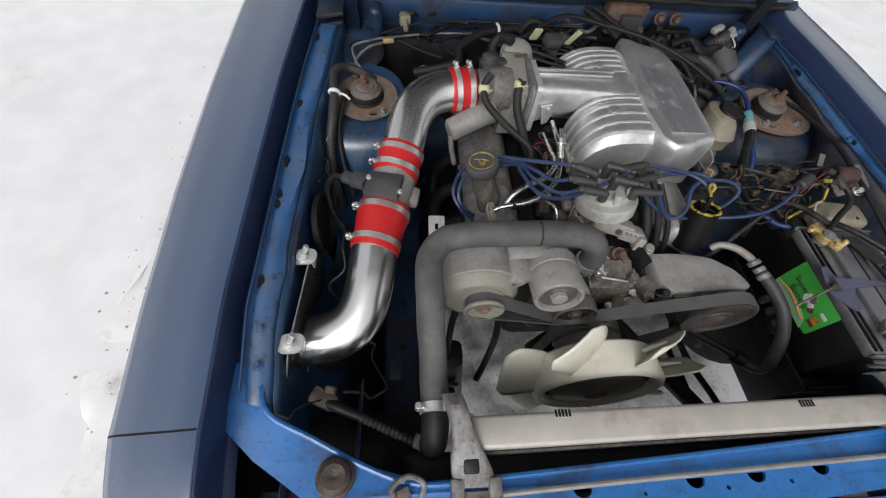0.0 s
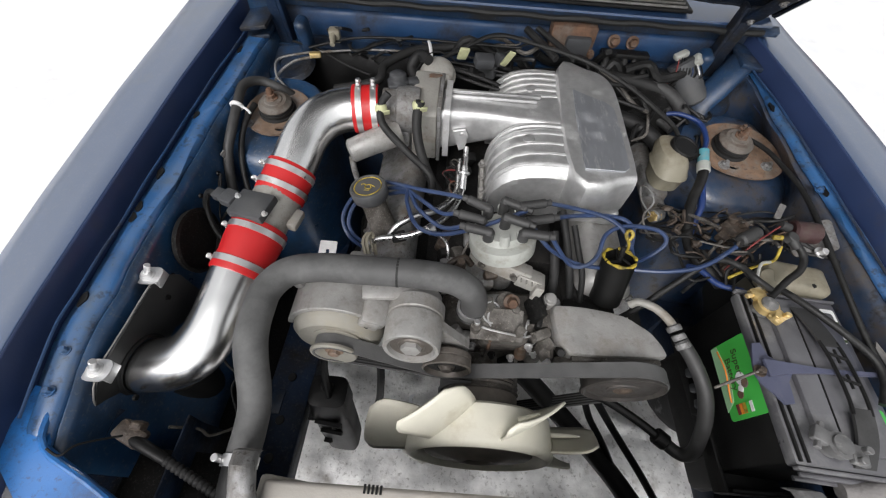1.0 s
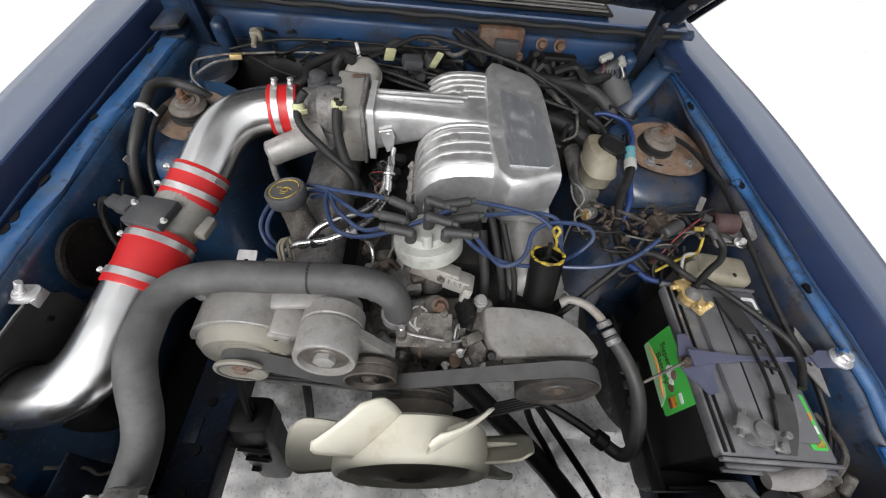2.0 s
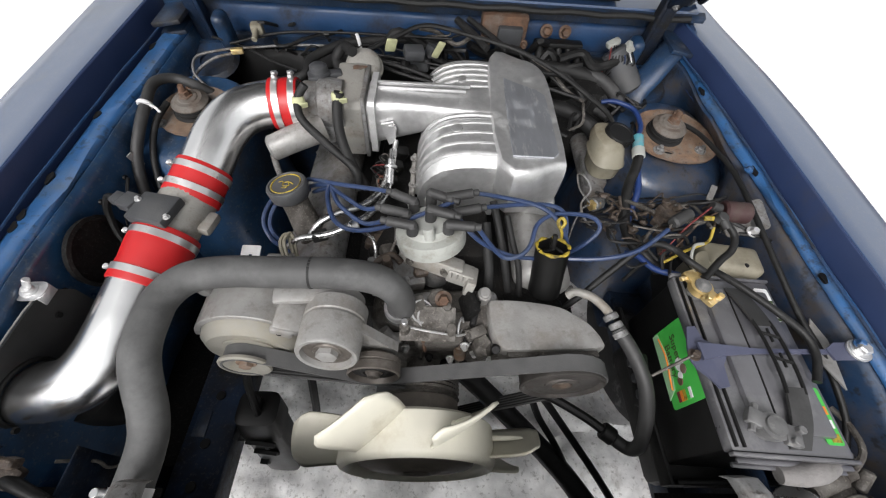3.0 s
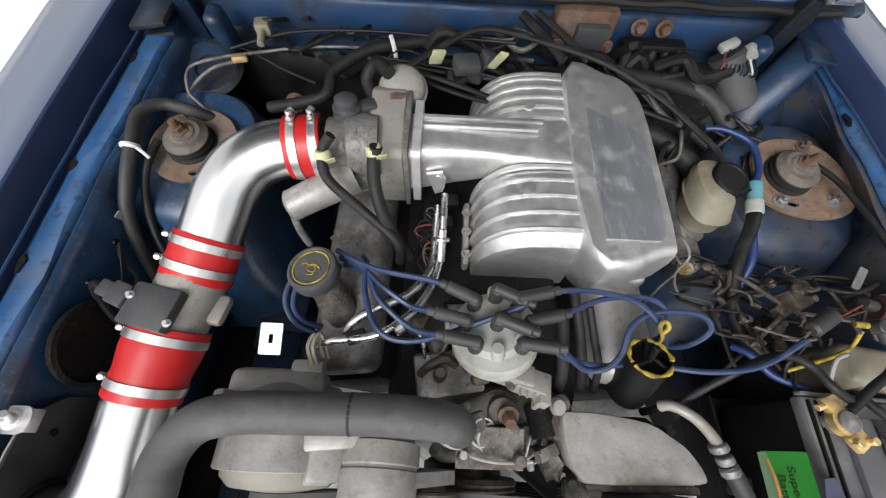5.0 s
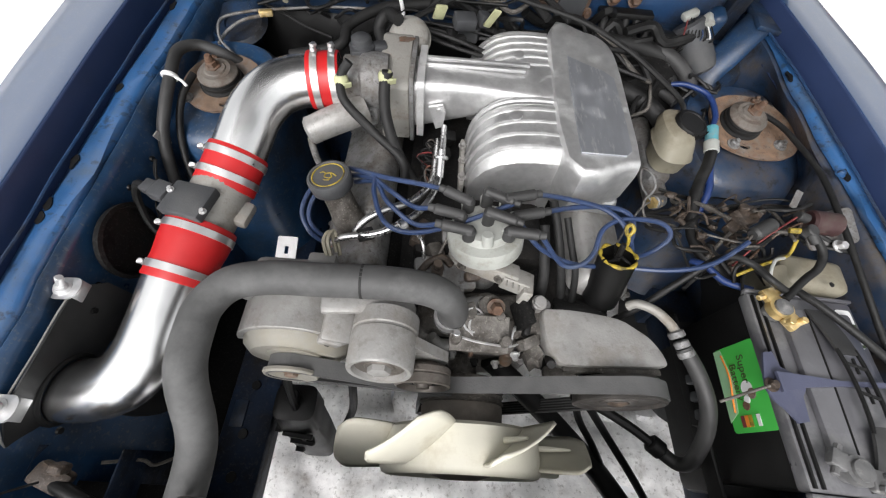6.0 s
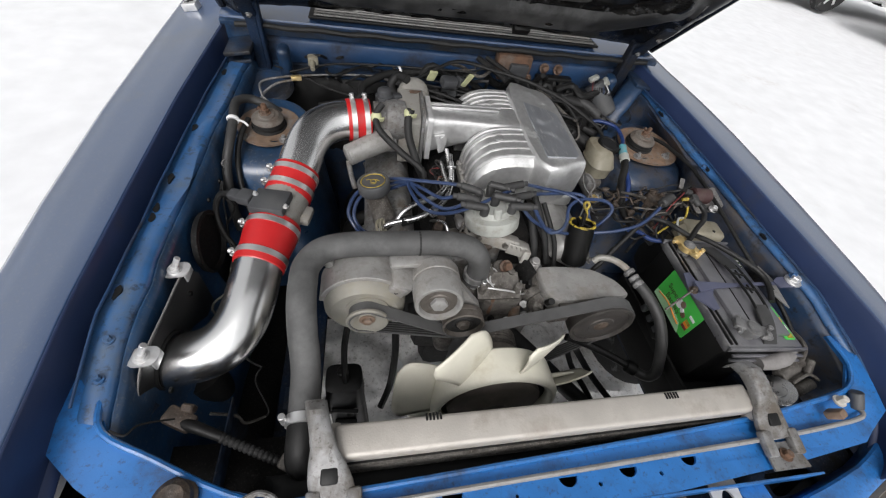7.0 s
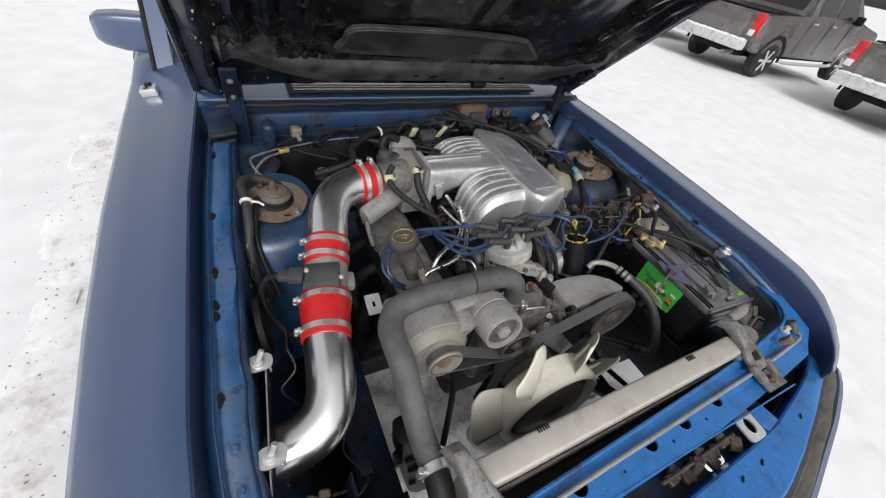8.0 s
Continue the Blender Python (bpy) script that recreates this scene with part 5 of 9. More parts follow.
# the plenum box along the right side
bm = B()
outline = [(0.142, 0.664), (0.258, 0.664), (0.274, 0.683), (0.276, 0.80), (0.276, 0.92), (0.270, 0.985), (0.250, 1.025), (0.215, 1.045), (0.142, 1.05)]
cx, cy = 0.21, 0.86
rows = []
for z, s in ((0.785, 0.90), (0.795, 0.955), (0.83, 0.99), (0.885, 1.0), (0.902, 0.99), (0.912, 0.972), (0.9165, 0.95), (0.9175, 0.92), (0.918, 0.5)):
    rows.append([(cx + (x - cx) * s, cy + (y - cy) * s, z + 0.012 * ((y - 0.675) / 0.4) * (z > 0.85) - 0.006) for x, y in (p.to_2d() for p in smooth_path([(*q, 0) for q in outline], 4, True))])
grid(bm, rows, True, True)
part("plenum_box", bm, "plenum", manifold)
bm = B()
plate = [(0.166, 0.684), (0.246, 0.684), (0.257, 0.695), (0.259, 0.80), (0.256, 0.885), (0.238, 0.905), (0.20, 0.925), (0.168, 0.945), (0.165, 0.85)]
prism(bm, plate, (0, 0, 0.9125), (1, 0, 0), (0, 1, 0.03), 0.003)
for v in bm.verts:
    v.co.z = 0.913 + 0.012 * ((v.co.y - 0.675) / 0.4) + (0.0015 if v.co.z > 0.914 + (v.co.y * 0.03) else -0.002)
part("cover_plate", bm, "scratched", manifold, "scratched grey cover plate")
for x, y in ((0.06, 0.775), (0.075, 0.965)):
    part("boss", lathe(B(), (x, y, 0.893), (-0.2, 0, 1), [(0, 0.013), (0.012, 0.012), (0.014, 0.004)], 16), "plenum", manifold)
bm = B()
box(bm, (0.235, 0.695, 0.778), (0.10, 0.05, 0.045), (0, 0, -6), 0.012, 3)
part("lower_leg", bm, "plenum", manifold)

# ---- throttle body, EGR spacer, idle valve ----
throttle = thing("throttle", (-0.2, 0.87, 0.8), "dusty cast aluminium throttle body with hoses", "throttle")
bm = B()
prism(bm, [(0.826, 0.775), (0.945, 0.80), (0.968, 0.925), (0.945, 0.936), (0.838, 0.912), (0.826, 0.900)], (-0.208, 0, 0), (0, 1, 0), (0, 0, 1), 0.060)
bmesh.ops.bevel(bm, geom=bm.edges[:], offset=0.004, segments=2, affect="EDGES", profile=0.5)
part("spacer", bm, "castmid", throttle, "stained pale spacer casting")
bm = B()
box(bm, (-0.1425, 0.885, 0.855), (0.009, 0.135, 0.155), bevel=0.002)
part("gasket_plate", bm, "castdirty", throttle)
bm = B()
lathe(bm, (-0.275, 0.862, 0.885), (1, 0.05, 0), [(0, 0.046), (0.03, 0.047), (0.035, 0.052), (0.06, 0.054), (0.085, 0.05)], 28)
box(bm, (-0.235, 0.865, 0.835), (0.05, 0.10, 0.05), bevel=0.012)
part("bore", bm, "castdirty", throttle)
# tall upper housing with a domed valve
bm = B()
EAX = Vector((0.06, -0.42, 0.90)).normalized()
EC = Vector((-0.158, 0.972, 0.922))
lathe(bm, EC - EAX * 0.03, EAX, [(-0.03, 0.03), (0.0, 0.038), (0.012, 0.038), (0.014, 0.0445), (0.020, 0.0445), (0.022, 0.041), (0.034, 0.039), (0.041, 0.033), (0.045, 0.02), (0.046, 0.001)], 36)
part("egr_valve", bm, "castmid", throttle, "dusty domed EGR valve")
bm = B()
lump(bm, (-0.162, 0.935, 0.9345), (0.016, 0.010, 0.0014), 0.6, 3, 2)
part("rust_patch", bm, "rust", throttle)
bm = B()
lathe(bm, (-0.245, 0.90, 0.915), (0, 0.1, 1), [(0, 0.024), (0.02, 0.025), (0.024, 0.02), (0.035, 0.019), (0.04, 0.012), (0.04, 0.001)], 20)
box(bm, (-0.218, 0.912, 0.925), (0.04, 0.024, 0.02), (0, 0, 20), 0.005)
box(bm, (-0.25, 0.885, 0.925), (0.03, 0.02, 0.026), (0, 0, 10), 0.004)
part("position_sensor", bm, "grey", throttle, "grey plastic sensor")
bm = B()
tube(bm, [(-0.335, 0.768, 0.835), (-0.29, 0.79, 0.846), (-0.235, 0.82, 0.855)], [0.027, 0.029, 0.031], 18, 5)
lathe(bm, (-0.345, 0.763, 0.833), (0.9, 0.4, 0.2), [(0, 0.02), (0.006, 0.0275), (0.02, 0.0275)], 18)
iac = part("idle_valve", bm, "castgrey", throttle, "pale cylindrical idle air valve")
bm = B()
tube(bm, [(-0.34, 0.76, 0.822), (-0.335, 0.745, 0.79), (-0.325, 0.735, 0.75)], 0.007, 10, 4)
part("spout", bm, "castdirty", iac)
for at in ((-0.268, 0.80, 0.93), (-0.186, 0.80, 0.945)):
    bm = B()
    lathe(bm, at, (0.05, -0.35, -1), [(-0.009, 0.0105), (-0.005, 0.0128), (0.002, 0.0138), (0.008, 0.0125), (0.012, 0.0105)], 14)
    box(bm, (at[0] + 0.012, at[1] - 0.008, at[2] - 0.004), (0.016, 0.003, 0.014), (20, 0, 25), 0.001, 1)
    single("hose_tape", bm, "paleyellow", "pale yellow tape round a vacuum hose joint", "tape", "yellow tape wraps")


# ---- hoses, cables and wires ----
def line(name, pts, r, m, label, category, group="", seg=8, sub=6):
    return single(name, tube(B(), pts, r, seg, sub), m, label, category, group)


VAC = [
    ([(-0.252, 0.815, 0.958), (-0.268, 0.802, 0.935), (-0.26, 0.77, 0.91), (-0.207, 0.739, 0.870), (-0.151, 0.702, 0.840), (-0.146, 0.684, 0.800)], 0.0085),
    ([(-0.182, 0.80, 0.955), (-0.188, 0.79, 0.93), (-0.186, 0.765, 0.90), (-0.173, 0.733, 0.870), (-0.155, 0.715, 0.83), (-0.13, 0.70, 0.79)], 0.0105),
    ([(-0.18, 0.97, 0.95), (-0.205, 1.0, 0.945), (-0.225, 0.99, 0.92), (-0.21, 0.96, 0.90)], 0.012),
]
for pts, r in VAC:
    line("vacuum_hose", pts, r, "rubber", "dusty black vacuum hose at the throttle body", "hose", "vacuum hoses", 10)
line("heater_hose", [(-0.43, 0.99, 0.84), (-0.318, 0.997, 0.868), (-0.302, 1.05, 0.885), (-0.234, 1.10, 0.90), (-0.155, 1.128, 0.90), (-0.072, 1.15, 0.90), (0.05, 1.155, 0.89)], 0.0115, "rubber", "thick black heater hose along the firewall", "hose", "", 12)
line("throttle_cable", [(-0.16, 1.00, 0.935), (-0.09, 1.055, 0.948), (-0.014, 1.085, 0.965), (0.105, 1.074, 0.95), (0.212, 1.039, 0.94), (0.304, 0.975, 0.925), (0.372, 0.928, 0.90), (0.43, 0.905, 0.868), (0.46, 0.90, 0.83)], 0.0055, "loom", "black throttle cable arching over the plenum", "cable")
line("cable_sheath", [(0.06, 1.15, 0.955), (0.10, 1.10, 0.945), (0.135, 1.05, 0.935)], 0.009, "rubber", "short thick black cable sheath", "cable", "firewall sheaths")
line("cable_sheath", [(0.09, 1.16, 0.955), (0.15, 1.10, 0.94), (0.185, 1.06, 0.93)], 0.007, "rubber", "short black cable sheath", "cable", "firewall sheaths")

# ---- polished intake tube with red couplers ----
intake = thing("air_intake_tube", (-0.5, 0.5, 0.65), "polished aluminium intake tube with red silicone couplers", "intake tube")
R = 0.0495
UPPER = [(-0.285, 0.858, 0.886), (-0.335, 0.850, 0.886), (-0.375, 0.838, 0.885), (-0.412, 0.812, 0.879), (-0.438, 0.772, 0.864), (-0.452, 0.725, 0.843), (-0.464, 0.680, 0.822), (-0.476, 0.640, 0.805)]
LOWER = [(-0.512, 0.500, 0.775), (-0.518, 0.455, 0.764), (-0.522, 0.415, 0.754), (-0.527, 0.375, 0.744), (-0.538, 0.335, 0.731), (-0.560, 0.302, 0.718), (-0.594, 0.286, 0.706), (-0.63, 0.282, 0.698), (-0.67, 0.280, 0.69), (-0.71, 0.279, 0.682)]
part("upper_tube", tube(B(), UPPER, R, 36, 6), "polish", intake)
part("lower_tube", tube(B(), LOWER, R, 36, 6), "polish", intake)


def coupler(a, b, ra, rb, clamps):
    a, b = Vector(a), Vector(b)
    ax, n = (b - a).normalized(), (b - a).length
    bm = B()
    lathe(bm, a, ax, [(0, ra - 0.004), (0.0, ra), (0.003, ra + 0.001), (n * 0.35, ra), (n * 0.65, rb), (n - 0.003, rb + 0.001), (n, rb), (n, rb - 0.004)], 40)
    cp = part("coupler", bm, "red", intake, "red silicone coupler hose")
    for t, screw in clamps:
        c = a + ax * n * t
        r = (ra if t < 0.5 else rb) + 0.0012
        bm = B()
        lathe(bm, c - ax * 0.0065, ax, [(0, r - 0.001), (0.0, r + 0.0012), (0.013, r + 0.0012), (0.013, r - 0.001)], 40)
        clamp = part("hose_clamp", bm, "band", cp, "stainless band clamp")
        s = Vector(screw)
        s = (s - ax * s.dot(ax)).normalized()
        side = ax.cross(s)
        bm = B()
        rod(bm, c + s * (r + 0.006) - side * 0.012, c + s * (r + 0.006) + side * 0.012, 0.0042, 10)
        rod(bm, c + s * (r + 0.006) + side * 0.012, c + s * (r + 0.006) + side * 0.018, 0.006, 6)
        rod(bm, c + s * (r - 0.002), c + s * (r + 0.014), 0.0055, 10)
        part("clamp_screw", bm, "band", cp)


coupler((-0.285, 0.858, 0.886), (-0.343, 0.849, 0.886), 0.053, 0.053, ((0.18, (0, 0.25, 1)), (0.74, (0, 0.25, 1))))
coupler((-0.459, 0.698, 0.83), (-0.478, 0.632, 0.802), 0.0525, 0.0525, ((0.2, (-1, 0.1, 0.35)), (0.72, (-1, 0.1, 0.35))))
coupler((-0.497, 0.557, 0.787), (-0.519, 0.452, 0.763), 0.057, 0.0525, ((0.16, (-1, 0.1, 0.3)), (0.82, (-1, 0.1, 0.3))))

# ---- mass airflow meter between the couplers ----
maf = thing("airflow_meter", (-0.49, 0.6, 0.75), "cast grey airflow meter with a black plug-in module", "sensor")
bm = B()
tube(bm, [(-0.472, 0.652, 0.81), (-0.486, 0.60, 0.798), (-0.499, 0.55, 0.786)], 0.0505, 32, 6)
box(bm, (-0.435, 0.588, 0.785), (0.03, 0.05, 0.024), (0, 10, -10), 0.008)
part("housing", bm, "castmid", maf)
bm = B()
box(bm, (-0.498, 0.570, 0.843), (0.076, 0.064, 0.02), (2, -3, -12), 0.004)
module = part("module", bm, "grey", maf, "black electronics module")
bm = B()
box(bm, (-0.552, 0.588, 0.84), (0.034, 0.036, 0.022), (2, -3, -20), 0.005)
box(bm, (-0.578, 0.597, 0.838), (0.024, 0.026, 0.018), (2, -3, -20), 0.004)
part("connector", bm, "grey", maf)
for x, y in ((-0.462, 0.545), (-0.53, 0.585)):
    part("screw", hexbolt(B(), (x, y, 0.852), (0.05, 0, 1), 0.004, 0.006), "zinc", module)
line("sensor_cable", [(-0.585, 0.598, 0.838), (-0.612, 0.608, 0.828), (-0.63, 0.60, 0.79), (-0.622, 0.575, 0.745), (-0.59, 0.55, 0.69), (-0.56, 0.53, 0.66)], 0.007, "loom", "black cable from the airflow meter plug", "cable")

# ---- heat shield plate round the intake mouth ----
shield = thing("heat_shield", (-0.64, 0.3, 0.5), "dark sheet metal heat shield with two bright brackets", "shield")


def swing(bm):
    """Lean the plate towards the engine and turn its front end nearer the wing."""
    for v in bm.verts:
        v.co.x += 0.07 * (v.co.z - 0.79) - 0.010 - 0.085 * (0.42 - v.co.y)


bm = B()
out = [(0.20, 0.50), (0.175, 0.64), (0.18, 0.735), (0.235, 0.785), (0.40, 0.80), (0.43, 0.785), (0.45, 0.75), (0.46, 0.65), (0.46, 0.50)]
prism(bm, out, (-0.632, 0, 0), (0, 1, 0), (0, 0, 1), 0.003, [disc(0.281, 0.696, 0.054, 28)])
swing(bm)
part("plate", bm, "sheet", shield)
bm = B()
tube(bm, [(-0.630, y, z) for y, z in disc(0.281, 0.696, 0.0545, 24)], 0.005, 8, 1, closed=True)
swing(bm)
part("rubber_trim", bm, "rubber", shield)
bm = B()
tube(bm, [(-0.6305, y, z + 0.001) for y, z in ((0.178, 0.70), (0.19, 0.742), (0.235, 0.787), (0.32, 0.796), (0.40, 0.802), (0.43, 0.786))], 0.0015, 8, 3)
swing(bm)
part("edge", bm, "castgrey", shield, "bright bare metal top edge")
for y, z in ((0.415, 0.803), (0.240, 0.796)):
    bm = B()
    prism(bm, rounded(-0.678, y - 0.018, -0.630, y + 0.018, 0.015), (0, 0, z), (1, 0, 0.10), (0, 1, 0), 0.003)
    bm.transform(Matrix.Translation((0, 0, 0.064)))
    ear = part("bracket", bm, "zinc", shield, "bright zinc bracket")
    bm = B()
    lathe(bm, (-0.654, y, z + 0.0015), (0.1, 0, 1), [(0, 0.013), (0.003, 0.013), (0.004, 0.009), (0.010, 0.008), (0.011, 0.002)], 16)
    rod(bm, (-0.654, y, z + 0.006), (-0.642, y + 0.006, z + 0.03), 0.0055, 10)
    part("bolt", bm, "zinc", ear)
    bm = B()
    box(bm, (-0.634, y, z - 0.008), (0.004, 0.03, 0.022), bevel=0.001)
    part("fold", bm, "zinc", ear)
# dark filter behind the shield
bm = B()
lathe(bm, (-0.648, 0.30, 0.69), (-0.02, 0, -1), [(0.10, 0.045), (0.28, 0.05)], 24)
part("filter", bm, "rubber", shield)

# ---- upper radiator hose ----
hose = thing("radiator_hose", (-0.4, 0.25, 0.7), "thick dusty grey rubber upper radiator hose", "hose")
HOSE = [(-0.045, 0.428, 0.735), (-0.038, 0.428, 0.775), (-0.05, 0.432, 0.82), (-0.085, 0.436, 0.848), (-0.15, 0.438, 0.856), (-0.24, 0.436, 0.856), (-0.32, 0.434, 0.856), (-0.375, 0.420, 0.855), (-0.402, 0.385, 0.852), (-0.406, 0.345, 0.848), (-0.405, 0.31, 0.842), (-0.404, 0.285, 0.826), (-0.403, 0.262, 0.800), (-0.400, 0.24, 0.777), (-0.398, 0.212, 0.755), (-0.398, 0.185, 0.745), (-0.397, 0.158, 0.743), (-0.397, 0.128, 0.742)]
part("hose", tube(B(), HOSE, 0.0262, 22, 6), "hose", hose)
for c, ax in (((-0.1805, 0.4375, 0.8562), (-1, -0.02, 0)),):
    bm = B()
    lathe(bm, c, ax, [(0, 0.0256), (0.0, 0.0267), (0.004, 0.0267), (0.004, 0.0256)], 24)
    part("seam", bm, "rubber", hose)
for c, ax in (((-0.397, 0.142, 0.743), (0.0, -1, 0)), ((-0.042, 0.428, 0.765), (0, 0, -1))):
    bm = B()
    lathe(bm, c, ax, [(0, 0.0262), (0.0, 0.0281), (0.017, 0.0281), (0.017, 0.0262)], 28)
    clamp = part("hose_clamp", bm, "band", hose, "stainless band clamp")
    bm = B()
    cc = Vector(c) + Vector(ax).normalized() * 0.007
    o = Vector((-0.030, 0, 0.012)) if c[0] < -0.3 else Vector((0.012, -0.034, 0))
    rod(bm, cc + o + Vector((0, 0, -0.016)), cc + o + Vector((0, 0, 0.016)), 0.006, 10)
    part("screw", bm, "band", clamp)

# ---- radiator ----
rad = thing("radiator", (0.06, 0.09, 0.3), "radiator with a pale dusty top tank", "radiator")
bm = B()
box(bm, (0.06, 0.093, 0.762), (0.80, 0.052, 0.036), (0, 0, 0.8), 0.007, 3)
part("top_tank", bm, "radiator", rad)
bm = B()
box(bm, (0.06, 0.088, 0.53), (0.79, 0.045, 0.42), (0, 0, 0.8), 0.003)
core = part("core", bm, "dark", rad, "dark finned core")
for k in range(12):
    bm = B()
    box(bm, (0.06, 0.0645, 0.737 - 0.0075 * k), (0.78, 0.005, 0.0026), (0, 0, 0.8), 0.0008, 1)
    part("fin", bm, "grimy", core)
for side in (-1, 1):
    bm = B()
    box(bm, (0.06 + side * 0.4, 0.09, 0.55), (0.02, 0.06, 0.44), (0, 0, 0.8), 0.006)
    part("side_tank", bm, "radiator", rad)
# Black strip added so the gap behind the rail stays dark.
bm = B()
grid(bm, [[(x, y, z + 0.004 * noise.noise((x * 9, y * 30, 2))) for y, z in ((0.066, 0.690), (0.05, 0.684), (0.02, 0.688), (-0.005, 0.70))] for x in np.linspace(-0.455, 0.60, 30)])
solid(part("gap_shade_strip", bm, "pad", rad, "black strip added to darken the gap between radiator and rail"), 0.004)
for x in (-0.178, 0.285):
    for k in range(5):
        bm = B()
        box(bm, (x - 0.012 + 0.006 * k, 0.112, 0.7805), (0.0035, 0.012, 0.0025), bevel=0.0005, seg=1)
        part("stamped_mark", bm, "batt", rad)
bm = B()
tube(bm, [(-0.397, 0.14, 0.743), (-0.397, 0.118, 0.740), (-0.398, 0.095, 0.730), (-0.40, 0.082, 0.71), (-0.40, 0.08, 0.68)], 0.0248, 20, 5)
part("hose_neck", bm, "black", rad)
bm = B()
lathe(bm, (0.600, 0.115, 0.705), (-0.5, 0.25, 1), [(0, 0.026), (0.012, 0.026), (0.014, 0.036), (0.02, 0.038), (0.026, 0.036), (0.028, 0.02), (0.032, 0.018), (0.033, 0.001)], 28)
part("filler_cap", bm, "chrome", rad, "shiny radiator cap")
bm = B()
tube(bm, [(0.45, 0.10, 0.74), (0.53, 0.105, 0.725), (0.605, 0.112, 0.700)], 0.020, 14, 4)
part("filler_neck", bm, "radiator", rad)


# hold-down brackets that clasp the tank
def hold_down(x0, lean, dy):
    root = thing("radiator_bracket", (x0, 0.04, 0.75), "grey cast bracket clasping the radiator to the rail", "bracket", "radiator brackets")
    bm = B()
    rows = []
    for y, z, w, h in ((0.135, 0.775, 0.020, 0.012), (0.13, 0.795, 0.022, 0.016), (0.11, 0.804, 0.022, 0.02), (0.085, 0.800, 0.022, 0.02), (0.06, 0.789, 0.026, 0.018), (0.04, 0.778, 0.036, 0.014), (0.02, 0.769, 0.042, 0.012), (-0.005, 0.761, 0.043, 0.01)):
        x = x0 + lean * (0.08 - y)
        w, h = w * 0.8, h * 0.85
        rows.append([(x + w * math.copysign(abs(math.cos(a)) ** 0.6, math.cos(a)), y + dy, z + h * math.copysign(abs(math.sin(a)) ** 0.6, math.sin(a))) for a in (2 * math.pi * k / 20 for k in range(20))])
    grid(bm, rows, True, True)
    part("arm", bm, "castdirty", root)
    bm = B()
    box(bm, (x0 + lean * 0.055, 0.025 + dy, 0.7795), (0.026, 0.024, 0.010), (18, 0, 0), 0.004)
    part("window", bm, "batt", root, "dark square opening")
    for sx in (-1, 1):
        bm = B()
        box(bm, (x0 + lean * 0.085 + sx * 0.03, -0.012 + dy, 0.764), (0.022, 0.045, 0.016), (12, 0, 0), 0.005)
        part("foot", bm, "castdirty", root)
    bm = B()
    prism(bm, [(-0.04, -0.045), (0.04, -0.045), (0.035, 0.0), (-0.035, 0.0)], (x0 + lean * 0.10, -0.01 + dy, 0.752), (1, 0, 0), (0, 1, 0), 0.004)
    part("tab", bm, "castdirty", root)
    part("bolt", hexbolt(B(), (x0 + lean * 0.1, -0.032 + dy, 0.756), (0, 0, 1), 0.008, 0.01), "rust", root)
    return root


hold_down(-0.358, 0.25, 0.015)
hold_down(0.468, 0.10, 0.028)

# hood prop rod lying along the rail
line("prop_rod", [(-0.30, -0.001, 0.756), (-0.1, 0.007, 0.756), (0.2, 0.017, 0.756), (0.5, 0.027, 0.759), (0.62, 0.034, 0.764), (0.672, 0.038, 0.768), (0.70, 0.045, 0.770), (0.705, 0.062, 0.77)], 0.0045, "castgrey", "thin grey steel hood prop rod lying on the rail", "rod")
clip = thing("rod_clip", (0.65, 0.05, 0.765), "small rusty clip and bolt on the blue rail", "clip")
bm = B()
box(bm, (0.62, 0.05, 0.782), (0.022, 0.016, 0.03), (20, 0, 20), 0.004)
part("clip", bm, "tanplate", clip)
part("bolt", hexbolt(B(), (0.65, 0.072, 0.782), (0, 0, 1), 0.008, 0.014), "zinc", clip)
part("grommet", rod(B(), (0.705, 0.06, 0.765), (0.70, 0.085, 0.79), 0.012), "grey", clip)

# hood latch on the nose
latch = thing("hood_latch", (0.36, -0.045, 0.66), "zinc hood latch plate with a round striker hole", "latch")
bm = B()
prism(bm, rounded(0.325, -0.09, 0.385, -0.02, 0.012), (0, 0, 0.708), (1, 0, 0), (0, 1, 0.1), 0.005, [disc(0.356, -0.058, 0.013, 16, 0.018)])
part("plate", bm, "zinc", latch)
bm = B()
box(bm, (0.425, -0.06, 0.692), (0.06, 0.05, 0.02), (0, 0, 8), 0.006)
part("release_box", bm, "rail", latch)
bm = B()
for k in range(9):
    box(bm, (0.08 + 0.028 * k, -0.062 + 0.012 * math.sin(k * 2.1), 0.675 + 0.008 * math.cos(k * 1.7)), (0.03, 0.022 + 0.008 * (k % 3), 0.014), (12 * math.sin(k), 15 * math.cos(k), 40 * k), 0.003, 1)
rod(bm, (0.05, -0.06, 0.69), (0.31, -0.055, 0.692), 0.004, 8)
rod(bm, (0.16, -0.075, 0.66), (0.165, -0.06, 0.70), 0.012, 12)
part("mechanism", bm, "oilbrown", latch, "greasy latch levers and cable")

# ---- cooling fan ----
fan = thing("cooling_fan", (0.0, 0.22, 0.565), "cream nylon engine cooling fan with a wide hub ring", "fan")


def tilt_up(m):
    """Lean the fan back a little, as the engine sits in the car."""
    m.transform(Matrix.Translation((0, 0.19, 0.565)) @ Matrix.Rotation(radians(-3), 4, "X") @ Matrix.Translation((0, -0.19, -0.565)))


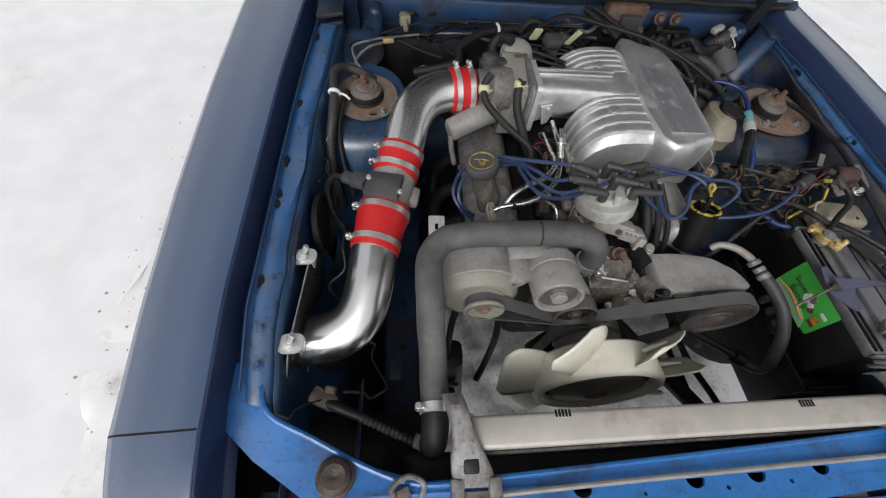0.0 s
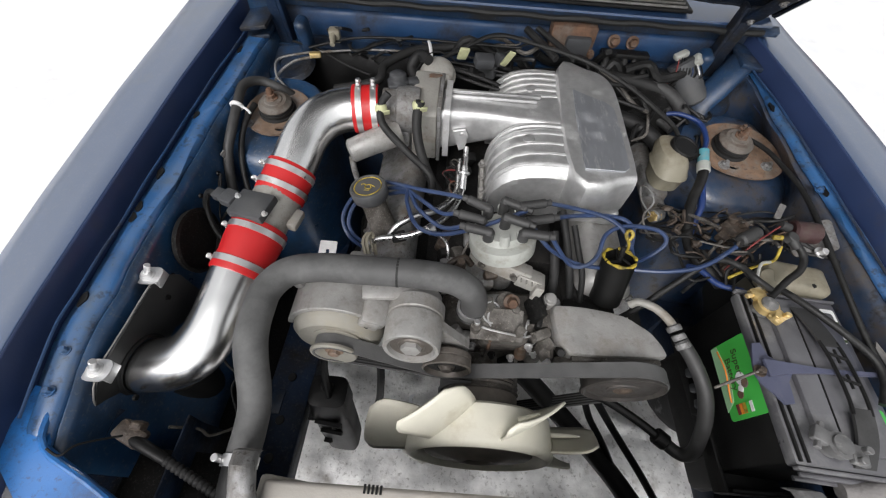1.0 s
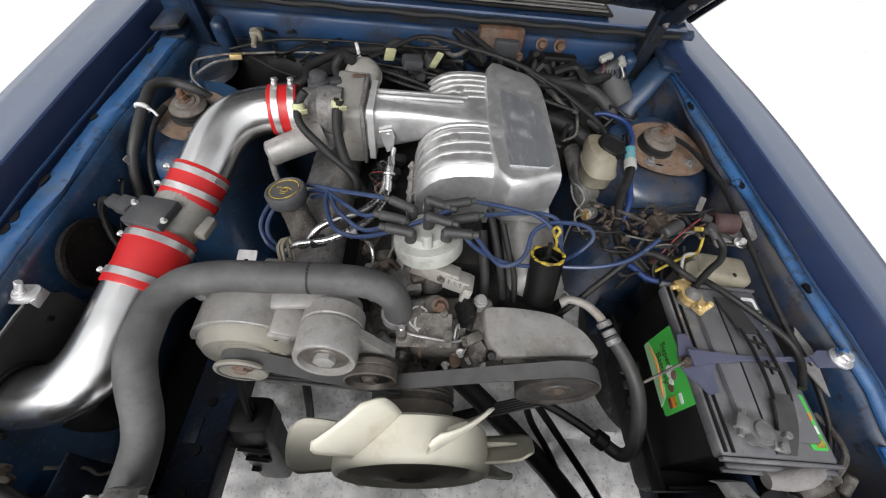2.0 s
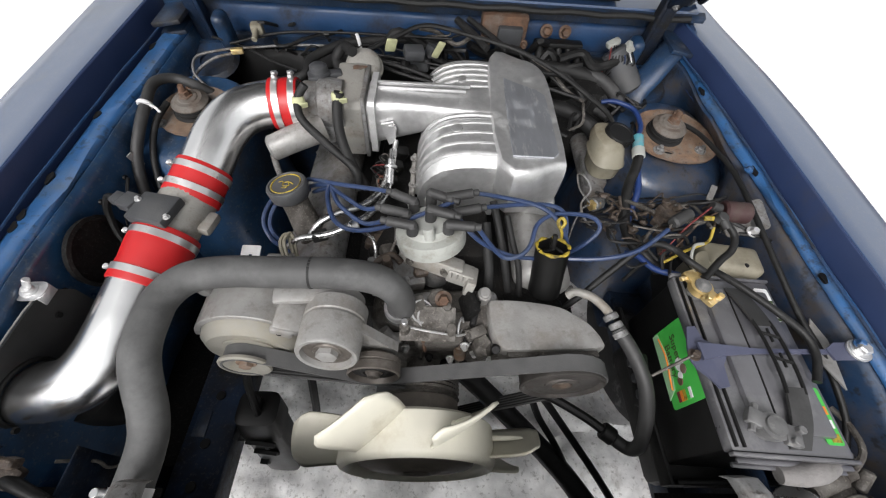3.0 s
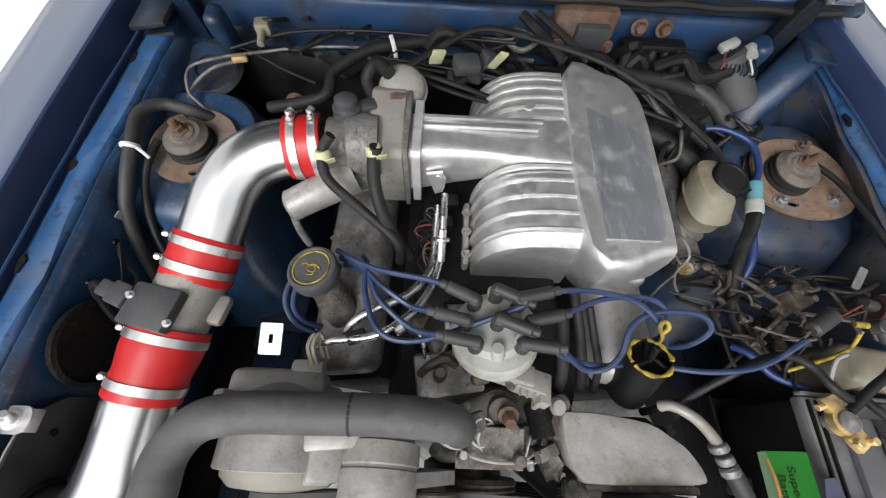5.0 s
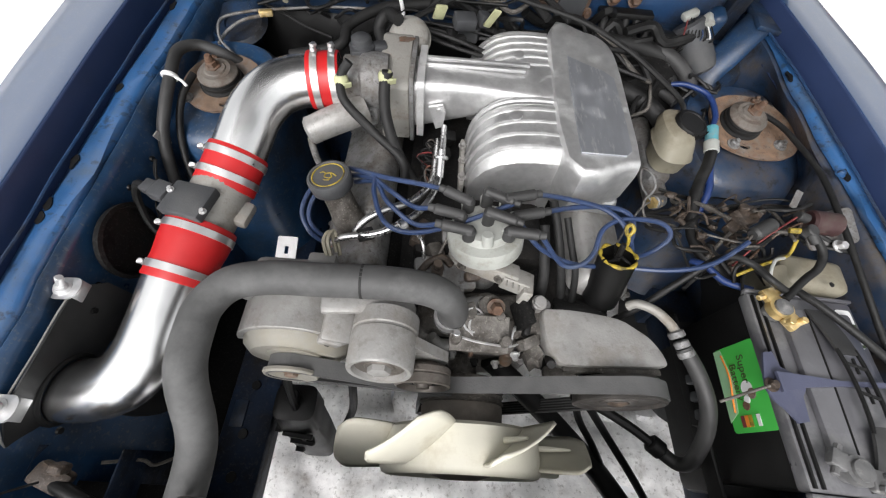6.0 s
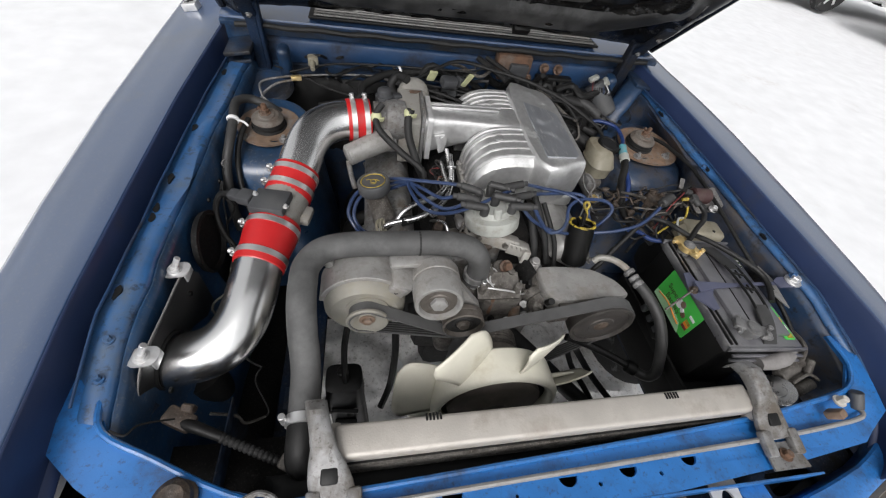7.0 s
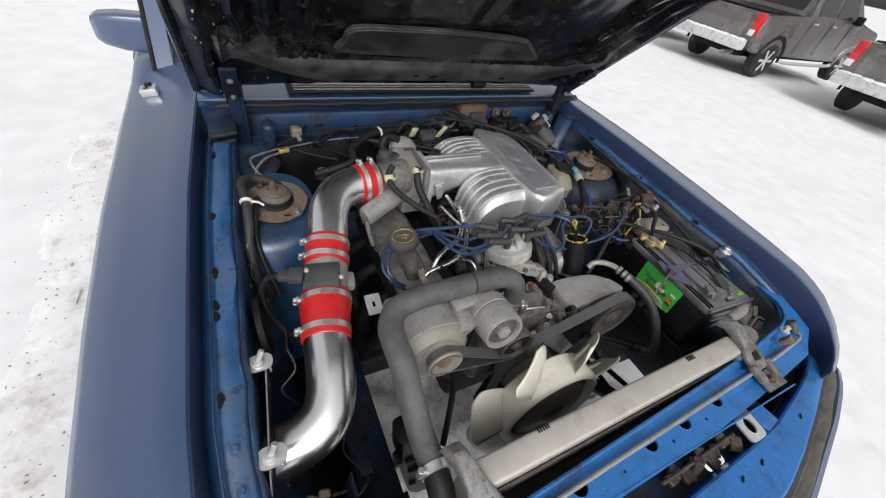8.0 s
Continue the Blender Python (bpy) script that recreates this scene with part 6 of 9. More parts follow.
bm = B()
lathe(bm, (0, 0.186, 0.56), (0, 1, 0), [(0.055, 0.122), (0.008, 0.126), (0.0, 0.131), (-0.003, 0.138), (0.0, 0.146), (0.008, 0.151), (0.07, 0.149), (0.076, 0.142), (0.076, 0.13)], 64)
tilt_up(bm)
part("hub_ring", bm, "fan", fan)
bm = B()
lathe(bm, (0, 0.179, 0.56), (0, 1, 0), [(0.006, 0.001), (0.006, 0.022), (0.001, 0.027), (0.0, 0.034), (0.004, 0.045), (0.010, 0.075), (0.011, 0.102), (0.015, 0.110), (0.022, 0.112), (0.05, 0.111), (0.05, 0.05), (0.085, 0.048)], 56)
tilt_up(bm)
clutch = part("fan_clutch", bm, "clutch", fan, "dark brown fan clutch")
bm = B()
lathe(bm, (0, 0.205, 0.56), (0, 1, 0), [(0, 0.108), (0, 0.1265), (0.004, 0.1265), (0.004, 0.108)], 48)
tilt_up(bm)
part("clutch_gap", bm, "batt", clutch)
N_BLADES = 7
for k in range(N_BLADES):
    a0 = 2 * math.pi * k / N_BLADES + math.pi / 2 + math.pi / 7
    rows = []
    for i in range(11):
        f = i / 10
        r = 0.146 + 0.092 * f
        # chord grows outwards, with rounded corners at the tip
        chord = (0.108 + 0.044 * f) * (1.0 - 0.35 * max(0.0, (f - 0.75) / 0.25) ** 2.2)
        pitch = radians(36 - 9 * f)
        row = []
        for t in np.linspace(-1, 1, 11):
            along = 0.5 * chord * t * math.cos(pitch)
            deep = 0.5 * chord * t * math.sin(pitch) + 0.007 * (1 - t * t)
            a = a0 + along / r + 0.10 * f * f
            row.append((r * math.cos(a), 0.228 - deep, 0.56 + r * math.sin(a)))
        rows.append(row)
    bm = grid(B(), rows)
    tilt_up(bm)
    solid(part("blade", bm, "fan", fan), 0.004, 0)
    bm = B()
    tube(bm, [(r * math.cos(a0 + 0.02), 0.236 - 0.02 * (r - 0.14), 0.56 + r * math.sin(a0 + 0.02)) for r in (0.148, 0.165, 0.187, 0.207)], [0.006, 0.005, 0.004, 0.002], 8, 3)
    tilt_up(bm)
    part("blade_rib", bm, "fan", fan)

# ---- alternator ----
alt = thing("alternator", (-0.295, 0.4, 0.64), "dusty aluminium alternator with its pulley", "alternator")
bm = B()
lathe(bm, (-0.295, 0.345, 0.738), (0, 1, 0), [(0.0, 0.05), (0.0, 0.07), (0.012, 0.083), (0.03, 0.087), (0.075, 0.087), (0.082, 0.084), (0.12, 0.082), (0.135, 0.066), (0.135, 0.02)], 48)
part("housing", bm, "dusty", alt)
bm = B()
shell(bm, -0.295, 0.738, 0.086, 0.0955, 0.366, 0.432, 38, 168)
part("bracket", bm, "castgrey", alt, "pale cast mounting bracket")
for nm, at, size, turn in (("bracket_boss", (-0.222, 0.388, 0.800), (0.046, 0.062, 0.034), (8, 24, 0)), ("bracket_face", (-0.232, 0.362, 0.790), (0.040, 0.016, 0.040), (8, 24, 0)),
                           ("bracket_arm", (-0.185, 0.412, 0.828), (0.12, 0.030, 0.014), (4, 4, 6)), ("bracket_lug", (-0.37, 0.44, 0.815), (0.02, 0.05, 0.03), (0, -20, 0))):
    part(nm, box(B(), at, size, turn, 0.0055, 2), "castgrey", alt)
for x, z in ((-0.232, 0.797), (-0.238, 0.781)):
    part("screw_hole", lathe(B(), (x, 0.3545, z), (0, -1, 0.15), [(0, 0.005), (0.002, 0.004), (0.0005, 0.001)], 12), "batt", alt)
bm = B()
box(bm, (-0.31, 0.475, 0.775), (0.14, 0.05, 0.06), bevel=0.015, seg=3)
box(bm, (-0.27, 0.50, 0.785), (0.05, 0.03, 0.03), bevel=0.008)
part("rear_cover", bm, "castgrey", alt)
bm = B()
lathe(bm, (-0.29, 0.348, 0.752), (0, -1, 0), [(0, 0.045), (0.006, 0.045), (0.008, 0.031), (0.012, 0.034), (0.016, 0.031), (0.02, 0.034), (0.024, 0.031), (0.028, 0.034), (0.0285, 0.043), (0.033, 0.0435), (0.036, 0.041), (0.034, 0.032), (0.03, 0.026), (0.026, 0.018), (0.028, 0.015), (0.028, 0.001)], 36)
part("pulley", bm, "dusty", alt, "worn tan pulley")
part("pulley_nut", hexbolt(B(), (-0.29, 0.320, 0.752), (0, -1, 0), 0.011, 0.007), "tanplate", alt)

# ---- belt tensioner and idler ----
tens = thing("belt_tensioner", (-0.14, 0.36, 0.72), "round cast aluminium belt tensioner with a dark idler", "tensioner")
bm = B()
ax = Vector((0.02, 1, -0.13))
lathe(bm, (-0.147, 0.316, 0.803), ax, [(0.010, 0.02), (0.010, 0.039), (0.001, 0.042), (0.0, 0.048), (0.004, 0.0505), (0.055, 0.0525), (0.057, 0.0505), (0.06, 0.0505), (0.062, 0.0525), (0.088, 0.0525), (0.09, 0.044), (0.11, 0.044), (0.11, 0.01)], 44)
body = part("housing", bm, "castgrey", tens)
part("face", lathe(B(), (-0.147, 0.3255, 0.8018), (-0.02, -1, 0.13), [(0, 0.0385), (0.0012, 0.038), (0.0012, 0.024), (0.003, 0.022), (0.003, 0.001)], 32), "steel", tens, "dark recessed end face")
part("centre_bolt", lathe(B(), (-0.147, 0.3225, 0.8022), (-0.02, -1, 0.13), [(0, 0.0185), (0.008, 0.0175), (0.0095, 0.012), (0.0095, 0.001)], 6), "castgrey", tens)
bm = B()
prism(bm, [(-0.115, 0.035), (-0.095, 0.01), (-0.04, -0.07), (-0.045, -0.10), (-0.10, -0.11), (-0.14, -0.06)], (0, 0.372, 0.80), (1, 0, 0), (0, 0, 1), 0.018)
part("arm", bm, "castgrey", tens)
part("idler_pulley", lathe(B(), (-0.081, 0.345, 0.716), (0, -1, 0), [(-0.02, 0.02), (0, 0.03), (0, 0.044), (0.003, 0.047), (0.012, 0.047), (0.013, 0.0455), (0.015, 0.0455), (0.016, 0.047), (0.027, 0.047), (0.030, 0.0475), (0.032, 0.044), (0.024, 0.0415), (0.020, 0.040)], 44), "steel", tens, "dark worn steel idler pulley")
part("idler_face", lathe(B(), (-0.081, 0.3235, 0.716), (0, -1, 0), [(0, 0.0405), (0.001, 0.040), (0.001, 0.026), (0.004, 0.024), (0.005, 0.019), (0.001, 0.017)], 36), "rubber", tens)
part("idler_bolt", lathe(B(), (-0.081, 0.3225, 0.716), (0, -1, 0), [(0, 0.016), (0.004, 0.016), (0.005, 0.012), (0.011, 0.011), (0.011, 0.001)], 12), "steel", tens)

# ---- power steering pump, bracket and pulley ----
pump = thing("power_steering_pump", (0.25, 0.4, 0.62), "grey bracketed power steering pump with a large pulley", "pump")
bm = B()
rows = []
edge = [(0.128, 0.455), (0.15, 0.462), (0.20, 0.460), (0.267, 0.449), (0.30, 0.43), (0.324, 0.411), (0.342, 0.378), (0.33, 0.366), (0.25, 0.362), (0.18, 0.361), (0.15, 0.366), (0.132, 0.40)]
cx, cy = 0.235, 0.41
for z, s in ((0.69, 0.94), (0.694, 0.985), (0.73, 1.0), (0.736, 0.99), (0.7395, 0.965), (0.7405, 0.9), (0.741, 0.5)):
    rows.append([(cx + (p.x - cx) * s, cy + (p.y - cy) * s, z + 0.04 * (p.x - 0.235) + 0.05 * (p.y - 0.42)) for p in smooth_path([(*e, 0) for e in edge], 3, True)])
grid(bm, rows, True, True)
part("bracket", bm, "castgrey", pump, "smooth grey bracket cover")
bm = B()
box(bm, (0.245, 0.358, 0.724), (0.17, 0.012, 0.012), (0, -4, 0), 0.004)
box(bm, (0.165, 0.352, 0.69), (0.06, 0.03, 0.03), (0, -10, 0), 0.006)
lump(bm, (0.12, 0.385, 0.69), (0.02, 0.025, 0.02), 0.5, 2)
part("bracket_lip", bm, "grimy", pump)
bm = B()
rod(bm, (0.262, 0.36, 0.66), (0.262, 0.46, 0.66), 0.048, 28)
box(bm, (0.235, 0.41, 0.66), (0.18, 0.08, 0.07), bevel=0.01)
part("housing", bm, "dark", pump)
bm = B()
lathe(bm, (0.262, 0.346, 0.698), (0, -1, 0), [(0, 0.04), (0.0, 0.073), (0.004, 0.076), (0.03, 0.076), (0.034, 0.0775), (0.038, 0.0775), (0.04, 0.073), (0.033, 0.066), (0.03, 0.03), (0.026, 0.022), (0.03, 0.016), (0.031, 0.001)], 48)
part("pulley", bm, "pulleydark", pump, "dark dusty steel pulley")
part("pulley_dish", lathe(B(), (0.262, 0.3125, 0.698), (0, -1, 0), [(0, 0.066), (0.001, 0.064), (0.0005, 0.032), (0.003, 0.03), (0.003, 0.024)], 40), "pulleydark", pump)
part("pulley_hub", lathe(B(), (0.262, 0.313, 0.698), (0, -1, 0), [(0, 0.020), (0.005, 0.018), (0.008, 0.010), (0.009, 0.001)], 20), "oilbrown", pump)
part("mount_post", rod(B(), (0.128, 0.46, 0.66), (0.135, 0.475, 0.73), 0.015), "castdirty", pump)
bm = B()
rod(bm, (0.145, 0.38, 0.70), (0.137, 0.36, 0.735), 0.008)
box(bm, (0.105, 0.44, 0.70), (0.012, 0.05, 0.08), (10, 0, -15), 0.004)
part("stud", bm, "dark", pump)
bm = B()
tube(bm, [(0.29, 0.475, 0.742), (0.302, 0.474, 0.758), (0.325, 0.458, 0.768), (0.343, 0.436, 0.77), (0.352, 0.42, 0.768)], 0.0085, 12, 5)
part("pressure_pipe", bm, "castmid", pump, "pale bent pressure pipe")
bm = B()
for k, p in enumerate(((0.35, 0.423, 0.768), (0.357, 0.407, 0.765), (0.363, 0.392, 0.761))):
    rod(bm, p, (p[0] + 0.0045, p[1] - 0.011, p[2] - 0.002), 0.014 - 0.001 * (k % 2), 14)
part("fitting", bm, "castdirty", pump)
bm = B()
tube(bm, [(0.362, 0.397, 0.762), (0.385, 0.36, 0.748), (0.405, 0.315, 0.725), (0.418, 0.275, 0.685), (0.427, 0.245, 0.635), (0.429, 0.226, 0.598), (0.421, 0.225, 0.575), (0.406, 0.237, 0.567), (0.392, 0.25, 0.569)], 0.0133, 14, 6)
part("return_hose", bm, "boot", pump, "grey rubber hose curling down")
bm = B()
rod(bm, (0.398, 0.245, 0.568), (0.376, 0.261, 0.570), 0.018)
tube(bm, [(0.378, 0.26, 0.570), (0.34, 0.285, 0.576), (0.28, 0.315, 0.588), (0.22, 0.335, 0.60)], 0.010, 8, 5)
part("hose_end", bm, "black", pump)

# ---- serpentine belt: a flat band over the pulleys ----
C = dict(alt=(-0.29, 0.752, 0.0345), idl=(-0.081, 0.716, 0.0485), ps=(0.262, 0.698, 0.078), crank=(0.0, 0.36, 0.092), pump=(0.0, 0.57, 0.086))


def arc(c, a0, a1, n=10):
    x, z, r = C[c]
    return [(x + r * math.cos(radians(a)), z + r * math.sin(radians(a))) for a in np.linspace(a0, a1, n)]


belt_path = arc("alt", 235, 78) + arc("idl", 262, 278, 4)[:0] + arc("idl", 250, 285, 5) + arc("ps", 96, -55) + arc("crank", 20, -170, 16) + arc("pump", 195, 108, 8)
bm = B()
rows = []
for i, (x, z) in enumerate(belt_path):
    x0, z0 = belt_path[i - 1]
    x1, z1 = belt_path[(i + 1) % len(belt_path)]
    t = Vector((x1 - x0, z1 - z0)).normalized()
    n = Vector((-t.y, t.x))
    rows.append([(x, 0.312, z), (x, 0.34, z), (x + n.x * 0.0035, 0.34, z + n.y * 0.0035), (x + n.x * 0.0035, 0.312, z + n.y * 0.0035)])
rows.append(rows[0])
grid(bm, rows, True)
bmesh.ops.remove_doubles(bm, verts=bm.verts[:], dist=0.0002)
belt_thing = thing("drive_belt", (0, 0.326, 0.36), "flat black ribbed drive belt round the pulleys", "belt")
part("band", bm, "belt", belt_thing)
for k in range(5):
    y = 0.3145 + 0.0053 * k
    bm = B()
    rows = []
    for i, (x, z) in enumerate(belt_path + belt_path[:1]):
        x0, z0 = belt_path[(i - 1) % len(belt_path)]
        x1, z1 = belt_path[(i + 1) % len(belt_path)]
        t = Vector((x1 - x0, z1 - z0)).normalized()
        n = Vector((-t.y, t.x))
        rows.append([(x + n.x * 0.0005, y, z + n.y * 0.0005), (x - n.x * 0.0016, y + 0.0008, z - n.y * 0.0016), (x - n.x * 0.0016, y + 0.0026, z - n.y * 0.0016), (x + n.x * 0.0005, y + 0.0034, z + n.y * 0.0005)])
    grid(bm, rows, True)
    part("rib", bm, "rubber", belt_thing, "dark moulded rib")

# ---- distributor with plug leads ----
dist = thing("distributor", (0.03, 0.54, 0.7), "pale grey distributor cap with dark lead boots", "distributor")
bm = B()
DAX = Vector((-0.13, 0.22, 0.96)).normalized()
DTOP = Vector((0.007, 0.568, 0.852))
lathe(bm, DTOP - DAX * 0.112, DAX, [(0, 0.03), (0.03, 0.035), (0.035, 0.045), (0.055, 0.058), (0.06, 0.0675), (0.085, 0.068), (0.09, 0.066), (0.094, 0.05), (0.108, 0.046), (0.112, 0.03), (0.112, 0.001)], 44)
part("cap", bm, "cap_grey", dist)
bm = B()
box(bm, (0.022, 0.514, 0.785), (0.110, 0.034, 0.034), (-16, 10, -14), 0.005)
box(bm, (0.072, 0.498, 0.772), (0.050, 0.036, 0.030), (-16, 10, -14), 0.003)
box(bm, (0.092, 0.486, 0.764), (0.018, 0.05, 0.036), (-16, 10, -14), 0.003)
for k in range(4):
    box(bm, (0.054 + 0.011 * k, 0.488 - 0.003 * k, 0.789 - 0.002 * k), (0.003, 0.026, 0.004), (-16, 10, -14), 0.001, 1)
part("ignition_module", bm, "castmid", dist, "pale grey ignition module")
for x, y, z in ((-0.026, 0.510, 0.795), (0.040, 0.494, 0.784)):
    part("module_bolt", hexbolt(B(), (x, y, z), (0, -1, 0.3), 0.006, 0.008), "grimy", dist)
part("hold_down_bolt", hexbolt(B(), (0.040, 0.452, 0.752), (0, -0.6, 0.8), 0.011, 0.02), "rust", dist, "rusty hold-down bolt")
bm = B()
lathe(bm, (0.028, 0.535, 0.60), (-0.05, 0.08, 1), [(0, 0.028), (0.15, 0.032)], 20)
part("shaft_housing", bm, "castdirty", dist)
POSTS = [(0.010 + 0.046 * math.cos(k * math.pi / 4), 0.566 + 0.046 * math.sin(k * math.pi / 4)) for k in range(8)] + [(0.010, 0.566)]
for x, y in POSTS:
    foot = Vector((x, y, 0.840 - 0.23 * (y - 0.566) + 0.135 * (x - 0.010)))
    part("post", rod(B(), foot, foot + DAX * 0.026, 0.010, 12), "cap_grey", dist)
OWN_POST = (3, 4, 5, 2, 1, 0, 7, 8)
LEADS = [
    (0, [(-0.012, 0.610, 0.866), (-0.055, 0.622, 0.864), (-0.100, 0.628, 0.862), (-0.165, 0.640, 0.858), (-0.215, 0.662, 0.845), (-0.25, 0.69, 0.82)]),
    (1, [(-0.056, 0.588, 0.856), (-0.09, 0.583, 0.852), (-0.118, 0.588, 0.850), (-0.161, 0.614, 0.856), (-0.20, 0.65, 0.845), (-0.245, 0.68, 0.81)]),
    (2, [(-0.03, 0.55, 0.850), (-0.07, 0.545, 0.846), (-0.115, 0.556, 0.845), (-0.165, 0.595, 0.850), (-0.19, 0.637, 0.848), (-0.239, 0.673, 0.80)]),
    (3, [(0.045, 0.594, 0.872), (0.010, 0.574, 0.868), (-0.054, 0.552, 0.852), (-0.121, 0.536, 0.848), (-0.165, 0.552, 0.852), (-0.19, 0.612, 0.852), (-0.192, 0.655, 0.845), (-0.21, 0.69, 0.80)]),
    (4, [(0.070, 0.615, 0.872), (0.11, 0.624, 0.866), (0.151, 0.622, 0.860), (0.222, 0.613, 0.850), (0.260, 0.582, 0.840), (0.29, 0.555, 0.79), (0.29, 0.56, 0.74)]),
    (5, [(0.096, 0.578, 0.858), (0.13, 0.595, 0.854), (0.174, 0.613, 0.850), (0.245, 0.620, 0.846), (0.275, 0.60, 0.842), (0.285, 0.575, 0.80), (0.29, 0.58, 0.73)]),
    (6, [(0.081, 0.530, 0.848), (0.105, 0.522, 0.832), (0.145, 0.514, 0.815), (0.180, 0.517, 0.812), (0.204, 0.539, 0.820), (0.219, 0.577, 0.838), (0.258, 0.598, 0.845), (0.325, 0.598, 0.842), (0.345, 0.578, 0.830), (0.32, 0.56, 0.80), (0.30, 0.57, 0.75)]),
    (7, [(0.03, 0.53, 0.87), (0.06, 0.535, 0.865), (0.10, 0.53, 0.84), (0.160, 0.522, 0.808), (0.22, 0.528, 0.79), (0.261, 0.530, 0.79), (0.340, 0.519, 0.810), (0.406, 0.527, 0.830), (0.465, 0.562, 0.855)]),
]
for k, pts in LEADS:
    lead = thing("ignition_lead", pts[0], "blue silicone ignition lead with a grey boot", "ignition lead", "ignition leads")
    px, py = POSTS[OWN_POST[k]]
    top = Vector((px, py, 0.870 + 0.010 * (k in (3, 4, 7)) - 0.12 * (py - 0.566) + 0.1 * (px - 0.010)))
    to = Vector(pts[1]) - top
    d = Vector((math.copysign(1.0, to.x), max(-0.45, min(0.45, 0.6 * to.y / max(0.01, abs(to.x)))), 0.06)).normalized()
    bm = B()
    rod(bm, (px, py - 0.003, 0.846 - 0.23 * (py - 0.566) + 0.135 * (px - 0.010)), top + Vector((0, 0, 0.004)), 0.0108, 14, 0.003)
    rod(bm, top - d * 0.007, top + d * 0.048, 0.0095, 14, 0.003)
    rod(bm, top + d * 0.046, top + d * 0.058, 0.0068, 12)
    part("boot", bm, "boot", lead, "dark grey rubber boot")
    part("wire", tube(B(), [top + d * 0.05, *pts[2:]], 0.0045, 8, 7), "wire", lead)

# ---- oil filler on the valve cover ----
oil = thing("oil_filler", (-0.25, 0.62, 0.7), "dusty oil filler neck with a round black cap", "oil filler")
bm = B()
tube(bm, [(-0.235, 0.60, 0.70), (-0.248, 0.612, 0.755), (-0.262, 0.63, 0.79), (-0.275, 0.645, 0.825)], [0.028, 0.03, 0.027, 0.026], 20, 6)
box(bm, (-0.235, 0.60, 0.725), (0.085, 0.06, 0.03), (0, -25, 12), 0.012, 3)
part("neck", bm, "grimy", oil)
CAPN = Vector((-0.15, 0.10, 1)).normalized()
bm = B()
lathe(bm, (-0.272, 0.640, 0.818), CAPN, [(0, 0.026), (0.004, 0.036), (0.008, 0.039), (0.030, 0.040), (0.034, 0.038), (0.035, 0.034), (0.033, 0.032), (0.033, 0.001)], 36)
cap = part("cap", bm, "grey", oil, "black cap with a yellow ring")
q = CAPN.to_track_quat("Z", "Y")
c0 = Vector((-0.272, 0.640, 0.818)) + CAPN * 0.0335


def on_cap(x, y):
    return c0 + q @ Vector((x, y, 0))


bm = B()
tube(bm, [on_cap(0.029 * math.cos(a), 0.029 * math.sin(a)) for a in np.linspace(0, 2 * math.pi, 29)[:-1]], 0.0013, 6, 1, closed=True)
part("ring", bm, "yellow", cap)
right = q.inverted() @ Vector((1, 0, 0))
ang = math.atan2(right.y, right.x)


def emblem(*pts):
    ca, sa = math.cos(ang), math.sin(ang)
    return [on_cap(x * ca - y * sa, x * sa + y * ca) for x, y in pts]


bm = B()
tube(bm, emblem((-0.016, 0.006), (-0.01, 0.008), (-0.004, 0.004), (0.004, 0.005), (0.012, 0.0), (0.016, -0.004)), 0.0012, 6, 3)
tube(bm, emblem((-0.004, 0.004), (-0.006, -0.004), (0.002, -0.008), (0.008, -0.006), (0.004, 0.004)), 0.0012, 6, 3)
tube(bm, emblem((-0.006, -0.012), (0.004, -0.013), (0.006, -0.009)), 0.0012, 6, 3)
part("emblem", bm, "yellow", cap, "yellow oil can emblem")
for pts in ([(-0.24, 0.66, 0.82), (-0.31, 0.665, 0.80), (-0.337, 0.618, 0.775), (-0.319, 0.582, 0.75), (-0.285, 0.572, 0.72)], [(-0.245, 0.65, 0.815), (-0.305, 0.65, 0.795), (-0.324, 0.612, 0.77), (-0.309, 0.588, 0.745), (-0.27, 0.585, 0.71)]):
    line("ignition_lead", pts, 0.0045, "wire", "blue silicone ignition lead looping to a spark plug", "ignition lead", "ignition leads")
bm = B()
prism(bm, rounded(-0.02, -0.028, 0.02, 0.028, 0.003), (-0.375, 0.565, 0.70), (1, 0, 0), (0, 0.9, 0.3), 0.003, [rounded(-0.004, -0.008, 0.004, 0.008, 0.002)])
single("slotted_tab", bm, "zinc", "small bright slotted metal tab", "bracket")

# black canister with a yellow-rimmed mouth
can = thing("filler_canister", (0.245, 0.5, 0.72), "black cylindrical canister with a worn yellow rim", "canister")
CN = Vector((-0.05, 0.31, 0.95)).normalized()
bm = B()
lathe(bm, (0.252, 0.50, 0.715), CN, [(0, 0.0325), (0.11, 0.0325), (0.112, 0.030), (0.09, 0.028), (0.085, 0.001)], 32)
part("body", bm, "batt", can)
bm = B()
qn = CN.to_track_quat("Z", "Y")
ct = Vector((0.252, 0.50, 0.715)) + CN * 0.112
for a0, a1 in ((0.3, 2.5), (2.8, 4.4), (4.7, 6.4)):
    tube(bm, [ct + qn @ Vector((0.0308 * math.cos(a), 0.0308 * math.sin(a), 0.0006 * math.sin(9 * a))) for a in np.linspace(a0, a1, 12)], [0.0030 + 0.0011 * math.sin(5 * i + a0) for i in range(12)], 8, 1)
part("rim", bm, "yellow", can, "worn yellow rim")
bm = B()
for a in (0.4, 2.4, 4.5):
    box(bm, tuple(ct + qn @ Vector((0.016 * math.cos(a), 0.016 * math.sin(a), -0.004))), (0.032, 0.005, 0.004), (0, 0, math.degrees(a)), 0.001, 1)
